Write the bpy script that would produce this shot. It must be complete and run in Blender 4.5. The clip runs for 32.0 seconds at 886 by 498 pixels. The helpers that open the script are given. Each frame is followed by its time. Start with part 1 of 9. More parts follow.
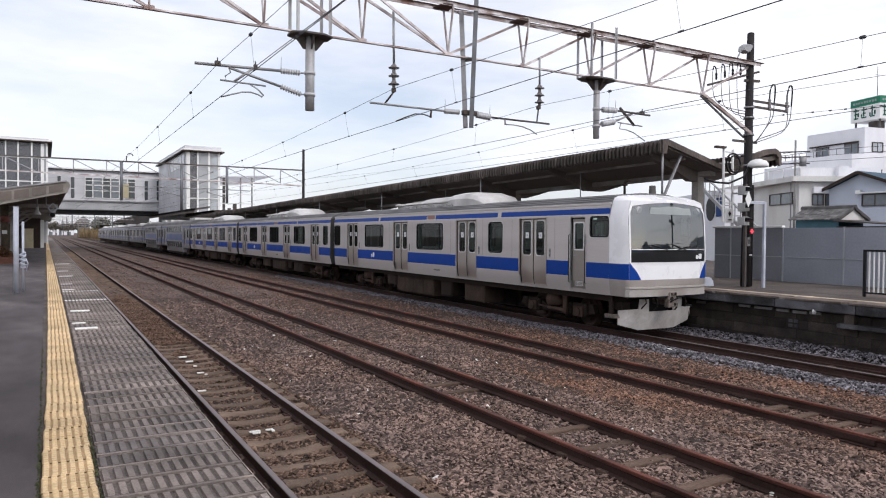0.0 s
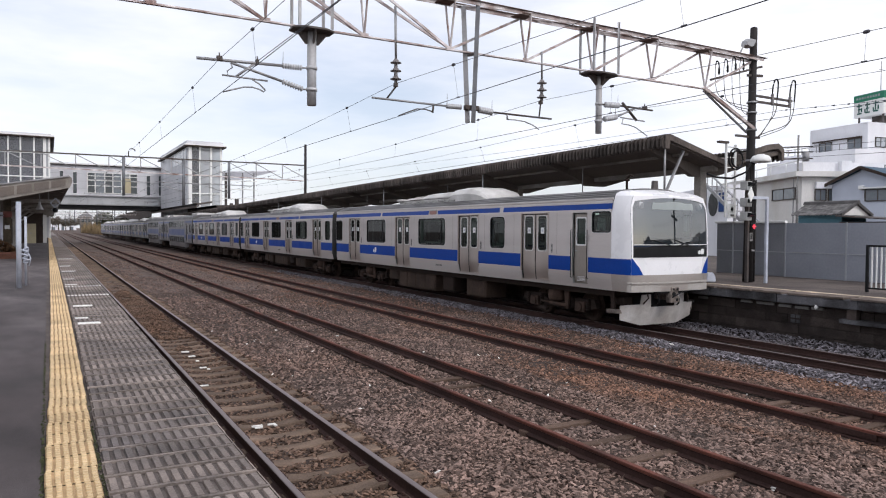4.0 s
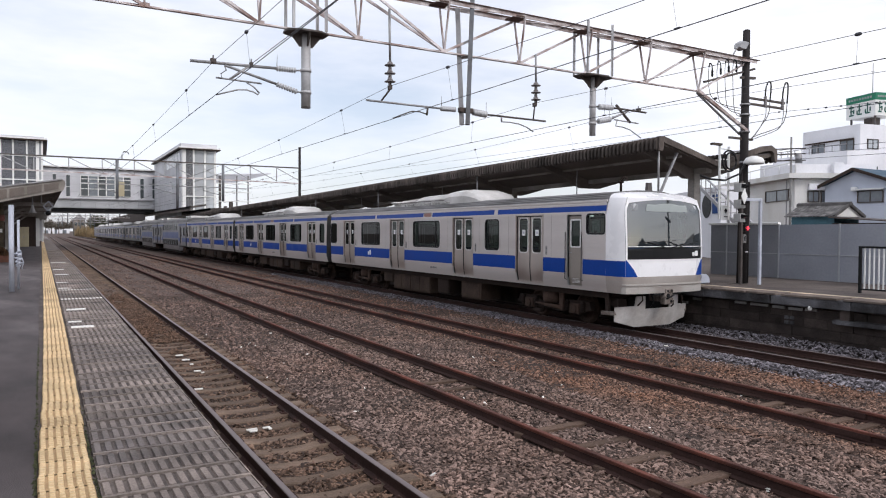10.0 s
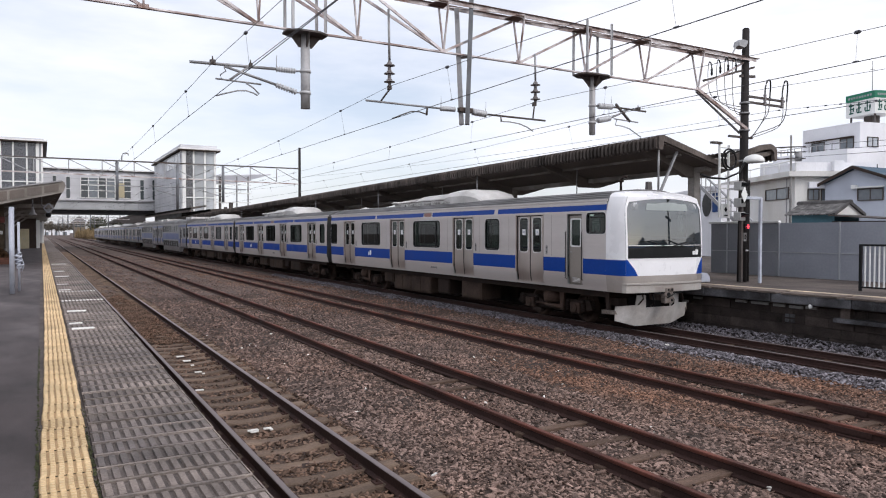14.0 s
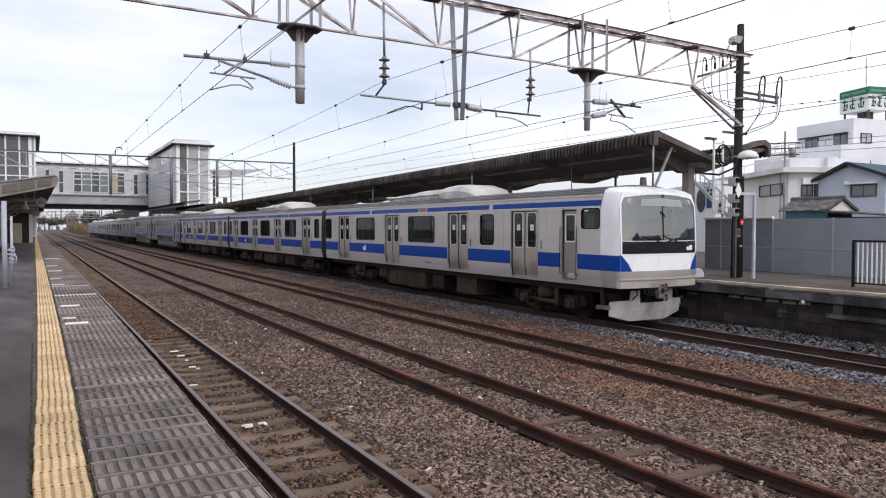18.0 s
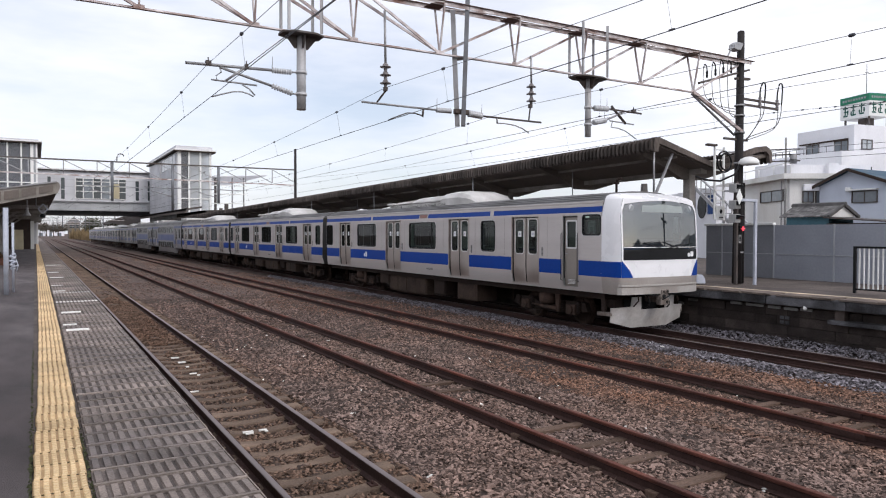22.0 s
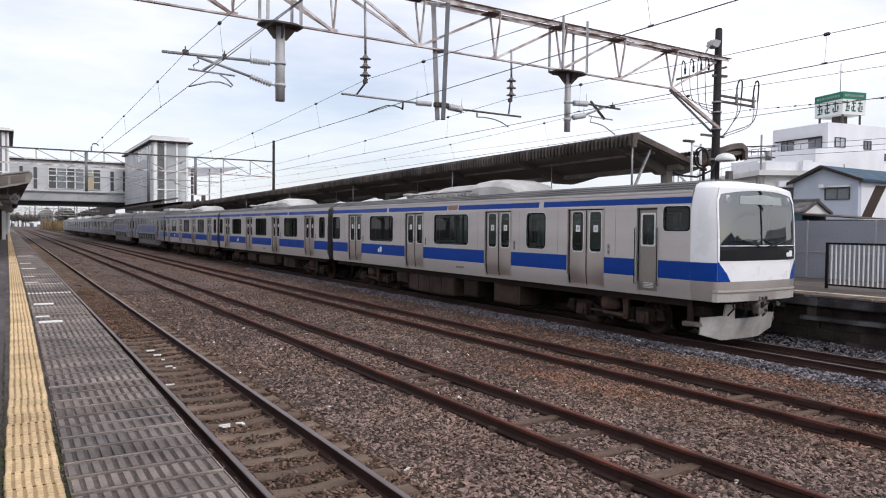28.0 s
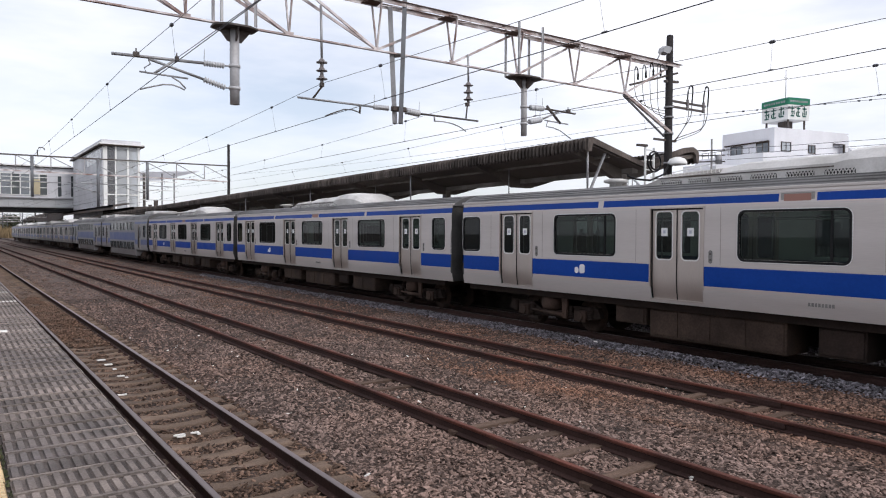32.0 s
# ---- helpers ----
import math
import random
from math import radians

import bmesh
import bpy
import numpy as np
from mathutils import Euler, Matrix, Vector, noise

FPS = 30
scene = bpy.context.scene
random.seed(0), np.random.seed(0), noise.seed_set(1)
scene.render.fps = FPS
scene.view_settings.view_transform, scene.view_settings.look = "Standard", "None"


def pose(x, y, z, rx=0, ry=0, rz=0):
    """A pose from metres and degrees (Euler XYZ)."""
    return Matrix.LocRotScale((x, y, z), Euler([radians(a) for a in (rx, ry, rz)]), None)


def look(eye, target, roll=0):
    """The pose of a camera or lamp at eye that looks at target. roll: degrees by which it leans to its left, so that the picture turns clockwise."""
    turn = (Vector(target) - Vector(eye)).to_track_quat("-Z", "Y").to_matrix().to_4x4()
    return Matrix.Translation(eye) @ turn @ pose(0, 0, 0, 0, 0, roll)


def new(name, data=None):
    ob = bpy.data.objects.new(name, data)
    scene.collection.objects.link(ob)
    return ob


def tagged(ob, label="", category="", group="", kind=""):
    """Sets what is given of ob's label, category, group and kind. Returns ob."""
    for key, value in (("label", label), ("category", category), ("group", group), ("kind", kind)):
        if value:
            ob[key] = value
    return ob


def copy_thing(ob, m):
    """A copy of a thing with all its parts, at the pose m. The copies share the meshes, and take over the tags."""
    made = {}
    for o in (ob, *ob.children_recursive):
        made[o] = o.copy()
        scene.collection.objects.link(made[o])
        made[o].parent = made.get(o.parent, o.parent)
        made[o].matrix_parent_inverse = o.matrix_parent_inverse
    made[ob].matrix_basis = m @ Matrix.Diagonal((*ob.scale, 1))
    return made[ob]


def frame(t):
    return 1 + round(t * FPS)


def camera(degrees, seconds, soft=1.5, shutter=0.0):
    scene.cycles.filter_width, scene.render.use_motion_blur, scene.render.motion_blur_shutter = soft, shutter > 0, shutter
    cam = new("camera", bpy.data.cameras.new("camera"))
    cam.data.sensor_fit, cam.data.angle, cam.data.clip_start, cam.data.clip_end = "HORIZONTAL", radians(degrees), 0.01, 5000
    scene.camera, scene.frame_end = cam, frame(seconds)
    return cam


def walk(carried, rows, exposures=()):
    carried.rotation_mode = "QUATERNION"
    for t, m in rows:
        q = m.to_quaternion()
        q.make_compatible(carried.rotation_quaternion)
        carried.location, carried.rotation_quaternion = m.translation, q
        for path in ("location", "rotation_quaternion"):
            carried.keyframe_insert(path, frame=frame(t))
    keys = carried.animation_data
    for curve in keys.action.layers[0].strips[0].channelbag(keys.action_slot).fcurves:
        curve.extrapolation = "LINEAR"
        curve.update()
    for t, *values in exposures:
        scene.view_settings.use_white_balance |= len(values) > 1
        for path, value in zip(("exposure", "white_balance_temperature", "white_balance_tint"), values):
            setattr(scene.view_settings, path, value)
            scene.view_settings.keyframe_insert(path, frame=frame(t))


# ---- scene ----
# seconds, yaw, pitch and lean of a camera held by hand at one spot on the platform
EYE = (0.0, 0.0, 2.453)
TURNS = (
    (0.0, -29.578, -1.147, 0.435), (0.5, -29.451, -1.174, 0.285), (1.0, -29.282, -1.293, 0.255), (1.5, -29.215, -1.451, 0.337),
    (2.0, -29.212, -1.537, 0.498), (2.5, -29.223, -1.574, 0.594), (3.0, -29.284, -1.549, 0.515), (3.5, -29.344, -1.536, 0.487),
    (5.5, -29.616, -1.550, 0.309), (6.0, -29.569, -1.453, 0.284), (6.5, -29.571, -1.421, 0.436), (7.0, -29.599, -1.428, 0.394),
    (7.5, -29.642, -1.427, 0.386), (8.0, -29.645, -1.358, 0.383), (8.5, -29.645, -1.270, 0.504), (9.0, -29.714, -1.275, 0.432),
    (9.5, -29.807, -1.324, 0.269), (10.0, -29.854, -1.347, 0.310), (10.5, -29.849, -1.323, 0.001), (11.0, -29.797, -1.188, -0.000),
    (11.5, -29.737, -1.090, 0.221), (12.0, -29.758, -1.097, 0.161), (12.5, -29.827, -1.166, -0.012),
    (13.0, -29.845, -1.198, -0.083), (13.5, -29.839, -1.279, -0.002), (14.0, -29.832, -1.354, 0.040),
    (14.5, -29.866, -1.432, 0.189), (16.5, -30.148, -1.610, 0.139), (17.0, -30.125, -1.559, 0.165),
    (17.5, -30.163, -1.610, 0.237), (18.0, -30.264, -1.748, 0.149), (18.5, -30.321, -1.813, 0.152),
    (19.0, -30.321, -1.813, 0.152), (19.5, -30.331, -1.774, 0.321), (20.0, -30.350, -1.695, 0.252),
    (20.5, -30.338, -1.609, 0.040), (21.0, -30.290, -1.526, -0.065), (21.5, -30.206, -1.371, 0.049),
    (22.0, -30.178, -1.227, 0.129), (22.5, -30.231, -1.109, 0.248), (23.0, -30.243, -1.010, 0.207),
    (23.5, -30.279, -0.958, 0.084), (24.0, -30.250, -0.958, 0.148), (24.5, -30.157, -0.921, 0.164),
    (25.0, -30.046, -0.906, 0.150), (25.5, -29.994, -0.930, 0.143), (27.5, -31.145, -1.684, 0.424),
    (28.0, -31.894, -1.756, 0.557), (28.5, -32.820, -1.772, 0.518), (29.0, -33.870, -1.764, 0.325),
    (29.5, -34.824, -1.774, 0.423), (30.0, -35.350, -1.748, 0.338), (30.5, -35.378, -1.701, 0.405),
    (31.0, -35.354, -1.592, 0.385), (31.5, -35.375, -1.480, 0.274), (32.0, -35.276, -1.409, 0.170),
)
cam = camera(64.62, 32.0, soft=1.1, shutter=0.0)
walk(cam, [(t, pose(*EYE) @ pose(0, 0, 0, 0, 0, yaw) @ pose(0, 0, 0, 90 + pitch) @ pose(0, 0, 0, 0, 0, lean)) for t, yaw, pitch, lean in TURNS])

# ---- world and sun: a bright, mostly overcast day ----
world = bpy.data.worlds.new("sky")
scene.world = world
world.use_nodes = True
wn, wl = world.node_tree.nodes, world.node_tree.links
wn.clear()
SUN_EL, SUN_AZ = 42.0, 168.0
sky = wn.new("ShaderNodeTexSky")
sky.sky_type, sky.sun_disc = "NISHITA", False
sky.sun_elevation, sky.sun_rotation = radians(SUN_EL), radians(SUN_AZ)
sky.air_density, sky.dust_density = 1.0, 2.0
blue = wn.new("ShaderNodeVectorMath")
blue.operation = "SCALE"
blue.inputs["Scale"].default_value = 0.14
wl.new(sky.outputs[0], blue.inputs[0])
coords = wn.new("ShaderNodeTexCoord")
flat = wn.new("ShaderNodeMapping")
flat.inputs["Scale"].default_value = (1.0, 1.0, 4.2)
flat.inputs["Location"].default_value = (-13.16, -19.56, -11.9)
wl.new(coords.outputs["Generated"], flat.inputs[0])
cloud = wn.new("ShaderNodeTexNoise")
cloud.inputs["Scale"].default_value, cloud.inputs["Detail"].default_value = 1.6, 6.0
cloud.inputs["Roughness"].default_value = 0.55
wl.new(flat.outputs[0], cloud.inputs["Vector"])
veil = wn.new("ShaderNodeValToRGB")
veil.color_ramp.elements[0].position, veil.color_ramp.elements[1].position = 0.33, 0.6
veil.color_ramp.elements[0].color = (0.4, 0.4, 0.4, 1)
veil.color_ramp.elements[1].color = (1, 1, 1, 1)
wl.new(cloud.outputs["Fac"], veil.inputs[0])
white = wn.new("ShaderNodeMix")
white.data_type = "RGBA"
white.inputs[7].default_value = (1.09, 1.1, 1.14, 1)
wl.new(veil.outputs[0], white.inputs[0])
wl.new(blue.outputs[0], white.inputs[6])
back = wn.new("ShaderNodeBackground")
back.inputs["Strength"].default_value = 1.0
# the cloud is brighter round the hidden sun
sun_way = wn.new("ShaderNodeVectorMath")
sun_way.operation = "DOT_PRODUCT"
sun_way.inputs[1].default_value = (math.sin(radians(SUN_AZ)) * math.cos(radians(SUN_EL)), math.cos(radians(SUN_AZ)) * math.cos(radians(SUN_EL)), math.sin(radians(SUN_EL)))
wl.new(coords.outputs["Generated"], sun_way.inputs[0])
glare = wn.new("ShaderNodeMapRange")
glare.interpolation_type = "SMOOTHSTEP"
glare.inputs["From Min"].default_value, glare.inputs["From Max"].default_value = 0.2, 1.0
glare.inputs["To Min"].default_value, glare.inputs["To Max"].default_value = 1.0, 1.3
wl.new(sun_way.outputs["Value"], glare.inputs["Value"])
bright = wn.new("ShaderNodeVectorMath")
bright.operation = "SCALE"
wl.new(white.outputs[2], bright.inputs[0]), wl.new(glare.outputs[0], bright.inputs["Scale"])
wl.new(bright.outputs[0], back.inputs[0])
wout = wn.new("ShaderNodeOutputWorld")
wl.new(back.outputs[0], wout.inputs[0])

sun = new("sun", bpy.data.lights.new("sun", "SUN"))
sun.data.energy, sun.data.angle, sun.data.color = 1.25, radians(16), (1.0, 0.96, 0.9)
az, el = radians(SUN_AZ), radians(SUN_EL)
sun.matrix_world = look((0, 0, 40), (-math.sin(az) * math.cos(el), -math.cos(az) * math.cos(el), 40 - math.sin(el)))
scene.view_settings.exposure = 0.0
scene.view_settings.use_white_balance = True
scene.view_settings.white_balance_temperature, scene.view_settings.white_balance_tint = 6300, 12.5


# ---- materials ----
def material(name, base, rough=0.6, metal=0.0, vary=0.15, scale=3.0, fine=40.0, bump=0.0, tone=None, tone_scale=0.6, tone_amount=0.5, each=0.0, isle=0.0, stretch=(1, 1, 1), spread=False):
    """A surface with a coarse and a fine variation; tone is a second colour in large stains; each and isle vary whole pieces; spread lets stains run on over neighbouring still pieces."""
    m = bpy.data.materials.new(name)
    m.use_nodes = True
    n, l = m.node_tree.nodes, m.node_tree.links
    b = n["Principled BSDF"]
    b.inputs["Roughness"].default_value, b.inputs["Metallic"].default_value = rough, metal
    b.inputs["Specular IOR Level"].default_value = 0.5 if rough < 0.4 else 0.15
    tc = n.new("ShaderNodeTexCoord")
    mp = n.new("ShaderNodeMapping")
    mp.inputs["Scale"].default_value = stretch
    l.new(n.new("ShaderNodeNewGeometry").outputs["Position"] if spread else tc.outputs["Object"], mp.inputs[0])

    def noise_node(sc, detail=4.0):
        k = n.new("ShaderNodeTexNoise")
        k.inputs["Scale"].default_value, k.inputs["Detail"].default_value = sc, detail
        l.new(mp.outputs[0], k.inputs["Vector"])
        return k.outputs["Fac"]

    def mapped(value, lo, hi):
        k = n.new("ShaderNodeMapRange")
        k.inputs["From Min"].default_value, k.inputs["From Max"].default_value = 0.3, 0.7
        k.inputs["To Min"].default_value, k.inputs["To Max"].default_value = lo, hi
        l.new(value, k.inputs["Value"])
        return k.outputs[0]

    def times(a, c):
        k = n.new("ShaderNodeMath")
        k.operation = "MULTIPLY"
        l.new(a, k.inputs[0]), l.new(c, k.inputs[1])
        return k.outputs[0]

    coarse, grain = noise_node(scale), noise_node(fine)
    gain = times(mapped(coarse, 1 - vary, 1 + vary), mapped(grain, 1 - vary * 0.7, 1 + vary * 0.7))
    if each:
        info = n.new("ShaderNodeObjectInfo")
        k = n.new("ShaderNodeMapRange")
        k.inputs["To Min"].default_value, k.inputs["To Max"].default_value = 1 - each, 1 + each
        l.new(info.outputs["Random"], k.inputs["Value"])
        gain = times(gain, k.outputs[0])
    if isle:
        geo = n.new("ShaderNodeNewGeometry")
        k = n.new("ShaderNodeMapRange")
        k.inputs["To Min"].default_value, k.inputs["To Max"].default_value = 1 - isle, 1 + isle
        l.new(geo.outputs["Random Per Island"], k.inputs["Value"])
        gain = times(gain, k.outputs[0])
    col = n.new("ShaderNodeRGB")
    col.outputs[0].default_value = (*base, 1)
    colour = col.outputs[0]
    if tone:
        mix = n.new("ShaderNodeMix")
        mix.data_type = "RGBA"
        mix.inputs[7].default_value = (*tone, 1)
        l.new(mapped(noise_node(tone_scale, 5.0), 0.0, tone_amount * 2), mix.inputs[0])
        l.new(colour, mix.inputs[6])
        colour = mix.outputs[2]
    v = n.new("ShaderNodeVectorMath")
    v.operation = "SCALE"
    l.new(colour, v.inputs[0]), l.new(gain, v.inputs["Scale"])
    l.new(v.outputs[0], b.inputs["Base Color"])
    r = mapped(coarse, max(rough - 0.1, 0.03), min(rough + 0.1, 1.0))
    l.new(r, b.inputs["Roughness"])
    if bump:
        k = n.new("ShaderNodeBump")
        k.inputs["Strength"].default_value, k.inputs["Distance"].default_value = min(1.0, bump), 0.02
        l.new(grain, k.inputs["Height"]), l.new(k.outputs[0], b.inputs["Normal"])
    return m


def glass_material(name, tint, rough=0.02, clear=0.35, ior=1.5, body_colour=(0.016, 0.021, 0.021)):
    """Tinted pane: a gloss coat over a see-through body."""
    m = bpy.data.materials.new(name)
    m.use_nodes = True
    n, l = m.node_tree.nodes, m.node_tree.links
    n.clear()
    out = n.new("ShaderNodeOutputMaterial")
    see, gloss, dark = n.new("ShaderNodeBsdfTransparent"), n.new("ShaderNodeBsdfGlossy"), n.new("ShaderNodeBsdfDiffuse")
    see.inputs[0].default_value = (*tint, 1)
    gloss.inputs["Roughness"].default_value = rough
    dark.inputs[0].default_value = (*body_colour, 1)
    body, coat, fr = n.new("ShaderNodeMixShader"), n.new("ShaderNodeMixShader"), n.new("ShaderNodeFresnel")
    fr.inputs["IOR"].default_value = ior
    body.inputs[0].default_value = clear
    l.new(dark.outputs[0], body.inputs[1]), l.new(see.outputs[0], body.inputs[2])
    l.new(fr.outputs[0], coat.inputs[0]), l.new(body.outputs[0], coat.inputs[1]), l.new(gloss.outputs[0], coat.inputs[2])
    l.new(coat.outputs[0], out.inputs[0])
    return m


def glow_material(name, colour, power):
    m = bpy.data.materials.new(name)
    m.use_nodes = True
    b = m.node_tree.nodes["Principled BSDF"]
    b.inputs["Base Color"].default_value = (*colour, 1)
    b.inputs["Emission Color"].default_value, b.inputs["Emission Strength"].default_value = (*colour, 1), power
    return m


def sheet_material(name, colour):
    """A thin sheet that passes part of the daylight."""
    m = bpy.data.materials.new(name)
    m.use_nodes = True
    n, l = m.node_tree.nodes, m.node_tree.links
    n.clear()
    out, mix = n.new("ShaderNodeOutputMaterial"), n.new("ShaderNodeMixShader")
    face, glow = n.new("ShaderNodeBsdfDiffuse"), n.new("ShaderNodeBsdfTranslucent")
    face.inputs[0].default_value = glow.inputs[0].default_value = (*colour, 1)
    mix.inputs[0].default_value = 0.6
    l.new(face.outputs[0], mix.inputs[1]), l.new(glow.outputs[0], mix.inputs[2]), l.new(mix.outputs[0], out.inputs[0])
    return m


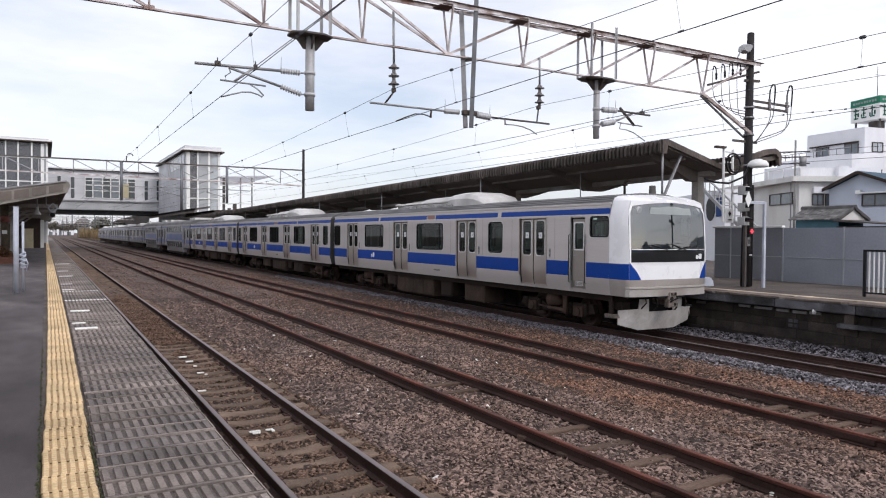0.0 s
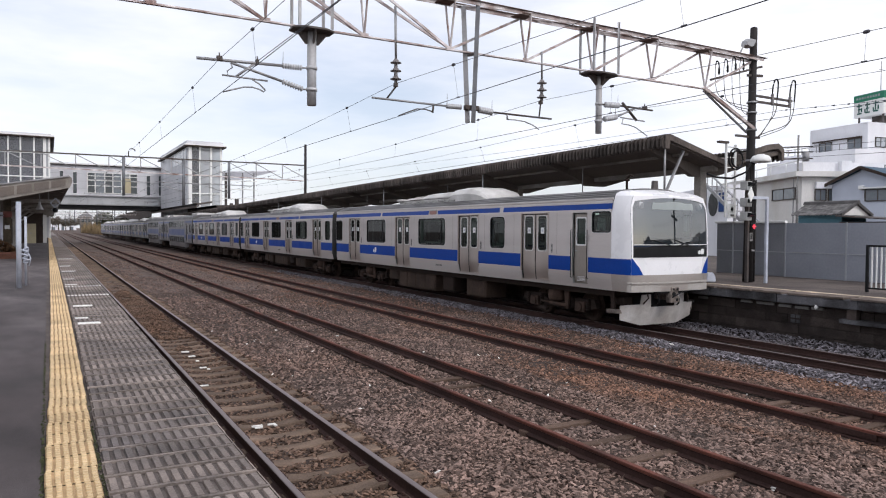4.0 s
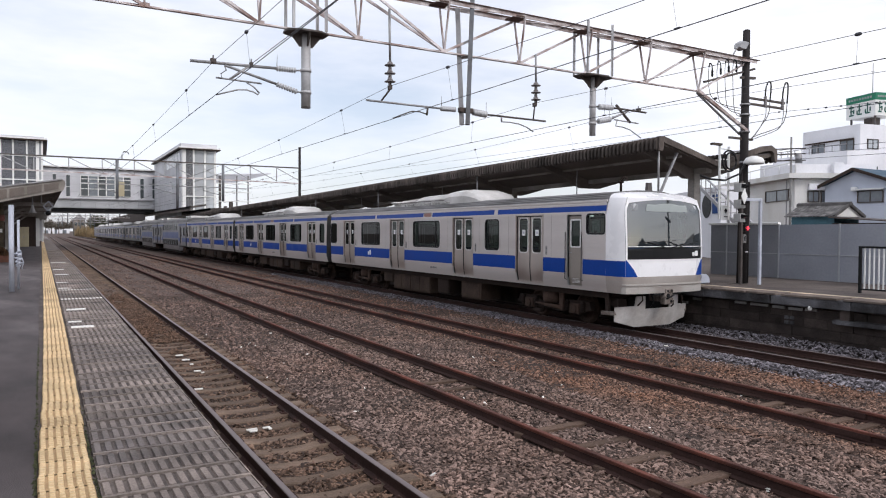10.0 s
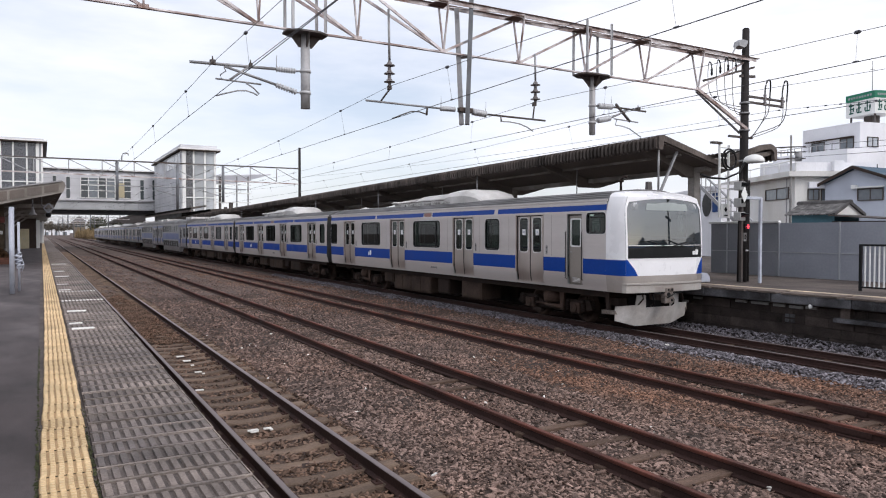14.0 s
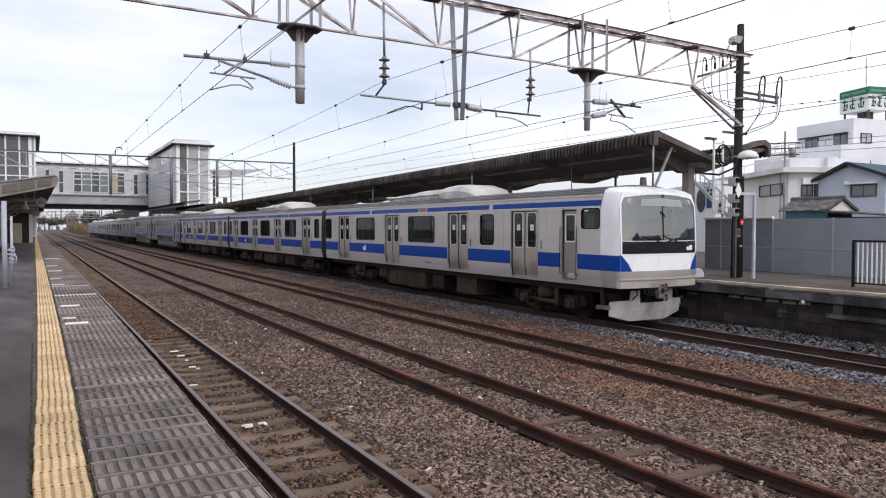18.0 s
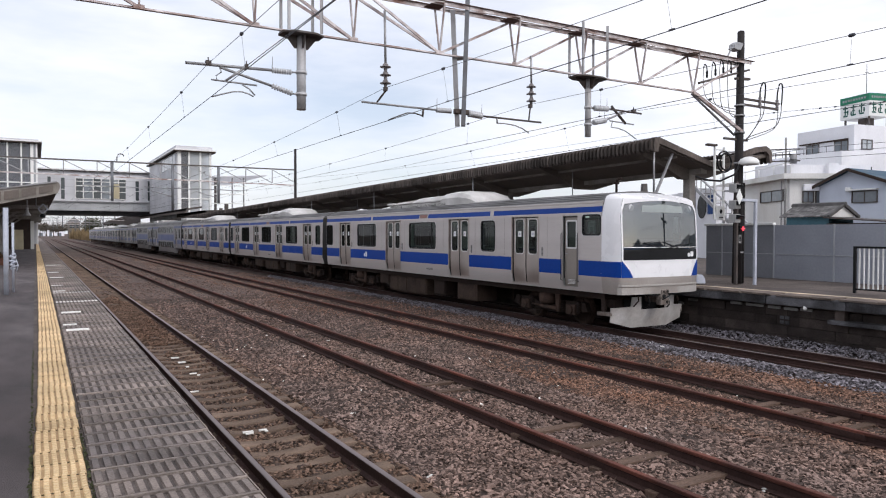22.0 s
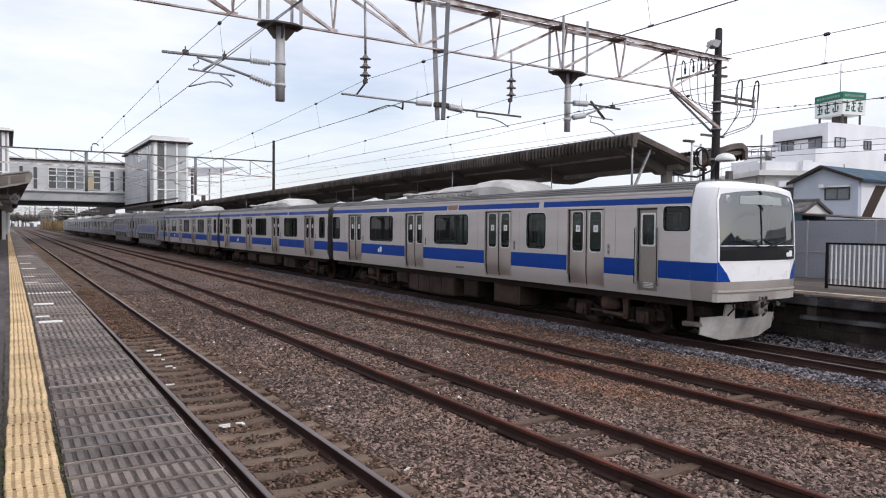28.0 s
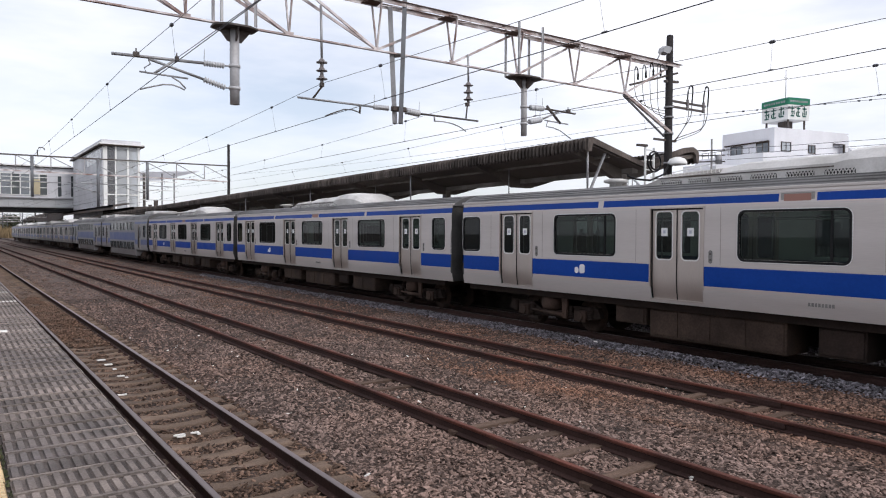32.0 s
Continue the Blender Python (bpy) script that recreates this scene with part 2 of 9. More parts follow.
SHEET = sheet_material("translucent roof sheet", (0.86, 0.86, 0.88))
M = {
    "blind": material("grey display glass", (0.3, 0.33, 0.32), 0.12, vary=0.05, scale=1, fine=10),
    "bumper": material("pale bumper paint", (0.45, 0.425, 0.4), 0.45, 0.1, vary=0.08, scale=1.5, fine=20, tone=(0.33, 0.305, 0.28), tone_scale=1.5),
    "coupler": material("dusty coupler steel", (0.26, 0.225, 0.2), 0.7, 0.2, vary=0.25, scale=6, fine=40, tone=(0.1, 0.08, 0.07), tone_scale=8),
    "slab_rim": material("worn pale slab rim", (0.3, 0.25, 0.215), 0.85, vary=0.3, scale=5.0, fine=60, bump=0.4, tone=(0.15, 0.128, 0.118), tone_scale=1.6, tone_amount=0.6, each=0.3, spread=True),
    "island_slab": material("worn brown edge slab", (0.2, 0.16, 0.135), 0.9, vary=0.35, scale=2.5, fine=60, bump=0.4, tone=(0.11, 0.09, 0.08), tone_scale=1.5, each=0.22, spread=True),
    "coping": material("stained coping", (0.12, 0.12, 0.128), 0.85, vary=0.5, scale=1.6, fine=40, bump=0.5, tone=(0.03, 0.028, 0.029), tone_scale=1.8, tone_amount=0.5, each=0.3, spread=True),
    "island_asphalt": material("worn brown asphalt", (0.085, 0.072, 0.067), 0.9, vary=0.3, scale=1.0, fine=90, bump=0.4, tone=(0.14, 0.115, 0.102), tone_scale=0.7, tone_amount=0.35, stretch=(1.1, 0.8, 1)),
    "pale_line": material("faded edge line", (0.62, 0.5, 0.36), 0.85, vary=0.3, scale=2.5, fine=40, tone=(0.34, 0.28, 0.22), tone_scale=0.8),
    "dark_pane": material("dark tower pane", (0.05, 0.06, 0.065), 0.12, vary=0.2, scale=0.4, fine=3),
    "light_pane": material("pale curtained pane", (0.42, 0.45, 0.48), 0.2, vary=0.15, scale=0.5, fine=3),
    "mid_pane": material("grey curtained pane", (0.27, 0.285, 0.3), 0.15, vary=0.2, scale=0.4, fine=3),
    "grey_pane": material("grey reflecting pane", (0.16, 0.18, 0.2), 0.15, vary=0.15, scale=0.4, fine=3),
    "asphalt": material("asphalt", (0.061, 0.051, 0.051), 0.84, vary=0.38, scale=1.3, fine=130, bump=0.5, tone=(0.125, 0.108, 0.109), tone_scale=0.55, tone_amount=0.36, stretch=(1.6, 0.7, 1)),
    "tactile": material("tactile yellow", (0.7, 0.53, 0.32), 0.75, vary=0.16, scale=3.5, fine=45, bump=0.25, tone=(0.47, 0.34, 0.19), tone_scale=1.5, tone_amount=0.38, each=0.06, spread=True),
    "tactile_bed": material("darker tactile base", (0.42, 0.295, 0.165), 0.85, vary=0.25, scale=3.5, fine=45, bump=0.25, tone=(0.3, 0.21, 0.12), tone_scale=1.5, tone_amount=0.4, each=0.06, spread=True),
    "pale_rim": material("bright rim metal", (0.7, 0.69, 0.68), 0.35, 0.3, vary=0.06),
    "pale_post": material("pale blue-grey post paint", (0.5, 0.53, 0.6), 0.5, 0.1, vary=0.1, scale=3, fine=25, tone=(0.36, 0.37, 0.42), tone_scale=1.2),
    "joint_dirt": material("dark joint dirt", (0.06, 0.045, 0.025), 0.95, vary=0.4, scale=9, fine=60),
    "slab": material("ribbed concrete slab", (0.262, 0.216, 0.19), 0.85, vary=0.3, scale=2.6, fine=70, bump=0.5, tone=(0.12, 0.105, 0.101), tone_scale=0.9, tone_amount=0.55, each=0.2, spread=True),
    "slab_gap": material("slab bed", (0.145, 0.122, 0.112), 0.9, vary=0.35, scale=3, fine=60, bump=0.4, tone=(0.066, 0.056, 0.053), tone_scale=1.2, spread=True),
    "moss": material("moss", (0.05, 0.055, 0.028), 0.95, vary=0.4, scale=8, fine=90, bump=0.6, isle=0.3),
    "white_paint": material("white road paint", (0.72, 0.7, 0.66), 0.7, vary=0.12, scale=9, fine=60, bump=0.15),
    "concrete": material("grey concrete", (0.3, 0.295, 0.285), 0.85, vary=0.2, scale=1.3, fine=50, bump=0.4, tone=(0.17, 0.165, 0.16), tone_scale=0.7, each=0.08),
    "concrete_dark": material("sooty concrete", (0.07, 0.056, 0.05), 0.9, vary=0.5, scale=1.6, fine=45, bump=0.5, tone=(0.022, 0.018, 0.017), tone_scale=1.1, each=0.35, spread=True),
    "earth": material("gravel ground", (0.062, 0.042, 0.034), 0.95, vary=0.4, scale=7, fine=38, bump=1.0, tone=(0.05, 0.037, 0.031), tone_scale=0.5),
    "far_ballast": material("distant ballast", (0.118, 0.092, 0.081), 0.95, vary=0.45, scale=5, fine=14, bump=1.0, tone=(0.075, 0.05, 0.04), tone_scale=0.3),
    "plough": material("scuffed white paint", (0.54, 0.525, 0.51), 0.5, vary=0.08, scale=2.5, fine=20, tone=(0.3, 0.265, 0.24), tone_scale=2.0, tone_amount=0.4),
    "stone": material("ballast stone", (0.168, 0.122, 0.105), 0.9, vary=0.25, scale=1.5, fine=50, bump=0.4, tone=(0.2, 0.118, 0.084), tone_scale=0.5, tone_amount=0.2, isle=0.8, stretch=(1.3, 0.7, 1)),
    "oily_stone": material("oily dark ballast", (0.118, 0.08, 0.061), 0.85, vary=0.25, scale=1.5, fine=50, bump=0.4, tone=(0.15, 0.09, 0.06), tone_scale=0.6, tone_amount=0.35, isle=0.75),
    "grit": material("brown grit", (0.138, 0.093, 0.069), 0.95, vary=0.3, scale=1.5, fine=50, bump=0.4, tone=(0.16, 0.092, 0.06), tone_scale=0.6, tone_amount=0.4, isle=0.6),
    "rust_stone": material("rust stained ballast", (0.192, 0.104, 0.069), 0.92, vary=0.25, scale=1.5, fine=50, bump=0.4, tone=(0.145, 0.108, 0.092), tone_scale=0.5, tone_amount=0.45, isle=0.8, stretch=(1.3, 0.7, 1)),
    "blue_stone": material("fresh grey ballast", (0.178, 0.164, 0.178), 0.85, vary=0.25, scale=2, fine=40, bump=0.4, isle=0.7),
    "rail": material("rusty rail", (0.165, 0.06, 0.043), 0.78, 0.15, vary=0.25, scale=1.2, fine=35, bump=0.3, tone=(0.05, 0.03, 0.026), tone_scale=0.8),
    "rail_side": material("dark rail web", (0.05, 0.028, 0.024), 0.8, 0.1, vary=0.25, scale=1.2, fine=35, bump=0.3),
    "rail_top": material("worn rail head", (0.2, 0.165, 0.16), 0.5, 0.6, vary=0.14, scale=0.8, fine=14, stretch=(1, 0.1, 1)),
    "sleeper": material("weathered concrete sleeper", (0.2, 0.143, 0.107), 0.9, vary=0.28, scale=3, fine=40, bump=0.6, tone=(0.11, 0.079, 0.06), tone_scale=1.0, each=0.18, stretch=(0.8, 1.6, 1), spread=True),
    "plank": material("grey old plank", (0.098, 0.066, 0.05), 0.9, vary=0.35, scale=3, fine=40, bump=0.6, each=0.25, stretch=(0.4, 2, 1)),
    "car_end": material("dark car end", (0.06, 0.058, 0.056), 0.7, vary=0.2, scale=2, fine=20),
    "steel": material("brushed stainless steel", (0.58, 0.538, 0.52), 0.44, 0.4, vary=0.05, scale=0.7, fine=30, tone=(0.47, 0.432, 0.412), tone_scale=0.5, tone_amount=0.4, stretch=(1, 0.15, 3)),
    # same steel on the far cars, its shade there put into the colour
    "shaded_steel": material("shaded far steel", (0.3, 0.288, 0.29), 0.45, 0.3, vary=0.06, scale=0.7, fine=30),
    "cab_door_steel": material("brownish door steel", (0.3, 0.268, 0.24), 0.42, 0.5, vary=0.08, scale=1.0, fine=30),
    # body steel again, set darker and browner for the shade under the cab
    "sill_steel": material("grey-brown sill steel", (0.46, 0.42, 0.39), 0.42, 0.4, vary=0.08, scale=1.2, fine=30, tone=(0.36, 0.32, 0.29), tone_scale=1.0),
    "door_steel": material("satin door steel", (0.48, 0.425, 0.39), 0.38, 0.85, vary=0.05, scale=1.0, fine=30, stretch=(3, 3, 0.4)),
    "blue": material("blue band", (0.004, 0.046, 0.275), 0.4, vary=0.08, scale=1, fine=20),
    # same blue on the far cars, mirrored sky put into a paler colour
    "sheen_blue": material("blue band with painted sky sheen", (0.12, 0.145, 0.28), 0.4, vary=0.1, scale=1, fine=20),
    "cab_white": material("white cab paint", (0.84, 0.835, 0.85), 0.3, vary=0.02, scale=1.2, fine=20, tone=(0.8, 0.79, 0.8), tone_scale=0.8, tone_amount=0.3),
    "black": material("black rubber", (0.012, 0.012, 0.013), 0.45, vary=0.2, scale=6, fine=60),
    "roof": material("grey train roof", (0.19, 0.187, 0.19), 0.7, 0.1, vary=0.15, scale=1.2, fine=20, tone=(0.1, 0.097, 0.095), tone_scale=0.6, bump=0.1),
    "unit": material("pale roof unit", (0.62, 0.605, 0.59), 0.55, 0.05, vary=0.1, scale=1.5, fine=25, tone=(0.38, 0.365, 0.345), tone_scale=1.2, tone_amount=0.45),
    "under": material("brown underfloor dirt", (0.026, 0.018, 0.015), 0.85, vary=0.3, scale=2.5, fine=30, bump=0.2, each=0.2),
    "bogie_dirt": material("brown bogie dust", (0.078, 0.05, 0.039), 0.85, vary=0.3, scale=3, fine=30, tone=(0.03, 0.022, 0.018), tone_scale=2.0),
    "under_box": material("dusty equipment box", (0.07, 0.048, 0.037), 0.8, vary=0.3, scale=2, fine=25, tone=(0.032, 0.022, 0.018), tone_scale=1.1),
    "inside": material("cabin lining", (0.5, 0.53, 0.51), 0.6, vary=0.08, scale=2, fine=20),
    "seat": material("seat cloth", (0.05, 0.07, 0.12), 0.9, vary=0.2, scale=6, fine=60),
    "galv": material("galvanised steel", (0.36, 0.365, 0.375), 0.5, 0.4, vary=0.14, scale=2.2, fine=24, tone=(0.25, 0.24, 0.24), tone_scale=1.4),
    "dark_steel": material("dark weathered steel", (0.115, 0.108, 0.106), 0.65, 0.3, vary=0.2, scale=2, fine=25, tone=(0.075, 0.055, 0.045), tone_scale=1.4),
    "leg_steel": material("weathered grey channel", (0.2, 0.215, 0.235), 0.55, 0.3, vary=0.16, scale=2, fine=24, tone=(0.13, 0.125, 0.125), tone_scale=1.4),
    "truss": material("pale truss paint with rust", (0.76, 0.73, 0.73), 0.65, 0.05, vary=0.16, scale=3, fine=25, tone=(0.2, 0.115, 0.09), tone_scale=2.2, tone_amount=0.5),
    "rust_iron": material("rusted flange iron", (0.11, 0.062, 0.05), 0.8, 0.1, vary=0.3, scale=2.5, fine=25, tone=(0.26, 0.22, 0.2), tone_scale=1.2, tone_amount=0.25),
    "post_steel": material("pale post steel", (0.46, 0.46, 0.47), 0.55, 0.25, vary=0.1, scale=2.2, fine=24, tone=(0.34, 0.33, 0.33), tone_scale=1.4),
    "pole": material("tarred pole", (0.03, 0.027, 0.027), 0.8, vary=0.25, scale=3, fine=30, bump=0.3, stretch=(3, 3, 0.5)),
    "porcelain": material("porcelain", (0.43, 0.435, 0.45), 0.3, vary=0.08, scale=8, fine=30),
    "brown_disc": material("brown insulator", (0.17, 0.155, 0.155), 0.35, vary=0.1, scale=8, fine=30),
    "wire": material("dark wire", (0.085, 0.085, 0.095), 0.6, 0.3, vary=0.1),
    "canopy": material("sooty canopy sheet", (0.115, 0.096, 0.085), 0.85, vary=0.35, scale=1.5, fine=20, tone=(0.055, 0.046, 0.042), tone_scale=0.8, stretch=(1, 1, 0.3), isle=0.28),
    "canopy_under": material("canopy boards", (0.17, 0.142, 0.122), 0.85, vary=0.18, scale=1.2, fine=18, tone=(0.12, 0.105, 0.095), tone_scale=0.6),
    "canopy_beam": material("grimy canopy beam", (0.34, 0.315, 0.29), 0.75, vary=0.18, scale=1.6, fine=20, tone=(0.17, 0.15, 0.13), tone_scale=1.0),
    "fence": material("grey hoarding panel", (0.33, 0.345, 0.386), 0.6, 0.12, vary=0.07, scale=0.8, fine=15, tone=(0.29, 0.303, 0.338), tone_scale=0.9, each=0.06),
    "fence_dark": material("dark hoarding panel", (0.265, 0.272, 0.297), 0.65, 0.1, vary=0.08, scale=0.8, fine=15, tone=(0.235, 0.242, 0.265), tone_scale=0.9, each=0.06),
    "fence_rib": material("pale hoarding rib", (0.42, 0.43, 0.45), 0.55, 0.2, vary=0.08),
    "white_wall": material("white plaster", (0.8, 0.8, 0.83), 0.8, vary=0.06, scale=0.5, fine=12, tone=(0.7, 0.7, 0.73), tone_scale=0.35, stretch=(1, 1, 0.4)),
    "cream_wall": material("cream wall", (0.74, 0.735, 0.73), 0.8, vary=0.07, scale=0.5, fine=12, tone=(0.58, 0.56, 0.52), tone_scale=0.35, stretch=(1, 1, 0.4)),
    "blue_wall": material("blue-grey render", (0.55, 0.585, 0.66), 0.8, vary=0.06, scale=0.5, fine=14, tone=(0.44, 0.47, 0.54), tone_scale=0.4),
    "teal_wall": material("teal sheet wall", (0.08, 0.17, 0.21), 0.7, vary=0.12, scale=1, fine=12),
    "ridge_tile": material("dark ridge tile", (0.06, 0.057, 0.057), 0.7, vary=0.25, scale=3, fine=25, tone=(0.1, 0.095, 0.092), tone_scale=2),
    "tile_roof": material("grey roof tile", (0.11, 0.105, 0.103), 0.75, vary=0.25, scale=2, fine=20, tone=(0.17, 0.163, 0.16), tone_scale=1.5, each=0.5, isle=0.25),
    "blue_roof": material("dark blue roof sheet", (0.03, 0.07, 0.11), 0.55, vary=0.15, scale=1, fine=14),
    "brown_wood": material("dark brown timber", (0.05, 0.036, 0.03), 0.7, vary=0.2, scale=2, fine=25),
    "sign_white": material("white sign face", (0.75, 0.75, 0.73), 0.5, vary=0.04, scale=0.6, fine=8),
    "sign_green": material("green sign band", (0.03, 0.19, 0.115), 0.5, vary=0.08, scale=0.6, fine=8),
    "sign_letter": material("dark green lettering", (0.015, 0.09, 0.07), 0.5, vary=0.05),
    "bridge_white": material("white bridge cladding", (0.66, 0.66, 0.68), 0.6, vary=0.06, scale=0.4, fine=6, tone=(0.48, 0.48, 0.5), tone_scale=0.3),
    "bridge_beam": material("grey bridge girder", (0.42, 0.43, 0.44), 0.6, 0.1, vary=0.1, scale=0.5, fine=8),
    "beige_grey": material("grey monitor case", (0.38, 0.38, 0.37), 0.6, vary=0.1, scale=3, fine=20),
    "beige": material("beige cabinet", (0.46, 0.4, 0.27), 0.6, vary=0.08, scale=2, fine=15),
    "brick": material("planter brick", (0.15, 0.07, 0.05), 0.85, vary=0.15, scale=3, fine=30, bump=0.3, each=0.2),
    "dry_leaf": material("winter shrub leaf", (0.1, 0.055, 0.03), 0.9, vary=0.3, scale=4, fine=20, isle=0.45),
    # far trees: haze over the distance put into paler twig and leaf colours
    "twig": material("haze-paled winter twigs", (0.12, 0.105, 0.085), 0.95, vary=0.3, scale=1, fine=6, isle=0.4),
    "leaf": material("haze-paled evergreen leaf", (0.07, 0.078, 0.052), 0.85, vary=0.3, scale=3, fine=12, isle=0.5),
    "bark": material("bark", (0.09, 0.07, 0.05), 0.9, vary=0.3, scale=5, fine=30, bump=0.5),
    "red": material("dull red paint", (0.2, 0.075, 0.065), 0.5, vary=0.08),
    "tarp": material("blue sheet", (0.02, 0.06, 0.2), 0.6, vary=0.1),
    # walls set paler to stand in for haze over the distance
    "town": material("haze-paled town walls", (0.38, 0.38, 0.39), 0.8, vary=0.1, scale=0.3, fine=3, each=0.5),
    "tan_wall": material("tan plaster", (0.2, 0.17, 0.14), 0.85, vary=0.25, scale=0.5, fine=5, tone=(0.11, 0.095, 0.08), tone_scale=0.3),
    "reed": material("dry reed", (0.22, 0.16, 0.09), 0.9, vary=0.2, scale=1, fine=5, isle=0.45),
    "sticker": material("white sticker", (0.75, 0.75, 0.75), 0.5, vary=0.03),
}
GLASS = glass_material("train glass", (0.42, 0.5, 0.465), 0.02, 0.4, 1.32, (0.012, 0.014, 0.014))
CAB_GLASS = glass_material("windscreen glass", (0.5, 0.62, 0.58), 0.02, 0.45, 2.7)
SALOON_LAMP = glow_material("saloon tube", (0.9, 1.0, 0.94), 1.6)
TOWER_GLASS = glass_material("dusky tower pane", (0.62, 0.64, 0.68), 0.03, 0.5, 1.5, (0.135, 0.138, 0.152))
# pale body colour stands in for sky light coming through the panes
PALE_GLASS = glass_material("sky-paled tower pane", (0.8, 0.83, 0.85), 0.03, 0.5, 1.5, (0.5, 0.52, 0.54))
RED_LAMP = glow_material("red signal light", (0.9, 0.07, 0.1), 1.0)
AMBER = glow_material("amber display", (0.2, 0.1, 0.08), 0.3)


# ---- mesh tools ----
def box(bm, x0, x1, y0, y1, z0, z1, mi=0, bevel=0.0):
    vs = [bm.verts.new((x, y, z)) for x in (x0, x1) for y in (y0, y1) for z in (z0, z1)]
    fs = [bm.faces.new([vs[i] for i in q]) for q in ((0, 1, 3, 2), (4, 6, 7, 5), (0, 4, 5, 1), (2, 3, 7, 6), (0, 2, 6, 4), (1, 5, 7, 3))]
    for f in fs:
        f.material_index = mi
    if bevel:
        edges = list({e for f in fs for e in f.edges})
        made = bmesh.ops.bevel(bm, geom=edges, offset=bevel, segments=2, profile=0.6, affect="EDGES")
        for f in made["faces"]:
            f.material_index = mi
    return fs


def prism(bm, pts, axis, a, b, mi=0):
    """A closed outline in the two other axes, carried along the axis from a to b."""
    def at(p, d):
        q = list(p)
        q.insert("xyz".index(axis), d)
        return bm.verts.new(q)
    lo, hi = [at(p, a) for p in pts], [at(p, b) for p in pts]
    n = len(pts)
    fs = [bm.faces.new((lo[i], lo[(i + 1) % n], hi[(i + 1) % n], hi[i])) for i in range(n)]
    fs += [bm.faces.new(lo[::-1]), bm.faces.new(hi)]
    for f in fs:
        f.material_index = mi
    return fs


def tube(bm, a, b, r, r2=None, seg=10, mi=0, caps=True):
    a, b = Vector(a), Vector(b)
    r2 = r if r2 is None else r2
    q = (b - a).to_track_quat("Z", "Y")
    rings = []
    for p, rad in ((a, r), (b, r2)):
        rings.append([bm.verts.new(p + q @ Vector((math.cos(2 * math.pi * k / seg) * rad, math.sin(2 * math.pi * k / seg) * rad, 0))) for k in range(seg)])
    fs = [bm.faces.new((rings[0][k], rings[0][(k + 1) % seg], rings[1][(k + 1) % seg], rings[1][k])) for k in range(seg)]
    for f in fs:
        f.smooth = True
    if caps:
        fs += [bm.faces.new(rings[0][::-1]), bm.faces.new(rings[1])]
    for f in fs:
        f.material_index = mi
    return fs


def bar(bm, a, b, w, h, mi=0, up=(0, 0, 1)):
    """A square bar from a to b."""
    a, b = Vector(a), Vector(b)
    d = (b - a).normalized()
    s = d.cross(Vector(up))
    if s.length < 1e-4:
        s = d.cross(Vector((0, 1, 0)))
    s.normalize()
    u = s.cross(d)
    vs = [bm.verts.new(p + s * i * w / 2 + u * j * h / 2) for p in (a, b) for i, j in ((-1, -1), (1, -1), (1, 1), (-1, 1))]
    for q in ((0, 1, 2, 3), (7, 6, 5, 4), (0, 4, 5, 1), (1, 5, 6, 2), (2, 6, 7, 3), (3, 7, 4, 0)):
        bm.faces.new([vs[i] for i in q]).material_index = mi


def path_tube(bm, pts, r, seg=6, mi=0):
    """One bent round rod through the points."""
    pts = [Vector(p) for p in pts]
    rings = []
    for k, p in enumerate(pts):
        d = (pts[min(k + 1, len(pts) - 1)] - pts[max(k - 1, 0)]).normalized()
        s = d.cross(Vector((0.13, 0.21, 1.0)) if abs(d.z) < 0.9 else Vector((1.0, 0.2, 0))).normalized()
        u = s.cross(d)
        rings.append([bm.verts.new(p + (s * math.cos(2 * math.pi * j / seg) + u * math.sin(2 * math.pi * j / seg)) * r) for j in range(seg)])
    for lo, hi in zip(rings, rings[1:]):
        for j in range(seg):
            f = bm.faces.new((lo[j], lo[(j + 1) % seg], hi[(j + 1) % seg], hi[j]))
            f.material_index, f.smooth = mi, True
    bm.faces.new(rings[0][::-1]).material_index = mi
    bm.faces.new(rings[-1]).material_index = mi


def lathe(bm, centre, outline, seg=14, mi=0, axis="z"):
    """Rings of (height, radius) round an axis through the centre."""
    c = Vector(centre)
    rings = []
    for h, r in outline:
        ring = []
        for k in range(seg):
            p, q = math.cos(2 * math.pi * k / seg) * r, math.sin(2 * math.pi * k / seg) * r
            ring.append(bm.verts.new(c + Vector({"z": (p, q, h), "x": (h, p, q), "y": (p, h, q)}[axis])))
        rings.append(ring)
    for lo, hi in zip(rings, rings[1:]):
        for k in range(seg):
            f = bm.faces.new((lo[k], lo[(k + 1) % seg], hi[(k + 1) % seg], hi[k]))
            f.material_index, f.smooth = mi, True
    for ring in (rings[0][::-1], rings[-1]):
        bm.faces.new(ring).material_index = mi


def rounded(w, h, r, seg=4):
    """Outline of a rounded rectangle about the origin."""
    pts = []
    for cx, cy, a0 in ((w / 2 - r, h / 2 - r, 0), (-w / 2 + r, h / 2 - r, 90), (-w / 2 + r, -h / 2 + r, 180), (w / 2 - r, -h / 2 + r, 270)):
        for k in range(seg + 1):
            a = radians(a0 + 90 * k / seg)
            pts.append((cx + r * math.cos(a), cy + r * math.sin(a)))
    return pts


def mesh_of(bm, name, mats):
    bmesh.ops.delete(bm, geom=[v for v in bm.verts if not v.link_faces], context="VERTS")
    if mats not in (GLASS, CAB_GLASS):
        bmesh.ops.recalc_face_normals(bm, faces=bm.faces)
    me = bpy.data.meshes.new(name)
    bm.to_mesh(me)
    bm.free()
    for m in mats if isinstance(mats, (list, tuple)) else [mats]:
        me.materials.append(m)
    return me


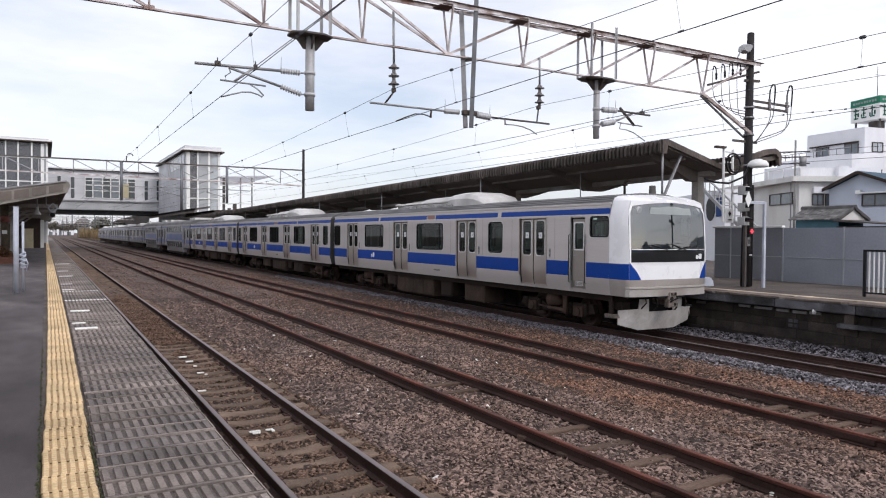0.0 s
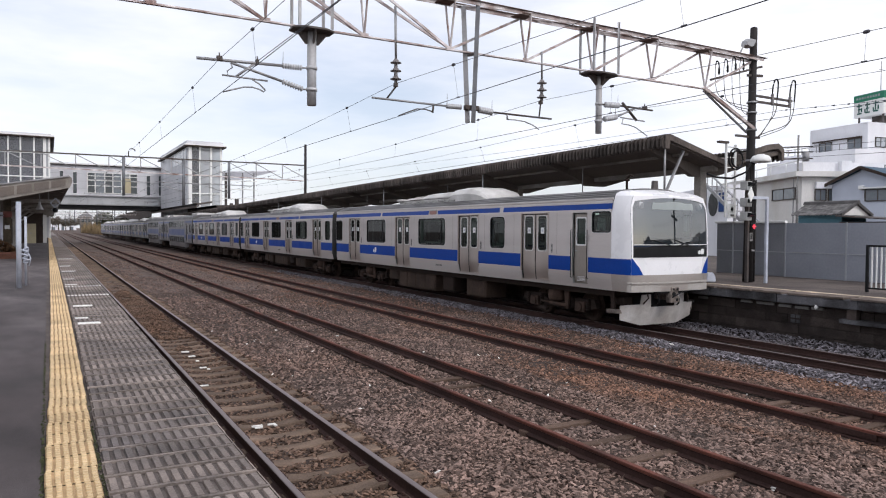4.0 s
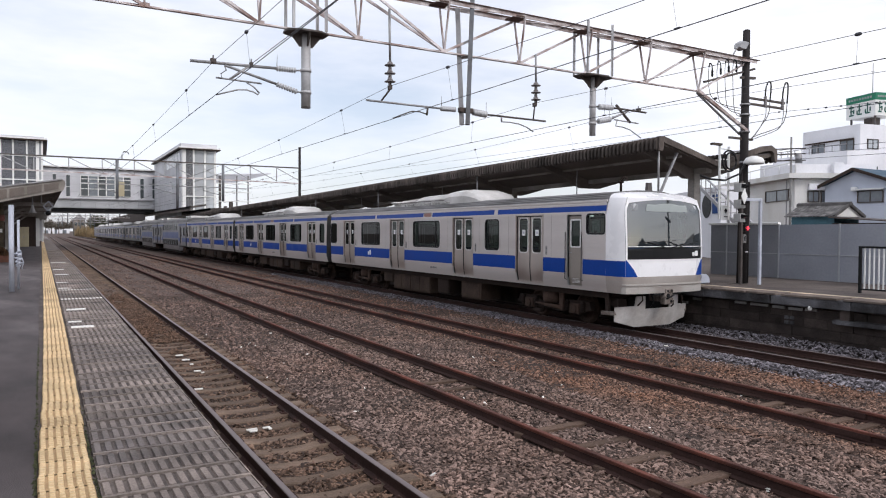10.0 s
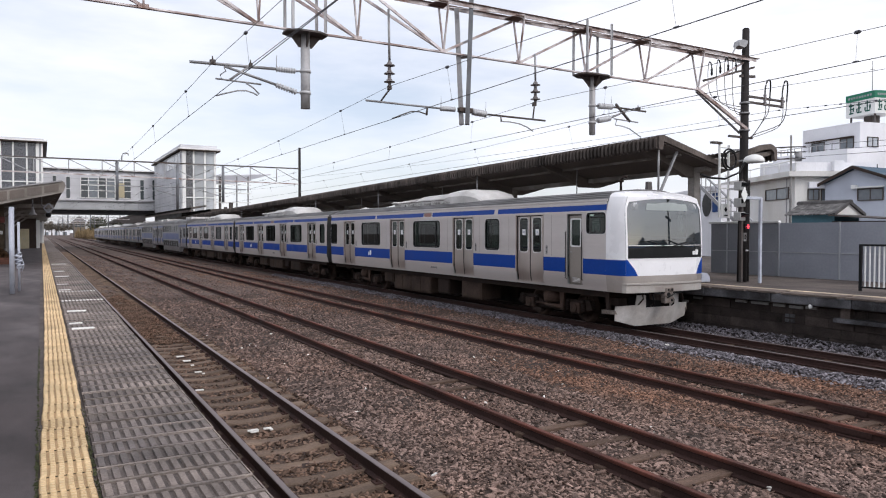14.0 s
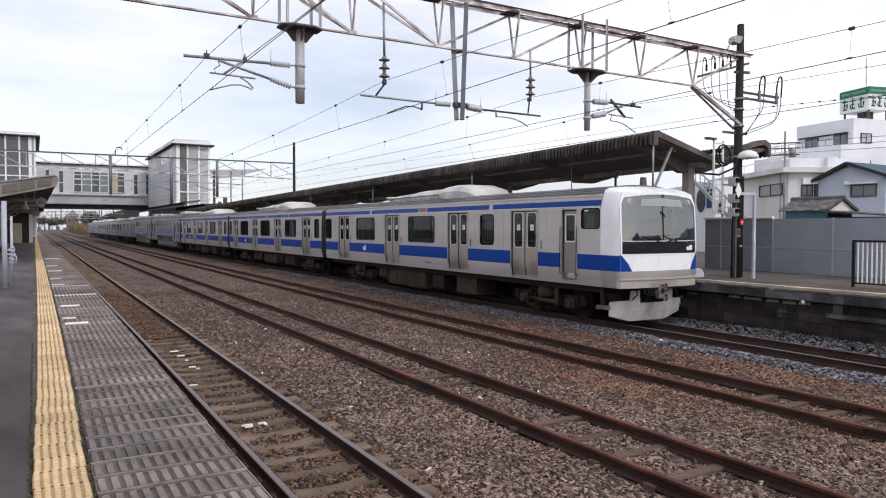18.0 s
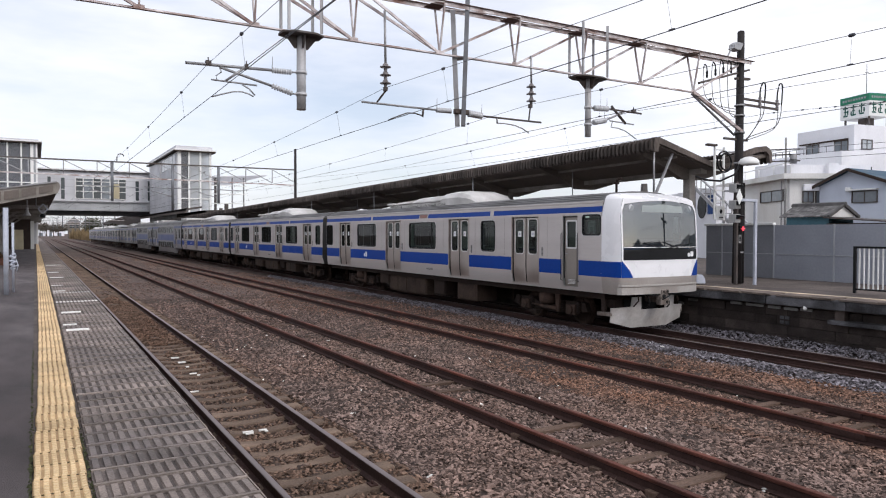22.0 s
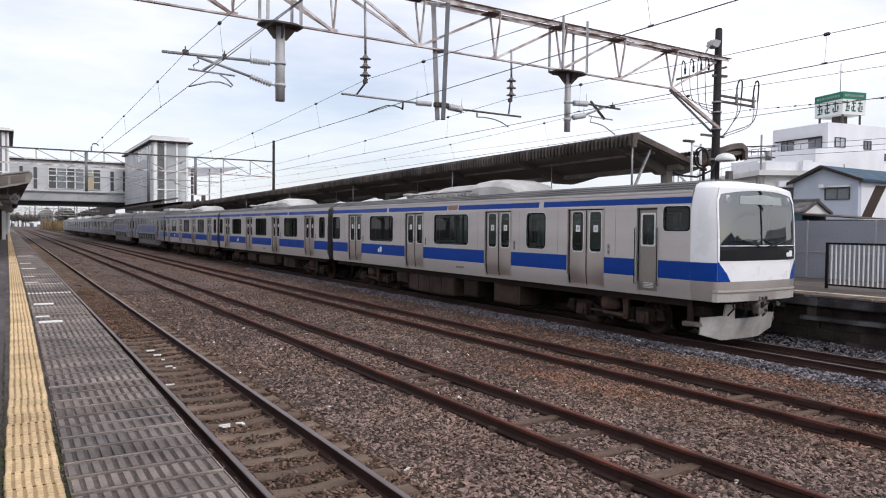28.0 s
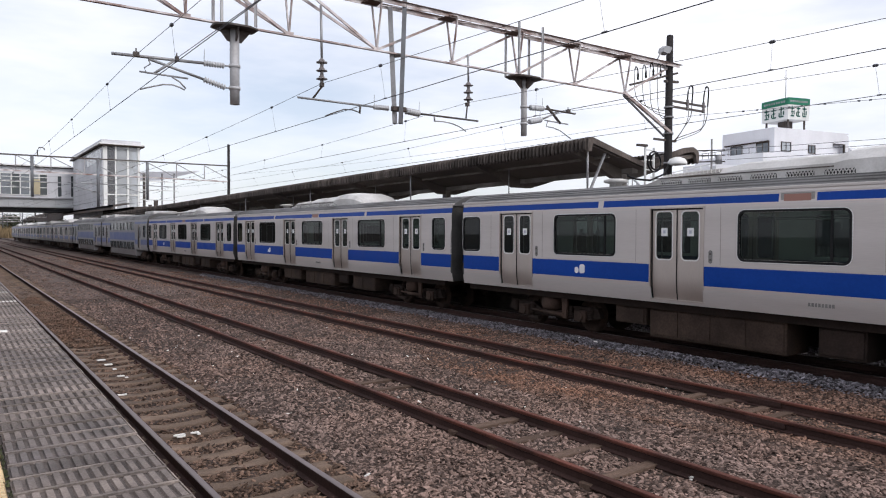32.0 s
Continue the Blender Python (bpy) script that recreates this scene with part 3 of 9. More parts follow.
def part(name, bm, mats, parent=None, label="", at=None):
    """One mesh object under a thing or part."""
    ob = new(name, bm if isinstance(bm, bpy.types.Mesh) else mesh_of(bm, name, mats))
    ob.parent = parent
    if at is not None:
        ob.matrix_basis = at
    return tagged(ob, label)


def thing(name, label, category, group="", at=None, kind=""):
    ob = new(name)
    ob.empty_display_size = 0.2
    if at is not None:
        ob.matrix_basis = at
    return tagged(ob, label, category, group, kind)


def solo(name, bm, mats, label, category="", group="", kind="", at=None):
    """A thing of one mesh."""
    ob = new(name, mesh_of(bm, name, mats))
    if at is not None:
        ob.matrix_basis = at
    return tagged(ob, label, category, group, kind)


def big_mesh(name, verts, faces, mats):
    """A mesh from numpy arrays of vertices and triangles or quads."""
    me = bpy.data.meshes.new(name)
    n, k = faces.shape
    me.vertices.add(len(verts)), me.loops.add(n * k), me.polygons.add(n)
    me.vertices.foreach_set("co", np.asarray(verts, np.float32).ravel())
    me.loops.foreach_set("vertex_index", faces.astype(np.int32).ravel())
    me.polygons.foreach_set("loop_start", np.arange(0, n * k, k, dtype=np.int32))
    me.update(calc_edges=True)
    me.shade_flat()
    for m in mats:
        me.materials.append(m)
    return me


B = bmesh.new


# ---- ground, ballast and tracks ----
# track: centre x, rail head z
SLEEPER_0, SLEEPER_STEP = 2.84, 0.53      # first sleeper of the near track, and the step
TRACKS = ((2.54, 0.0), (5.89, 0.0), (9.8, -0.1), (14.05, -0.1))


def ground_height(x):
    """Ballast level across the yard."""
    if x < 8.0:
        return -0.17
    return -0.17 - 0.1 * min(1.0, (x - 8.0) / 1.5)


gx = [-400, -60, 0.9] + [1.2 + 0.35 * k for k in range(42)] + [15.9, 24, 60, 400, 1500]
gy = [-300, -40, -5] + [0.5 * k for k in range(1, 80)] + [45, 55, 70, 90, 120, 170, 250, 400, 700, 1200, 2500]
gv, gf = [], []
for yy in gy:
    for xx in gx:
        z = ground_height(xx) if 0.9 < xx < 16 else -0.2
        if 1.5 < xx < 15.5 and 0 < yy < 45:
            z += 0.035 * noise.noise((xx * 0.9, yy * 0.6, 3.0)) + 0.02 * noise.noise((xx * 2.7, yy * 2.2, 9.0))
        gv.append((xx, yy, z - (0.05 if xx < 1 or xx > 15.7 else 0)))
nx = len(gx)
for j in range(len(gy) - 1):
    for i in range(nx - 1):
        gf.append((j * nx + i, j * nx + i + 1, (j + 1) * nx + i + 1, (j + 1) * nx + i))
ground = new("ground", big_mesh("ground", np.array(gv), np.array(gf), [M["earth"], M["far_ballast"]]))
for poly in ground.data.polygons:
    if poly.center.y > 30:
        poly.material_index = 1
tagged(ground, "brown gravel ground of the rail yard reaching the horizon", "ground", kind="structure")

# loose stones, joined: deformed twelve-cornered lumps
ICO_V = []
for k in range(12):
    lat = math.asin(1 - 2 * (k + 0.5) / 12)
    ICO_V.append((math.cos(lat) * math.cos(2.4 * k), math.cos(lat) * math.sin(2.4 * k), math.sin(lat)))
hull = B()
for v in ICO_V:
    hull.verts.new(v)
bmesh.ops.convex_hull(hull, input=hull.verts)
hull.verts.index_update()
ICO_F = np.array([[v.index for v in f.verts] for f in hull.faces])
ICO_V = np.array([v.co[:] for v in hull.verts])
hull.free()


def stones(name, label, mat, spots, sizes, seed):
    """spots: (n, 3) centres; sizes: (n,) half lengths."""
    rng = np.random.default_rng(seed)
    n = len(spots)
    ang = rng.uniform(0, 2 * math.pi, n)
    shape = np.stack([rng.uniform(0.95, 2.05, n), rng.uniform(0.55, 0.95, n), rng.uniform(0.32, 0.6, n)], -1) * sizes[:, None]
    v = ICO_V[None] * (1 + rng.uniform(-0.4, 0.35, (n, len(ICO_V), 1)))
    v = v * shape[:, None, :]
    tilt = rng.uniform(-0.7, 0.7, n)
    ct, st = np.cos(tilt)[:, None], np.sin(tilt)[:, None]
    x, y, z = v[..., 0] * ct - v[..., 2] * st, v[..., 1], v[..., 0] * st + v[..., 2] * ct
    ca, sa = np.cos(ang)[:, None], np.sin(ang)[:, None]
    v = np.stack([x * ca - y * sa, x * sa + y * ca, z], -1) + spots[:, None, :]
    f = ICO_F[None] + (np.arange(n) * len(ICO_V))[:, None, None]
    ob = new(name, big_mesh(name, v.reshape(-1, 3), f.reshape(-1, 3), [mat]))
    return tagged(ob, label, "ballast", kind="stuff")


def strew(seed, x0, x1, y0, y1, per_m2, lift=0.0):
    rng = np.random.default_rng(seed)
    n = int((x1 - x0) * (y1 - y0) * per_m2)
    x, y = rng.uniform(x0, x1, n), rng.uniform(y0, y1, n)
    z = np.array([ground_height(a) + 0.035 * noise.noise((a * 0.9, b * 0.6, 3.0)) + 0.02 * noise.noise((a * 2.7, b * 2.2, 9.0)) for a, b in zip(x, y)])
    return np.stack([x, y, z + rng.uniform(-0.012, 0.012, n) + lift], -1)


def clear_of_rails(p):
    keep = np.ones(len(p), bool)
    for cx, cz in TRACKS:
        for s in (-0.5335, 0.5335):
            keep &= np.abs(p[:, 0] - cx - s) > 0.075
    # few stones lie on the near track's sleepers
    off = np.abs((p[:, 1] - SLEEPER_0 + SLEEPER_STEP / 2) % SLEEPER_STEP - SLEEPER_STEP / 2)
    on_sleeper = (np.abs(p[:, 0] - TRACKS[0][0]) < 0.9) & (off < 0.105)
    keep &= ~on_sleeper | (np.random.default_rng(77).random(len(p)) < 0.05)
    return p[keep]


def rusty(p):
    """Rust lies thick round the far tracks and in a tongue on the near one; the border is ragged."""
    q = np.array([1.6 * noise.noise((a * 0.55, b * 0.22, 5.0)) + 0.6 * noise.noise((a * 2.0, b * 0.9, 7.0)) for a, b in p[:, :2]])
    tongue = 1.2 - np.abs(p[:, 0] - 2.5) / 0.45 - np.abs(p[:, 1] - 23.0) / 6.5
    return np.maximum(p[:, 0] - 8.1, tongue) + q > 0


rng = np.random.default_rng(5)
near = [strew(1, 1.3, 8.0, 2.4, 9.0, 1080), strew(2, 1.3, 8.0, 9.0, 16.0, 560), strew(3, 2.0, 8.0, 16.0, 28.0, 260), strew(4, 2.0, 8.0, 28, 60, 90), strew(11, 2.0, 8.0, 60, 85, 45)]
far = [strew(6, 8.0, 12.6, 2.4, 10.0, 820), strew(7, 8.0, 12.6, 10, 20.0, 360), strew(8, 8.0, 12.6, 20, 50.0, 140), strew(10, 8.0, 12.6, 50, 80.0, 60)]
p = clear_of_rails(np.concatenate(near + far))
red = rusty(p)
oily = ~red & (np.abs(p[:, 0] - TRACKS[0][0]) < 1.0)
stones("ballast_stones", "grey and brown loose ballast stones between the tracks", M["stone"], p[~red & ~oily], 0.0145 + 0.021 * rng.random(int((~red & ~oily).sum())) ** 1.3, 11)
stones("oily_stones", "dark brown oily ballast stones in the near track", M["oily_stone"], p[oily], 0.0145 + 0.021 * rng.random(int(oily.sum())) ** 1.3, 15)
stones("rust_stained_stones", "orange-brown rust stained ballast stones", M["rust_stone"], p[red], rng.uniform(0.0135, 0.03, len(p[red])), 12)
grit = strew(41, 2.1, 2.98, 15.5, 33.0, 800, 0.045)
heap = np.array([1.1 - abs(b - 24.0) / 8.5 + 0.8 * noise.noise((a * 2.2, b * 0.7, 2.0)) for a, b in grit[:, :2]])
grit = grit[heap > 0.35]
grit[:, 2] += 0.012 * np.random.default_rng(42).random(len(grit))
stones("brown_grit", "brown mud and grit silted over the near track's sleepers", M["grit"], grit, np.random.default_rng(43).uniform(0.012, 0.024, len(grit)), 16)
# a low ridge of fresh stone beside the train's track
ridge = []
for seed, y0, y1, per in ((21, 2.0, 12.0, 640), (22, 12.0, 24.0, 440), (23, 24.0, 44.0, 160)):
    q = strew(seed, 12.45, 13.15, y0, y1, per)
    bend = np.array([0.12 * noise.noise((b * 0.35, 4.0, 1.0)) for b in q[:, 1]])
    q[:, 0] = 12.82 + bend + (q[:, 0] - 12.8) * rng.uniform(0.3, 1.7, len(q))
    q = q[q[:, 0] < 13.42]
    q[:, 2] += 0.12 * np.clip(1 - np.abs(q[:, 0] - 12.85) / 0.5, 0, 1) * rng.uniform(0.3, 1.0, len(q))
    ridge.append(q)
bank = strew(24, 14.6, 16.0, 2.0, 16.0, 330)
bank[:, 2] += 0.15 * np.clip((bank[:, 0] - 14.75) / 1.1, 0, 1)
ridge.append(bank)
p = clear_of_rails(np.concatenate(ridge))
stones("fresh_ballast", "fresh grey ballast heaped beside the train's track", M["blue_stone"], p, rng.uniform(0.017, 0.037, len(p)), 13)
litter = [(12.72, 12.37), (12.68, 12.1), (12.7, 11.96), (12.52, 11.42), (6.38, 4.47), (6.33, 4.44), (10.1, 7.59), (3.87, 15.79), (4.2, 16.3), (4.21, 15.88), (4.12, 16.12), (3.58, 18.15), (4.64, 10.67)]
p = np.concatenate([clear_of_rails(strew(31, 3.4, 8.6, 3, 18, 0.5, 0.02)), np.array([(x, y, ground_height(x) + (0.13 if x > 12 else 0.035)) for x, y in litter])])
stones("pale_chips", "scattered pale stone chips lying on the ballast", M["white_paint"], p, rng.uniform(0.014, 0.03, len(p)), 14)

RAIL_OUT = [(-0.062, -0.153), (0.062, -0.153), (0.062, -0.14), (0.012, -0.12), (0.009, -0.05), (0.032, -0.035), (0.033, -0.006), (0.027, 0.0), (-0.027, 0.0), (-0.033, -0.006), (-0.032, -0.035), (-0.009, -0.05), (-0.012, -0.12), (-0.062, -0.14)]


def rail_mesh(shiny):
    bm = B()
    fs = prism(bm, RAIL_OUT, "y", -12.0, 330.0)
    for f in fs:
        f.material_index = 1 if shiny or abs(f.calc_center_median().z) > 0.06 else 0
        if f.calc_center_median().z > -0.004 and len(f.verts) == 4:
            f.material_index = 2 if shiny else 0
    return mesh_of(bm, "rail", [M["rail"], M["rail_side"], M["rail_top"]])


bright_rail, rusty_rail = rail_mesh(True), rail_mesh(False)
bm = B()
cross = ((-0.91, -0.15), (-0.88, -0.128), (-0.4, -0.128), (-0.2, -0.152), (0.0, -0.158), (0.2, -0.152), (0.4, -0.128), (0.88, -0.128), (0.91, -0.15))
rows = [[bm.verts.new((x, y, z)) for y, z in ((-0.13, -0.26), (-0.1, top - 0.012), (-0.085, top), (0.085, top), (0.1, top - 0.012), (0.13, -0.26))] for x, top in cross]
for a, b in zip(rows, rows[1:]):
    for k in range(5):
        bm.faces.new((a[k], a[k + 1], b[k + 1], b[k]))
bm.faces.new(rows[0]), bm.faces.new(rows[-1][::-1])
sleeper_mesh = mesh_of(bm, "sleeper", M["sleeper"])
bm = B()
for s in (-1, 1):
    box(bm, s * 0.1 - 0.04, s * 0.1 + 0.04, -0.06, 0.06, -0.14, -0.118, bevel=0.004)
    tube(bm, (s * 0.1, 0, -0.12), (s * 0.1, 0, -0.085), 0.016, seg=6)
clip_mesh = mesh_of(bm, "rail_clip", M["rail_side"])
NEAR_TRACK = None
for k, (cx, cz) in enumerate(TRACKS):
    tr = thing("railway_track", ("ballasted railway track with polished rails on weathered sleepers", "disused-looking railway track with rust-red rails half buried in ballast",
               "railway track with rusty rails between brown ballast", "railway track under the standing train along the island platform")[k], "railway track", "parallel tracks", pose(cx, 0, cz), "structure")
    for s in (-0.5335, 0.5335):
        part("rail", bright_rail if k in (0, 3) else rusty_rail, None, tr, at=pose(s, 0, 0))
    if k == 0:
        NEAR_TRACK = tr

# ---- platform where the camera stands ----
PZ = 0.92
bm = B()
box(bm, -30, -0.04, -20, 240, -0.6, PZ)
solo("platform_paving", bm, M["asphalt"], "dark grey worn asphalt platform surface", "platform", kind="structure")
bm = B()
box(bm, -0.04, 1.115, -20, 240, -0.6, PZ - 0.02)
solo("platform_edge_bed", bm, M["slab_gap"], "concrete bed under the platform edge slabs", "platform", kind="structure")
bm = B()
box(bm, -2.2, -2.0, -20, 8, PZ, PZ + 2.6)
solo("wall_behind", bm, M["concrete"], "plain grey wall behind the platform", "wall", kind="structure")


# ---- island platform across the tracks ----
IZ = 1.0
bm = B()
box(bm, 16.03, 40, -40, 230, -0.6, IZ - 0.05)
box(bm, 16.245, 40, -40, 230, IZ - 0.05, IZ - 0.02)
solo("island_platform", bm, M["island_asphalt"], "brownish asphalt surface of the island platform", "platform", kind="structure")
bm = B()
box(bm, 16.26, 16.46, -40, 230, IZ - 0.02, IZ + 0.006)
solo("island_guide_strip", bm, M["pale_line"], "faded cream guide strip along the island platform edge", "guide strip", kind="structure")

# ---- the train: ten coupled cars; each is built about its own centre line, y = 0 at its leading end ----
CX, CZ = TRACKS[3]
HALF = 1.475
Z0, ZT = 1.03, 3.42          # side sheet, above the rail head
WHEEL_R = 0.43
AXLES = (2.1, 4.2, 15.7, 17.8)


def lean_in(z):
    """How far the side steps inward at a height: tucked under below, slightly tapered above."""
    return 0.065 * ((1.62 - z) / 0.59) ** 2 if z < 1.62 else 0.05 * max(0.0, (z - 3.06) / 0.36)


def side_x(z, s, out=0.0):
    return s * (HALF - lean_in(z) + out)


def side_sheet(bm, s, y0, y1, openings, band_gaps, zs, bands, inner=0.0, mi_base=0):
    """A side wall in cells that leave out the openings; bands: (z0, z1, material index, gaps)."""
    ys = sorted({y0, y1, *[v for o in openings for v in o[:2]], *[v for g in band_gaps for v in g]})
    ys = [v for v in ys if y0 <= v <= y1]
    zz = sorted({*zs, *[v for o in openings for v in o[2:4]], *[v for b in bands for v in b[:2]]})
    grid = {}

    def at(y, z):
        if (y, z) not in grid:
            grid[(y, z)] = bm.verts.new((side_x(z, s, -inner), y, z))
        return grid[(y, z)]
    for a, b in zip(ys, ys[1:]):
        for c, d in zip(zz, zz[1:]):
            my, mz = (a + b) / 2, (c + d) / 2
            if any(o[0] < my < o[1] and o[2] < mz < o[3] for o in openings):
                continue
            f = bm.faces.new((at(a, c), at(b, c), at(b, d), at(a, d)))
            f.material_index = mi_base
            f.smooth = True
            for z0, z1, mi, gaps in bands:
                if z0 < mz < z1 and not any(g[0] < my < g[1] for g in gaps) and not inner:
                    f.material_index = mi


def ring(bm, outer, inner, s, y, z, x_out, x_in, mi=0):
    """A flat frame between two rounded outlines, with depth."""
    n = len(outer)
    loops = []
    for pts, off in ((inner, x_in), (inner, x_out), (outer, x_out), (outer, x_in)):
        loops.append([bm.verts.new((side_x(z + q, s, off), y + p, z + q)) for p, q in pts])
    for a, b in zip(loops, loops[1:]):
        for k in range(n):
            f = bm.faces.new((a[k], a[(k + 1) % n], b[(k + 1) % n], b[k]))
            f.material_index = mi


def pane(bm, pts, s, y, z, off, mi=0):
    f = bm.faces.new([bm.verts.new((side_x(z + q, s, off), y + p, z + q)) for p, q in pts])
    f.material_index = mi
    f.normal_update()
    if f.normal.x * s < 0:
        f.normal_flip()


def window_on(parent, s, y, z, w, h, r=0.11, post=()):
    bm = B()
    ring(bm, rounded(w, h, r + 0.03), rounded(w - 0.085, h - 0.085, r), s, y, z, 0.008, -0.05)
    for q in post:
        box(bm, *sorted((side_x(z, s, -0.03), side_x(z, s, -0.002))), y + q - 0.02, y + q + 0.02, z - h / 2 + 0.03, z + h / 2 - 0.03)
    win = part("window", bm, M["black"], parent)
    bm = B()
    ring(bm, rounded(w + 0.028, h + 0.028, r + 0.044), rounded(w - 0.002, h - 0.002, r + 0.03), s, y, z, 0.006, -0.01)
    part("window_rim", bm, M["pale_rim"], win)
    bm = B()
    pane(bm, rounded(w - 0.05, h - 0.05, r), s, y, z, -0.018)
    g = part("pane", bm, GLASS, win)
    g.visible_shadow = False
    return win


def door_on(parent, s, y, sticker=True):
    """A pair of sliding leaves, slightly sunk, each with its pane; y is the middle of the doorway."""
    z0, z1, half = 1.12, 3.06, 0.65
    bm = B()
    for a in (-half - 0.03, half):
        box(bm, *sorted((side_x(2, s, -0.07), side_x(2, s, 0.012))), y + a, y + a + 0.03, z0 + 0.25, z1 + 0.03)
    box(bm, *sorted((side_x(3, s, -0.07), side_x(3, s, 0.02))), y - half - 0.03, y + half + 0.03, z1, z1 + 0.03)
    box(bm, *sorted((side_x(1.1, s, -0.07), side_x(1.1, s, 0.008))), y - half - 0.03, y + half + 0.03, z0 - 0.022, z0)
    part("doorway", bm, M["door_steel"], parent)
    # black strips stand in for the shadow gap round the leaves
    bm = B()
    o, g = half + 0.004, 0.03
    for a in (y - o, y + o - g):
        rows = [[bm.verts.new((side_x(z, s, d), q, z)) for d, q in ((-0.05, a), (-0.036, a), (-0.036, a + g), (-0.05, a + g))] for z in (z0, 1.2, 1.3, 1.42, 1.62, z1)]
        for ra, rb in zip(rows, rows[1:]):
            for k in range(3):
                bm.faces.new((ra[k], ra[k + 1], rb[k + 1], rb[k]))
    box(bm, *sorted((side_x(2, s, -0.05), side_x(2, s, -0.036))), y - o, y + o, z1 - g, z1)
    part("door_gap", bm, M["black"], parent, "black strip for the shadow gap round the doors")
    for d in (-1, 1):
        yc = y + d * half / 2
        w, zc, wh, ww = half - 0.012, 2.485, 1.06, 0.45
        bm = B()
        # leaf in cells round its pane
        ys = (yc - w / 2, yc - ww / 2 + 0.03, yc + ww / 2 - 0.03, yc + w / 2)
        zz = (z0, 1.2, 1.28, 1.36, 1.45, 1.54, 1.62, zc - wh / 2 + 0.03, zc + wh / 2 - 0.03, z1)
        grid = {(a, c): bm.verts.new((side_x(c, s, -0.045), a, c)) for a in ys for c in zz}
        for i in range(3):
            for j in range(9):
                if i == 1 and j == 7:
                    continue
                bm.faces.new((grid[(ys[i], zz[j])], grid[(ys[i + 1], zz[j])], grid[(ys[i + 1], zz[j + 1])], grid[(ys[i], zz[j + 1])])).smooth = True
        leaf = part("door_leaf", bm, M["door_steel"], parent)
        bm = B()
        ring(bm, rounded(ww + 0.005, wh + 0.005, 0.11), rounded(ww - 0.045, wh - 0.045, 0.09), s, yc, zc, -0.036, -0.06)
        part("pane_frame", bm, M["pale_rim"], leaf)
        bm = B()
        pane(bm, rounded(ww - 0.03, wh - 0.03, 0.09), s, yc, zc, -0.052)
        g = part("pane", bm, GLASS, leaf)
        g.visible_shadow = False
        if sticker:
            bm = B()
            xx = sorted((side_x(zc, s, -0.05), side_x(zc, s, -0.047)))
            box(bm, *xx, yc - 0.08, yc + 0.08, zc - 0.01, zc + 0.165)
            xx = sorted((side_x(zc, s, -0.047), side_x(zc, s, -0.0455)))
            box(bm, *xx, yc - 0.03, yc + 0.03, zc + 0.045, zc + 0.11, 1)
            part("sticker", bm, [M["sticker"], M["pale_post"]], leaf, "small white door notice")
    bm = B()
    rows = [[bm.verts.new((side_x(z, s, d), q, z)) for d, q in ((-0.046, y - 0.008), (-0.03, y - 0.008), (-0.03, y + 0.008), (-0.046, y + 0.008))] for z in (z0, 1.2, 1.3, 1.42, 1.62, z1)]
    for ra, rb in zip(rows, rows[1:]):
        for k in range(3):
            bm.faces.new((ra[k], ra[k + 1], rb[k + 1], rb[k]))
    part("door_seal", bm, M["black"], parent)


def roof_on(parent, y0, y1, name="roof"):
    """Ribbed grey roof between the gutters."""
    pts = []
    n = 14
    for k in range(n + 1):
        a = -1 + 2 * k / n
        pts.append((a * (HALF - 0.06), 3.4 + 0.3 * (1 - abs(a) ** 3.2)))
    bm = B()
    prism(bm, [(-HALF + 0.06, 3.34)] + pts + [(HALF - 0.06, 3.34)], "y", y0, y1)
    for f in bm.faces:
        f.smooth = False
    roof = part(name, bm, M["roof"], parent)
    for a in (-0.92, -0.84, -0.74, 0.74, 0.84, 0.92):
        bm = B()
        x, z = a * (HALF - 0.06), 3.4 + 0.3 * (1 - abs(a) ** 3.2)
        box(bm, x - 0.012, x + 0.012, y0 + 0.1, y1 - 0.1, z - 0.02, z + 0.014)
        part("roof_bead", bm, M["roof"], roof)
    for s in (-1, 1):
        bm = B()
        box(bm, *sorted((s * (HALF - 0.085), s * (HALF - 0.03))), y0, y1, 3.36, 3.42, bevel=0.012)
        part("gutter", bm, M["steel"], roof)
    return roof


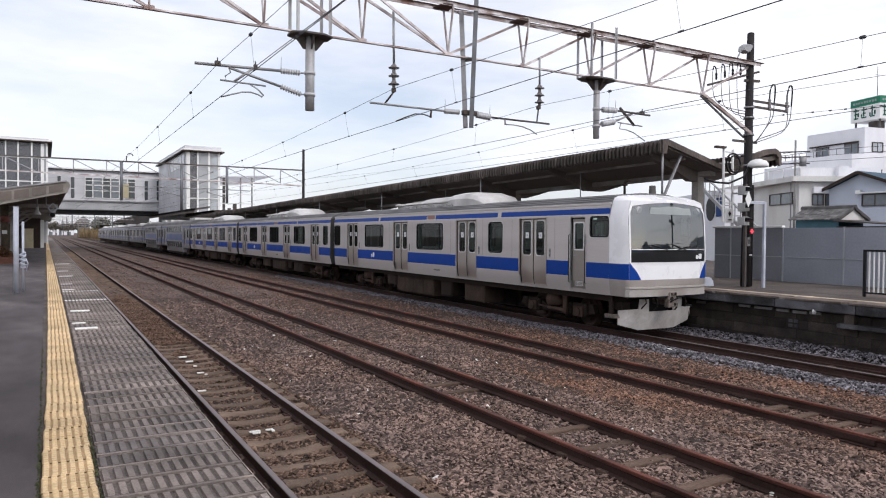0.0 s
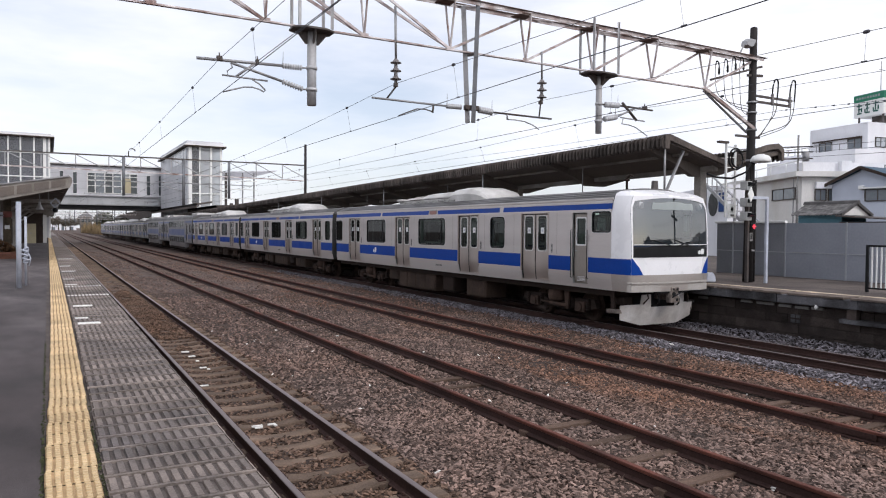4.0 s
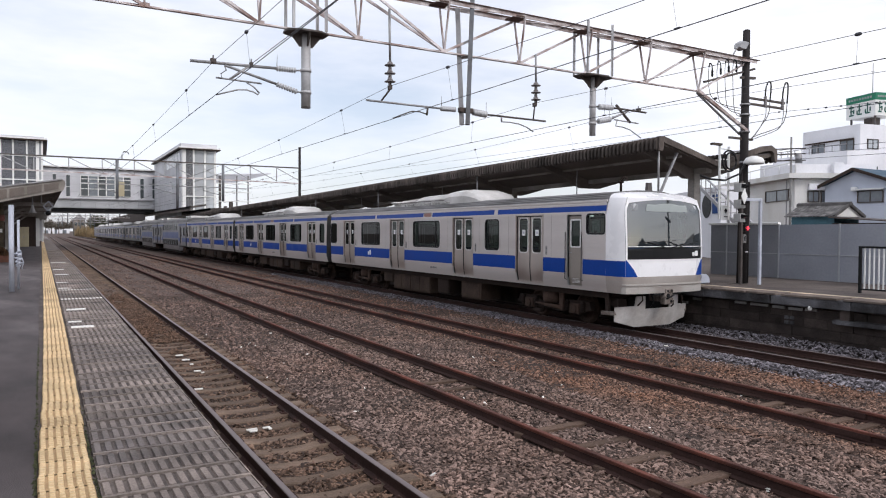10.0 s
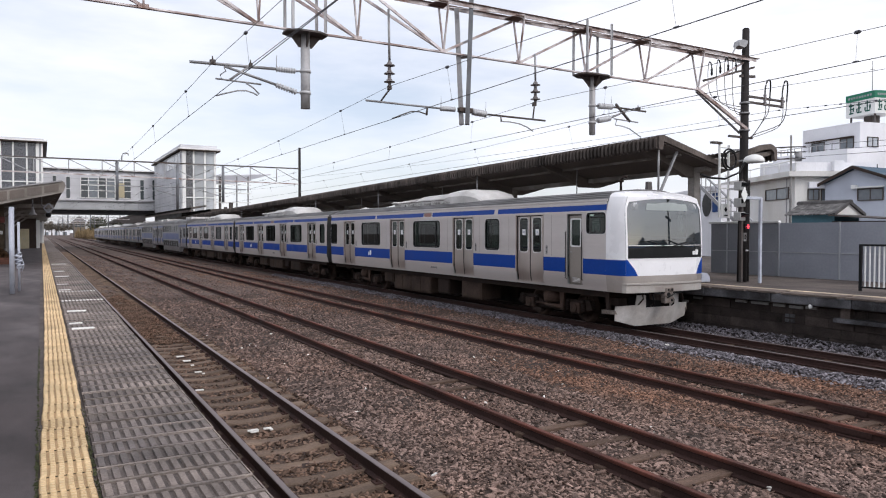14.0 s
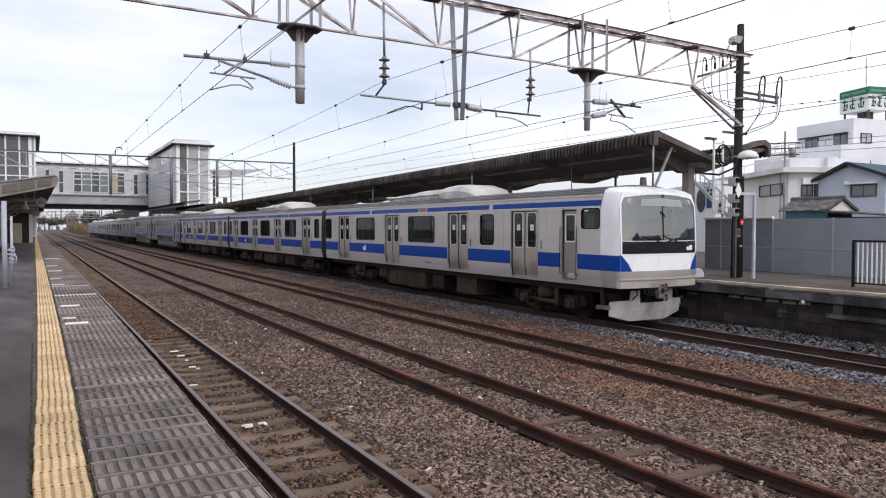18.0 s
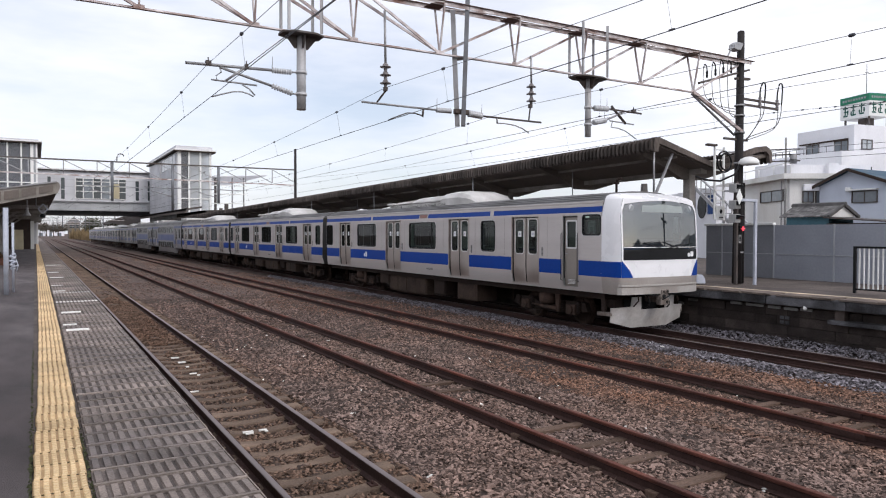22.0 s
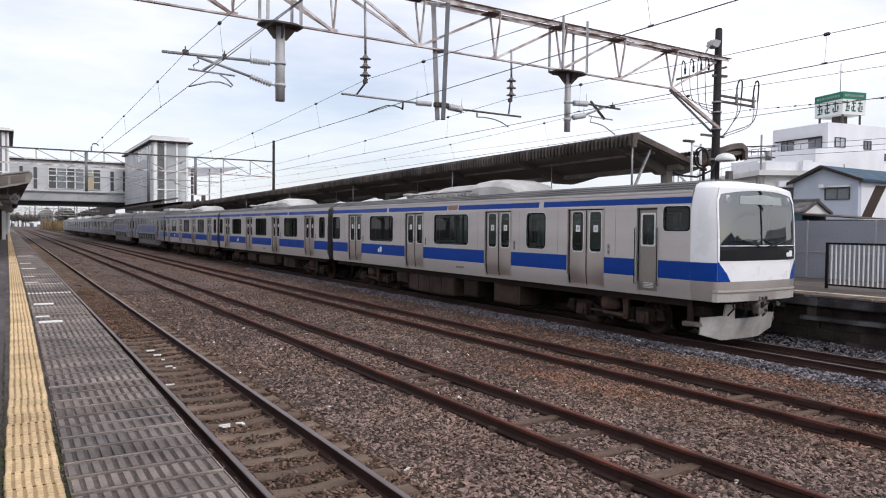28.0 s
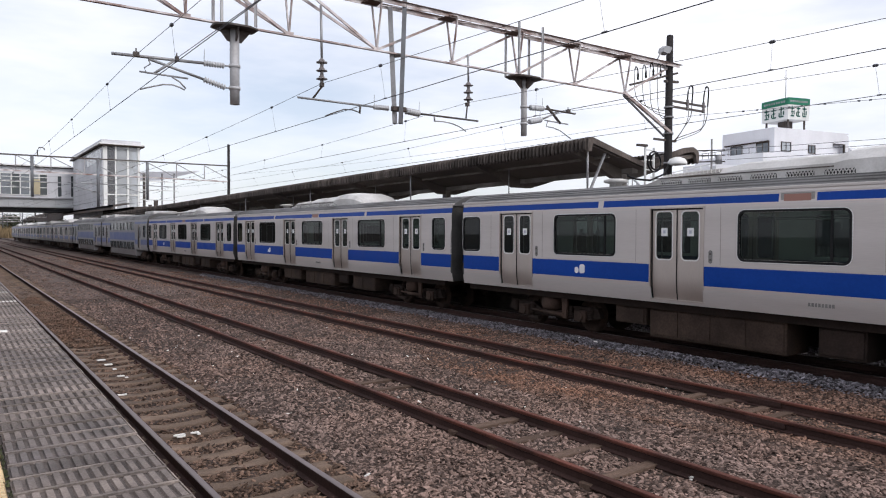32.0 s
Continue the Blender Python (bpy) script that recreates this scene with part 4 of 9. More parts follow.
def air_unit(parent, y0, y1):
    """Tall rounded cooling unit with louvres."""
    zb, zt = 3.62, 4.11
    bm = B()
    secs = []
    for y, top, half in ((y0, zb - 0.04, 0.7), (y0 + 0.22, zb + 0.2, 0.86), (y0 + 0.5, zt - 0.12, 0.94), (y0 + 0.95, zt - 0.01, 0.97), (y0 + 1.7, zt, 0.97), (y0 + 2.1, zt - 0.02, 0.97), (y0 + 2.3, zt - 0.09, 0.97), (y0 + 4.2, zt - 0.11, 0.97), (y0 + 4.5, zt - 0.17, 0.97), (y1 - 0.6, zt - 0.24, 0.95), (y1, zb - 0.02, 0.9)):
        outline = [(-half, zb - 0.12), (-half, zb + (top - zb) * 0.5), (-half * 0.86, zb + (top - zb) * 0.85), (-half * 0.55, top), (half * 0.55, top), (half * 0.86, zb + (top - zb) * 0.85), (half, zb + (top - zb) * 0.5), (half, zb - 0.12)]
        secs.append([bm.verts.new((p, y, q)) for p, q in outline])
    for a, b in zip(secs, secs[1:]):
        for k in range(7):
            bm.faces.new((a[k], a[k + 1], b[k + 1], b[k])).smooth = False
    bm.faces.new(secs[0]), bm.faces.new(secs[-1][::-1])
    unit = part("cooling_unit", bm, M["unit"], parent, "pale rounded cooling unit on the roof")
    # lattice guards over the fans at the rear, on the sloped shoulders
    def shoulder(s, y, f):
        top = zt - 0.17 - 0.07 * (y - y0 - 4.5) / (y1 - y0 - 5.1)
        a, b = (0.962, zb + (top - zb) * 0.5), (0.83, zb + (top - zb) * 0.85)
        return (s * (a[0] + (b[0] - a[0]) * f + 0.01), y, a[1] + (b[1] - a[1]) * f + 0.008)
    for s in (-1, 1):
        ya, yb = y0 + 4.6, y1 - 0.7
        bm = B()
        bm.faces.new([bm.verts.new(shoulder(s, y, f)) for y, f in ((ya, 0.06), (yb, 0.06), (yb, 0.94), (ya, 0.94))])
        n = int((yb - ya) / 0.09)
        for k in range(n):
            y = ya + k * (yb - ya) / n
            for f0, f1 in ((0.06, 0.94), (0.94, 0.06)):
                bar(bm, shoulder(s, y, f0), shoulder(s, y + 0.09, f1), 0.016, 0.03, mi=1)
        part("fan_guard", bm, [M["dark_steel"], M["unit"]], unit, "lattice guard over the fans")
    for s in (-1, 1):
        bm = B()
        box(bm, *sorted((s * 0.955, s * 0.985)), y0 + 2.3, y1 - 0.4, zb + 0.13, zb + 0.15)
        part("casing_joint", bm, M["dark_steel"], unit)
    for s in (-1, 1):
        for k in range(6):
            y = y1 - 0.9 - 0.72 * k
            bm = B()
            box(bm, *sorted((s * 0.955, s * 0.976)), y - 0.27, y + 0.27, zb - 0.04, zb + 0.085)
            for j in range(9):
                ym = y - 0.27 + j * 0.06
                for z0, z1 in ((zb - 0.04, zb + 0.085), (zb + 0.085, zb - 0.04)):
                    bar(bm, (s * 0.978, ym, z0), (s * 0.978, ym + 0.06, z1), 0.016, 0.016, mi=1)
            part("louvre", bm, [M["black"], M["unit"]], unit)
    return unit


def bogie(parent, y):
    """Frame with axle boxes, air springs, dampers and brake gear."""
    bm = B()
    for s in (-1, 1):
        prism(bm, [(y - 1.7, 0.42), (y - 1.6, 0.66), (y - 0.75, 0.66), (y - 0.45, 0.5), (y + 0.45, 0.5), (y + 0.75, 0.66), (y + 1.6, 0.66), (y + 1.7, 0.42), (y + 1.3, 0.36), (y + 0.5, 0.32), (y - 0.5, 0.32), (y - 1.3, 0.36)], "x", *sorted((s * 0.82, s * 0.96)))
    box(bm, -0.83, 0.83, y - 0.25, y + 0.25, 0.42, 0.84)
    frame_part = part("bogie_frame", bm, M["under"], parent)
    for s in (-1, 1):
        for a in (-1.05, 1.05):
            bm = B()
            box(bm, *sorted((s * 0.88, s * 1.04)), y + a - 0.2, y + a + 0.2, 0.28, 0.58, bevel=0.04)
            tube(bm, (s * 1.03, y + a, 0.43), (s * 1.08, y + a, 0.43), 0.12, seg=12)
            part("axle_box", bm, M["bogie_dirt"], frame_part)
            for d in (-0.33, 0.33):
                bm = B()
                for k in range(5):
                    tube(bm, (s * 0.98, y + a + d, 0.36 + k * 0.055), (s * 0.98, y + a + d, 0.395 + k * 0.055), 0.075, seg=10)
                tube(bm, (s * 0.98, y + a + d, 0.34), (s * 0.98, y + a + d, 0.66), 0.05, seg=8)
                part("coil_spring", bm, M["under"], frame_part)
        bm = B()
        lathe(bm, (s * 0.94, y, 0.52), ((0, 0.25), (0.06, 0.29), (0.2, 0.3), (0.3, 0.27), (0.36, 0.22)), 14)
        part("air_spring", bm, M["bogie_dirt"], frame_part)
        bm = B()
        prism(bm, [(y - 0.72, 0.9), (y - 0.5, 0.9), (y - 0.55, 0.34), (y - 0.66, 0.34)], "x", *sorted((s * 1.06, s * 1.13)))
        part("damper_bracket", bm, M["bogie_dirt"], frame_part)
        bm = B()
        tube(bm, (s * 1.1, y - 0.6, 0.42), (s * 1.1, y + 0.15, 0.45), 0.055, seg=10)
        tube(bm, (s * 1.1, y + 0.15, 0.45), (s * 1.1, y + 0.6, 0.47), 0.03, seg=8)
        part("damper", bm, M["bogie_dirt"], frame_part)
        bm = B()
        box(bm, *sorted((s * 0.98, s * 1.14)), y + 0.35, y + 0.72, 0.2, 0.3, bevel=0.03)
        part("brake_unit", bm, M["under"], frame_part)
    return frame_part


def wheelset_mesh():
    bm = B()
    for s in (-1, 1):
        lathe(bm, (s * 0.5, 0, 0), ((-0.04 * s, 0.14), (-0.04 * s, WHEEL_R + 0.025), (-0.01 * s, WHEEL_R + 0.02), (0.0, WHEEL_R), (0.085 * s, WHEEL_R - 0.004), (0.09 * s, 0.35), (0.055 * s, 0.33), (0.05 * s, 0.17), (0.11 * s, 0.14)), 24, axis="x")
        for k in range(4):
            a = math.pi / 2 * k
            tube(bm, (s * 0.555, 0.25 * math.cos(a), 0.25 * math.sin(a)), (s * 0.585, 0.25 * math.cos(a), 0.25 * math.sin(a)), 0.035, seg=6)
    tube(bm, (-0.62, 0, 0), (0.62, 0, 0), 0.085, seg=12)
    return mesh_of(bm, "wheelset", M["bogie_dirt"])


WHEELSET = wheelset_mesh()


def underfloor(parent, boxes, y1):
    bm = B()
    box(bm, -1.25, 1.25, 0.9, y1 - 0.4, 0.86, 1.03)
    part("underframe", bm, M["under"], parent)
    for y0, y2, zb, pale in boxes:
        for s in (-1, 1):
            bm = B()
            box(bm, *sorted((s * 0.35, s * 1.16)), y0, y2, zb, 0.86, bevel=0.03)
            case = part("equipment_box", bm, M["under_box"] if pale else M["under"], parent)
            n = max(1, int((y2 - y0) / 0.75))
            for k in range(n):
                a = y0 + (y2 - y0) * (k + 0.06) / n
                b = y0 + (y2 - y0) * (k + 0.94) / n
                bm = B()
                box(bm, *sorted((s * 1.155, s * 1.18)), a, b, zb + 0.06, 0.82, bevel=0.008)
                part("cover", bm, M["under_box"] if pale else M["under"], case)


def interior(parent, y0, y1, ends=True):
    bm = B()
    box(bm, -1.4, 1.4, y0, y1, 1.04, 1.12)
    box(bm, -1.36, 1.36, y0, y1, 3.12, 3.2)
    part("cabin_floor_and_ceiling", bm, M["inside"], parent)
    for x in (-0.55, 0.55):
        bm = B()
        box(bm, x - 0.06, x + 0.06, y0 + 0.6, y1 - 0.6, 3.06, 3.11)
        part("saloon_lamp", bm, SALOON_LAMP, parent, "lit fluorescent strip on the saloon ceiling")


def saloon_fit(parent, doors, y0, y1):
    bm = B()
    stops = sorted([y0] + [v for d in doors for v in (d - 0.8, d + 0.8)] + [y1])
    for a, b in zip(stops[::2], stops[1::2]):
        if b - a < 0.5:
            continue
        for s in (-1, 1):
            box(bm, *sorted((s * 0.9, s * 1.38)), a, b, 1.42, 1.54, bevel=0.03)
            box(bm, *sorted((s * 1.28, s * 1.39)), a, b, 1.54, 1.95, bevel=0.03)
            for e in (a, b):
                tube(bm, (s * 0.88, e, 1.12), (s * 0.88, e, 3.1), 0.018, seg=6, mi=1)
            tube(bm, (s * 0.85, a, 2.85), (s * 0.85, b, 2.85), 0.015, seg=6, mi=1)
    part("seats", bm, [M["seat"], M["galv"]], parent)


def gangway(parent, y):
    bm = B()
    for k in range(9):
        yy = y + 0.05 + k * 0.055
        box(bm, -0.55, 0.55, yy, yy + 0.03, 1.05, 3.2)
    part("gangway_bellows", bm, M["black"], parent)


def end_wall(parent, y, s_out):
    pts = [(-HALF + 0.1, 1.03), (HALF - 0.1, 1.03), (HALF, 1.35), (HALF, 2.6), (HALF - 0.05, 3.38), (0.9, 3.62), (-0.9, 3.62), (-HALF + 0.05, 3.38), (-HALF, 2.6), (-HALF, 1.35)]
    bm = B()
    prism(bm, pts, "y", *sorted((y, y + s_out * 0.05)))
    part("end_wall", bm, M["car_end"], parent)


LOW_BAND, TOP_BAND = (1.46, 1.86), (3.13, 3.28)
SEAMS = (1.1, 1.18, 1.25, 1.32, 1.39, 1.54, 1.62, 3.06)


def standard_car(name, label, with_cab, detail, band=None):
    # far cars take the steel and blue with shade and sheen painted in
    sheet = M["shaded_steel"] if band else M["steel"]
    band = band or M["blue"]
    car = thing(name, label, "train car", "cars of the train")
    ln = 20.8 if with_cab else 20.0
    y_body0, y_body1 = (0.82, ln - 0.32) if with_cab else (0.25, ln - 0.32)
    # doorway middles and windows (middle, width)
    if with_cab:
        doors, wins = (4.08, 7.86, 12.98, 18.1), ((6.05, 0.84, 0), (10.5, 2.12, 1), (15.62, 2.02, 1), (20.05, 0.84, 0))
    else:
        doors, wins = (2.62, 7.7, 12.7, 17.75), ((0.95, 0.72, 0), (5.25, 2.0, 1), (10.3, 2.05, 1), (15.35, 2.05, 1), (19.2, 0.72, 0))
    zw, hw = 2.49, 1.0
    opens = [(d - 0.65, d + 0.65, 1.12, 3.06) for d in doors]
    opens += [(y - w / 2 + 0.045, y + w / 2 - 0.045, zw - hw / 2 + 0.045, zw + hw / 2 - 0.045) for y, w, _ in wins]
    low_gaps = [(d - 0.68, d + 0.68) for d in doors]
    top_gaps = [(0, 0.0)]
    if with_cab:
        opens.append((1.75, 2.35, 1.13, 3.06))
        opens.append((1.2 - 0.37 + 0.045, 1.2 + 0.37 - 0.045, 2.8 - 0.28 + 0.045, 2.8 + 0.28 - 0.045))
        low_gaps.append((1.7, 2.4))
        top_gaps += [(5.75, 5.95), (10.05, 10.75), (15.0, 15.16)]
    else:
        top_gaps += [(5.6, 5.76), (9.65, 10.35), (14.4, 14.56)]
    bands = [(*LOW_BAND, 1, low_gaps), (*TOP_BAND, 1, top_gaps)]
    for s in (-1, 1):
        bm = B()
        side_sheet(bm, s, y_body0, y_body1, opens, low_gaps + top_gaps, (Z0, ZT, *SEAMS), bands)
        part("side_wall", bm, [sheet, band], car)
        bm = B()
        side_sheet(bm, s, y_body0, y_body1, opens, [], (Z0, ZT, *SEAMS), [], inner=0.075)
        part("wall_lining", bm, M["inside"], car)
        for z in (1.885, 3.09, 3.3):
            stops = [y_body0] + ([v for d in sorted(doors) for v in (d - 0.69, d + 0.69)] if z < 3 else []) + [y_body1]
            for a, b in zip(stops[::2], stops[1::2]):
                if with_cab and z < 3 and a < 1.7:
                    b = 1.7
                bm = B()
                box(bm, *sorted((side_x(z, s, -0.01), side_x(z, s, 0.007))), a, b, z, z + 0.012)
                part("moulding", bm, M["steel"], car)
        for d in doors:
            door_on(car, s, d)
        for y, w, kind in wins:
            window_on(car, s, y, zw, w, hw, post=(-w / 2 + 0.34,) if kind else ())
        if detail:
            bm = B()
            yy = 10.4 if with_cab else 10.0
            xx = sorted((side_x(3.2, s, -0.02), side_x(3.2, s, 0.006)))
            box(bm, *xx, yy - 0.31, yy + 0.31, 3.11, 3.29, 1)
            xx = sorted((side_x(3.2, s, 0.006), side_x(3.2, s, 0.01)))
            box(bm, *xx, yy - 0.25, yy + 0.25, 3.135, 3.265, 0)
            part("destination_display", bm, [AMBER, M["concrete"]], car, "dim reddish destination display in a grey frame")
            # operator's mark as plain white shapes, and a faint row of bars for the car number
            bm = B()
            ym = 15.72 if with_cab else 15.1
            xx = sorted((side_x(1.6, s, 0.002), side_x(1.6, s, 0.006)))
            prism(bm, [(ym + s * (p - 0.11), 1.63 + q) for p, q in rounded(0.13, 0.15, 0.05, 3)], "x", *xx)
            prism(bm, [(ym + s * (p + 0.07), 1.665 + q) for p, q in rounded(0.17, 0.22, 0.05, 3)], "x", *xx)
            part("operator_mark", bm, M["sticker"], car, "plain white mark on the blue band")
            bm = B()
            yn = 9.72 if with_cab else 9.5
            for k in range(8):
                bm = B()
                box(bm, *sorted((side_x(1.28, s, -0.02), side_x(1.28, s, 0.003))), yn + k * 0.06, yn + k * 0.06 + 0.042, 1.235, 1.3)
                part("number_bar", bm, M["concrete"], car)
            for d in doors:
                bm = B()
                prism(bm, [(d - 0.83 + p, 2.06 + q) for p, q in rounded(0.085, 0.27, 0.04, 3)], "x", *sorted((side_x(2.0, s, -0.01), side_x(2.0, s, 0.006))))
                button = part("door_switch", bm, M["concrete"], car, "small grey door switch plate")
                for z in (2.0, 2.12):
                    bm = B()
                    lathe(bm, (side_x(2.0, s, 0.006), d - 0.83, z), ((-0.004 * s, 0.024), (0.004 * s, 0.022)), 8, axis="x")
                    part("push_button", bm, M["dark_steel"], button)
            for y in [v for d in doors for v in (d - 1.05, d + 1.05) if y_body0 + 1.8 < v < y_body1]:
                bm = B()
                box(bm, *sorted((side_x(2.0, s, -0.004), side_x(2.0, s, 0.0025))), y - 0.005, y + 0.005, 1.9, 3.06)
                part("panel_seam", bm, M["cab_door_steel"], car)
    roof_on(car, 0.82 if with_cab else 0.2, ln - 0.25)
    air_unit(car, 7.7 if with_cab else 7.0, 14.4 if with_cab else 13.8)
    bm = B()
    lathe(bm, (0, 15.9 if with_cab else 16.5, 3.72), ((0, 0.16), (0.08, 0.16), (0.11, 0.3), (0.17, 0.31), (0.2, 0.2)), 16)
    part("roof_ventilator", bm, M["unit"], car)
    end_wall(car, ln - 0.32, -1)
    if not with_cab:
        end_wall(car, 0.25, 1)
    gangway(car, ln - 0.3)
    interior(car, 3.0 if with_cab else 0.35, ln - 0.4)
    saloon_fit(car, doors, 3.2 if with_cab else 0.4, ln - 0.4)
    bogie(car, 3.15 + (0.45 if with_cab else 0)), bogie(car, 16.75 + (0.45 if with_cab else 0))
    underfloor(car, ((7.15, 8.44, 0.27, True), (9.3, 10.14, 0.3, False), (10.72, 13.88, 0.22, True), (13.98, 14.86, 0.45, True)) if with_cab else ((5.5, 7.2, 0.35, True), (7.6, 8.4, 0.5, False), (8.8, 11.6, 0.32, True), (12.2, 14.0, 0.4, True)), ln)
    return car


def cab_end(car):
    """Driving end of the leading car: white mask, windscreen, lower panels, bumper, coupler and snow plough."""
    # outline of the front in plan: half width against distance from the tip
    def ring_at(z):
        w = HALF - lean_in(z) - (0.12 * max(0.0, (z - 3.2) / 0.5))
        set_back = 0.1 * max(0.0, (z - 2.0) / 1.6) ** 1.5
        y = [0.82, 0.5, 0.3, 0.2, 0.1, 0.05]
        x = [w, w - 0.005, w - 0.035, w - 0.09, w - 0.45, 0.0]
        left = [(-a, b + set_back * (1 if b < 0.8 else 0)) for a, b in zip(x, y)]
        return left + [(-a, b) for a, b in left[-2::-1]]

    def loft(zs, name, mat, label="", front_only=False, keep=None):
        bm = B()
        rows = [[bm.verts.new((x, y, z)) for x, y in ring_at(z)] for z in zs]
        for a, b in zip(rows, rows[1:]):
            for k in range(len(a) - 1):
                if keep and not keep(k):
                    continue
                f = bm.faces.new((a[k], a[k + 1], b[k + 1], b[k]))
                f.smooth = True
        return part(name, bm, mat, car, label)
    near_side, far_side = (lambda k: k < 3), (lambda k: k > 6)
    # sides of the mask, white above the belt, blue at the belt, steel below
    for flank in (near_side, far_side):
        loft((1.88, 2.2, 2.6, 3.0, 3.3, 3.46), "cab_cheek", M["cab_white"], "white painted cab corner", keep=flank)
    for flank in (near_side, far_side):
        loft((1.86, 1.88), "cab_belt_line", M["cab_white"], keep=flank)
    for flank in (near_side, far_side):
        loft((1.46, 1.64, 1.86), "cab_belt", M["blue"], "blue belt round the cab corner", keep=flank)
    loft((1.03, 1.1, 1.18, 1.25, 1.32, 1.39, 1.46), "cab_sill", M["sill_steel"], "grey-brown steel sill under the cab")
    loft((1.46, 1.64, 1.88), "front_panel", M["cab_white"], "white panel under the windscreen", keep=lambda k: k in (4, 5))
    # blue wedges each side of the white panel
    for s in (-1, 1):
        bm = B()
        rows = []
        for z, inner in ((1.46, 1.06), (1.64, 1.16), (1.88, 1.36)):
            rows.append((z, inner, ring_at(z)))
        for (za, ia, ra), (zb, ib, rb) in zip(rows, rows[1:]):
            def pt(r, xx, z):
                xa, ya = r[3]
                xb, yb = r[4]
                t = ((-xa) - xx) / ((-xa) - (-xb))
                return (s * xx, ya + (yb - ya) * t - 0.006, z)
            oa, ob_ = -ra[3][0], -rb[3][0]
            f = bm.faces.new([bm.verts.new(v) for v in (pt(ra, ia, za), pt(ra, oa, za), pt(rb, ob_, zb), pt(rb, ib, zb))])
        part("blue_wedge", bm, M["blue"], car)
    for k in (3, 6):
        bm = B()
        rows = [[bm.verts.new((x, y, z)) for x, y in ring_at(z)] for z in (1.46, 1.64, 1.88)]
        for a, b in zip(rows, rows[1:]):
            bm.faces.new((a[k], a[k + 1], b[k + 1], b[k]))
        part("front_corner_panel", bm, M["cab_white"], car)
    # brow over the windscreen
    bm = B()
    crown = ring_at(3.46)
    levels = []
    for t, dz in ((0.0, 0.0), (0.35, 0.1), (0.7, 0.17), (1.0, 0.2)):
        levels.append([bm.verts.new((x * (1 - 0.25 * t * t), y + (0.82 - y) * t * 0.9, 3.46 + dz * (1 - 0.25 * abs(x / HALF) ** 2))) for x, y in crown])
    for a, b in zip(levels, levels[1:]):
        for k in range(len(a) - 1):
            bm.faces.new((a[k], a[k + 1], b[k + 1], b[k])).smooth = True
    bm.faces.new(levels[-1])
    part("cab_brow", bm, M["cab_white"], car, "rounded white brow over the windscreen")
    # frame round the windscreen

    def screen_rows(inset, z0, z1, push):
        rows = []
        m = 7
        for j in range(m):
            z = z0 + (z1 - z0) * j / (m - 1)
            r = ring_at(z)
            (xa, ya), (xb, yb), (xc, yc) = r[3], r[4], r[5]
            half = -xa - inset
            row = []
            for i in range(-5, 6):
                xx = half * i / 5
                ax = abs(xx)
                y = ya + (yb - ya) * ((-xa) - ax) / ((-xa) - (-xb)) if ax > -xb else yb + (yc - yb) * ((-xb) - ax) / (-xb)
                zz = z - (0.1 * (ax / half) ** 2 * (1 if j == m - 1 and inset else 0))
                row.append((xx, y - push, zz))
            rows.append(row)
        return rows

    def skin(rows, name, mat, label="", parent=car):
        bm = B()
        vs = [[bm.verts.new(p) for p in row] for row in rows]
        for a, b in zip(vs, vs[1:]):
            for k in range(len(a) - 1):
                f = bm.faces.new((a[k], a[k + 1], b[k + 1], b[k]))
                f.smooth = True
                f.normal_update()
                if f.normal.y > 0:
                    f.normal_flip()
        return part(name, bm, mat, parent, label)
    outer, inner = screen_rows(0.0, 1.88, 3.46, 0.012), screen_rows(0.045, 1.9, 3.42, 0.012)
    bm = B()
    def rim(rows):
        return rows[0] + [row[-1] for row in rows[1:-1]] + rows[-1][::-1] + [row[0] for row in rows[-2:0:-1]]
    ro, ri = [bm.verts.new(p) for p in rim(outer)], [bm.verts.new(p) for p in rim(inner)]
    rb = [bm.verts.new((x, y + 0.06, z)) for x, y, z in rim(inner)]
    n = len(ro)
    for k in range(n):
        bm.faces.new((ro[k], ro[(k + 1) % n], ri[(k + 1) % n], ri[k]))
        bm.faces.new((ri[k], ri[(k + 1) % n], rb[(k + 1) % n], rb[k]))
    part("windscreen_frame", bm, M["cab_white"], car)
    screen = skin(screen_rows(0.045, 2.22, 3.42, -0.006), "windscreen", CAB_GLASS, "large dark windscreen reflecting the sky")
    screen.visible_shadow = False
    skin(screen_rows(0.045, 1.9, 2.22, -0.002), "black_panel", M["black"], "glossy black panel under the windscreen")
    # top of the screen: display blind and lamp clusters behind the glass
    skin(screen_rows(0.62, 3.12, 3.33, 0.0), "display_blind", M["blind"], "grey destination display glass")
    for s in (-1, 1):
        bm = B()
        lathe(bm, (s * 1.05, 0.2, 3.22), ((0.1, 0.09), (0.05, 0.1), (0.0, 0.085), (0.0, 0.05)), 14, axis="y")
        part("headlight", bm, M["porcelain"], car, "round unlit headlight behind the glass")
    bm = B()
    box(bm, -1.25, 1.25, 0.34, 0.8, 1.2, 2.42, bevel=0.04)
    box(bm, -1.3, 1.3, 0.95, 1.0, 1.1, 3.35)
    part("driving_desk", bm, M["seat"], car)
    bm = B()
    box(bm, -0.75, -0.1, 0.85, 0.95, 2.05, 2.45, bevel=0.02)
    part("cab_seat", bm, M["seat"], car)
    # wipers, handrail and the operator's mark as plain shapes
    for x0, x1, z0, z1 in ((-0.15, -0.75, 2.2, 2.34), (0.05, 0.75, 2.2, 2.3), (0.5, -0.05, 2.2, 2.36)):
        bm = B()
        tube(bm, (x0, 0.03, z0), (x1, 0.06, z1), 0.012, seg=6)
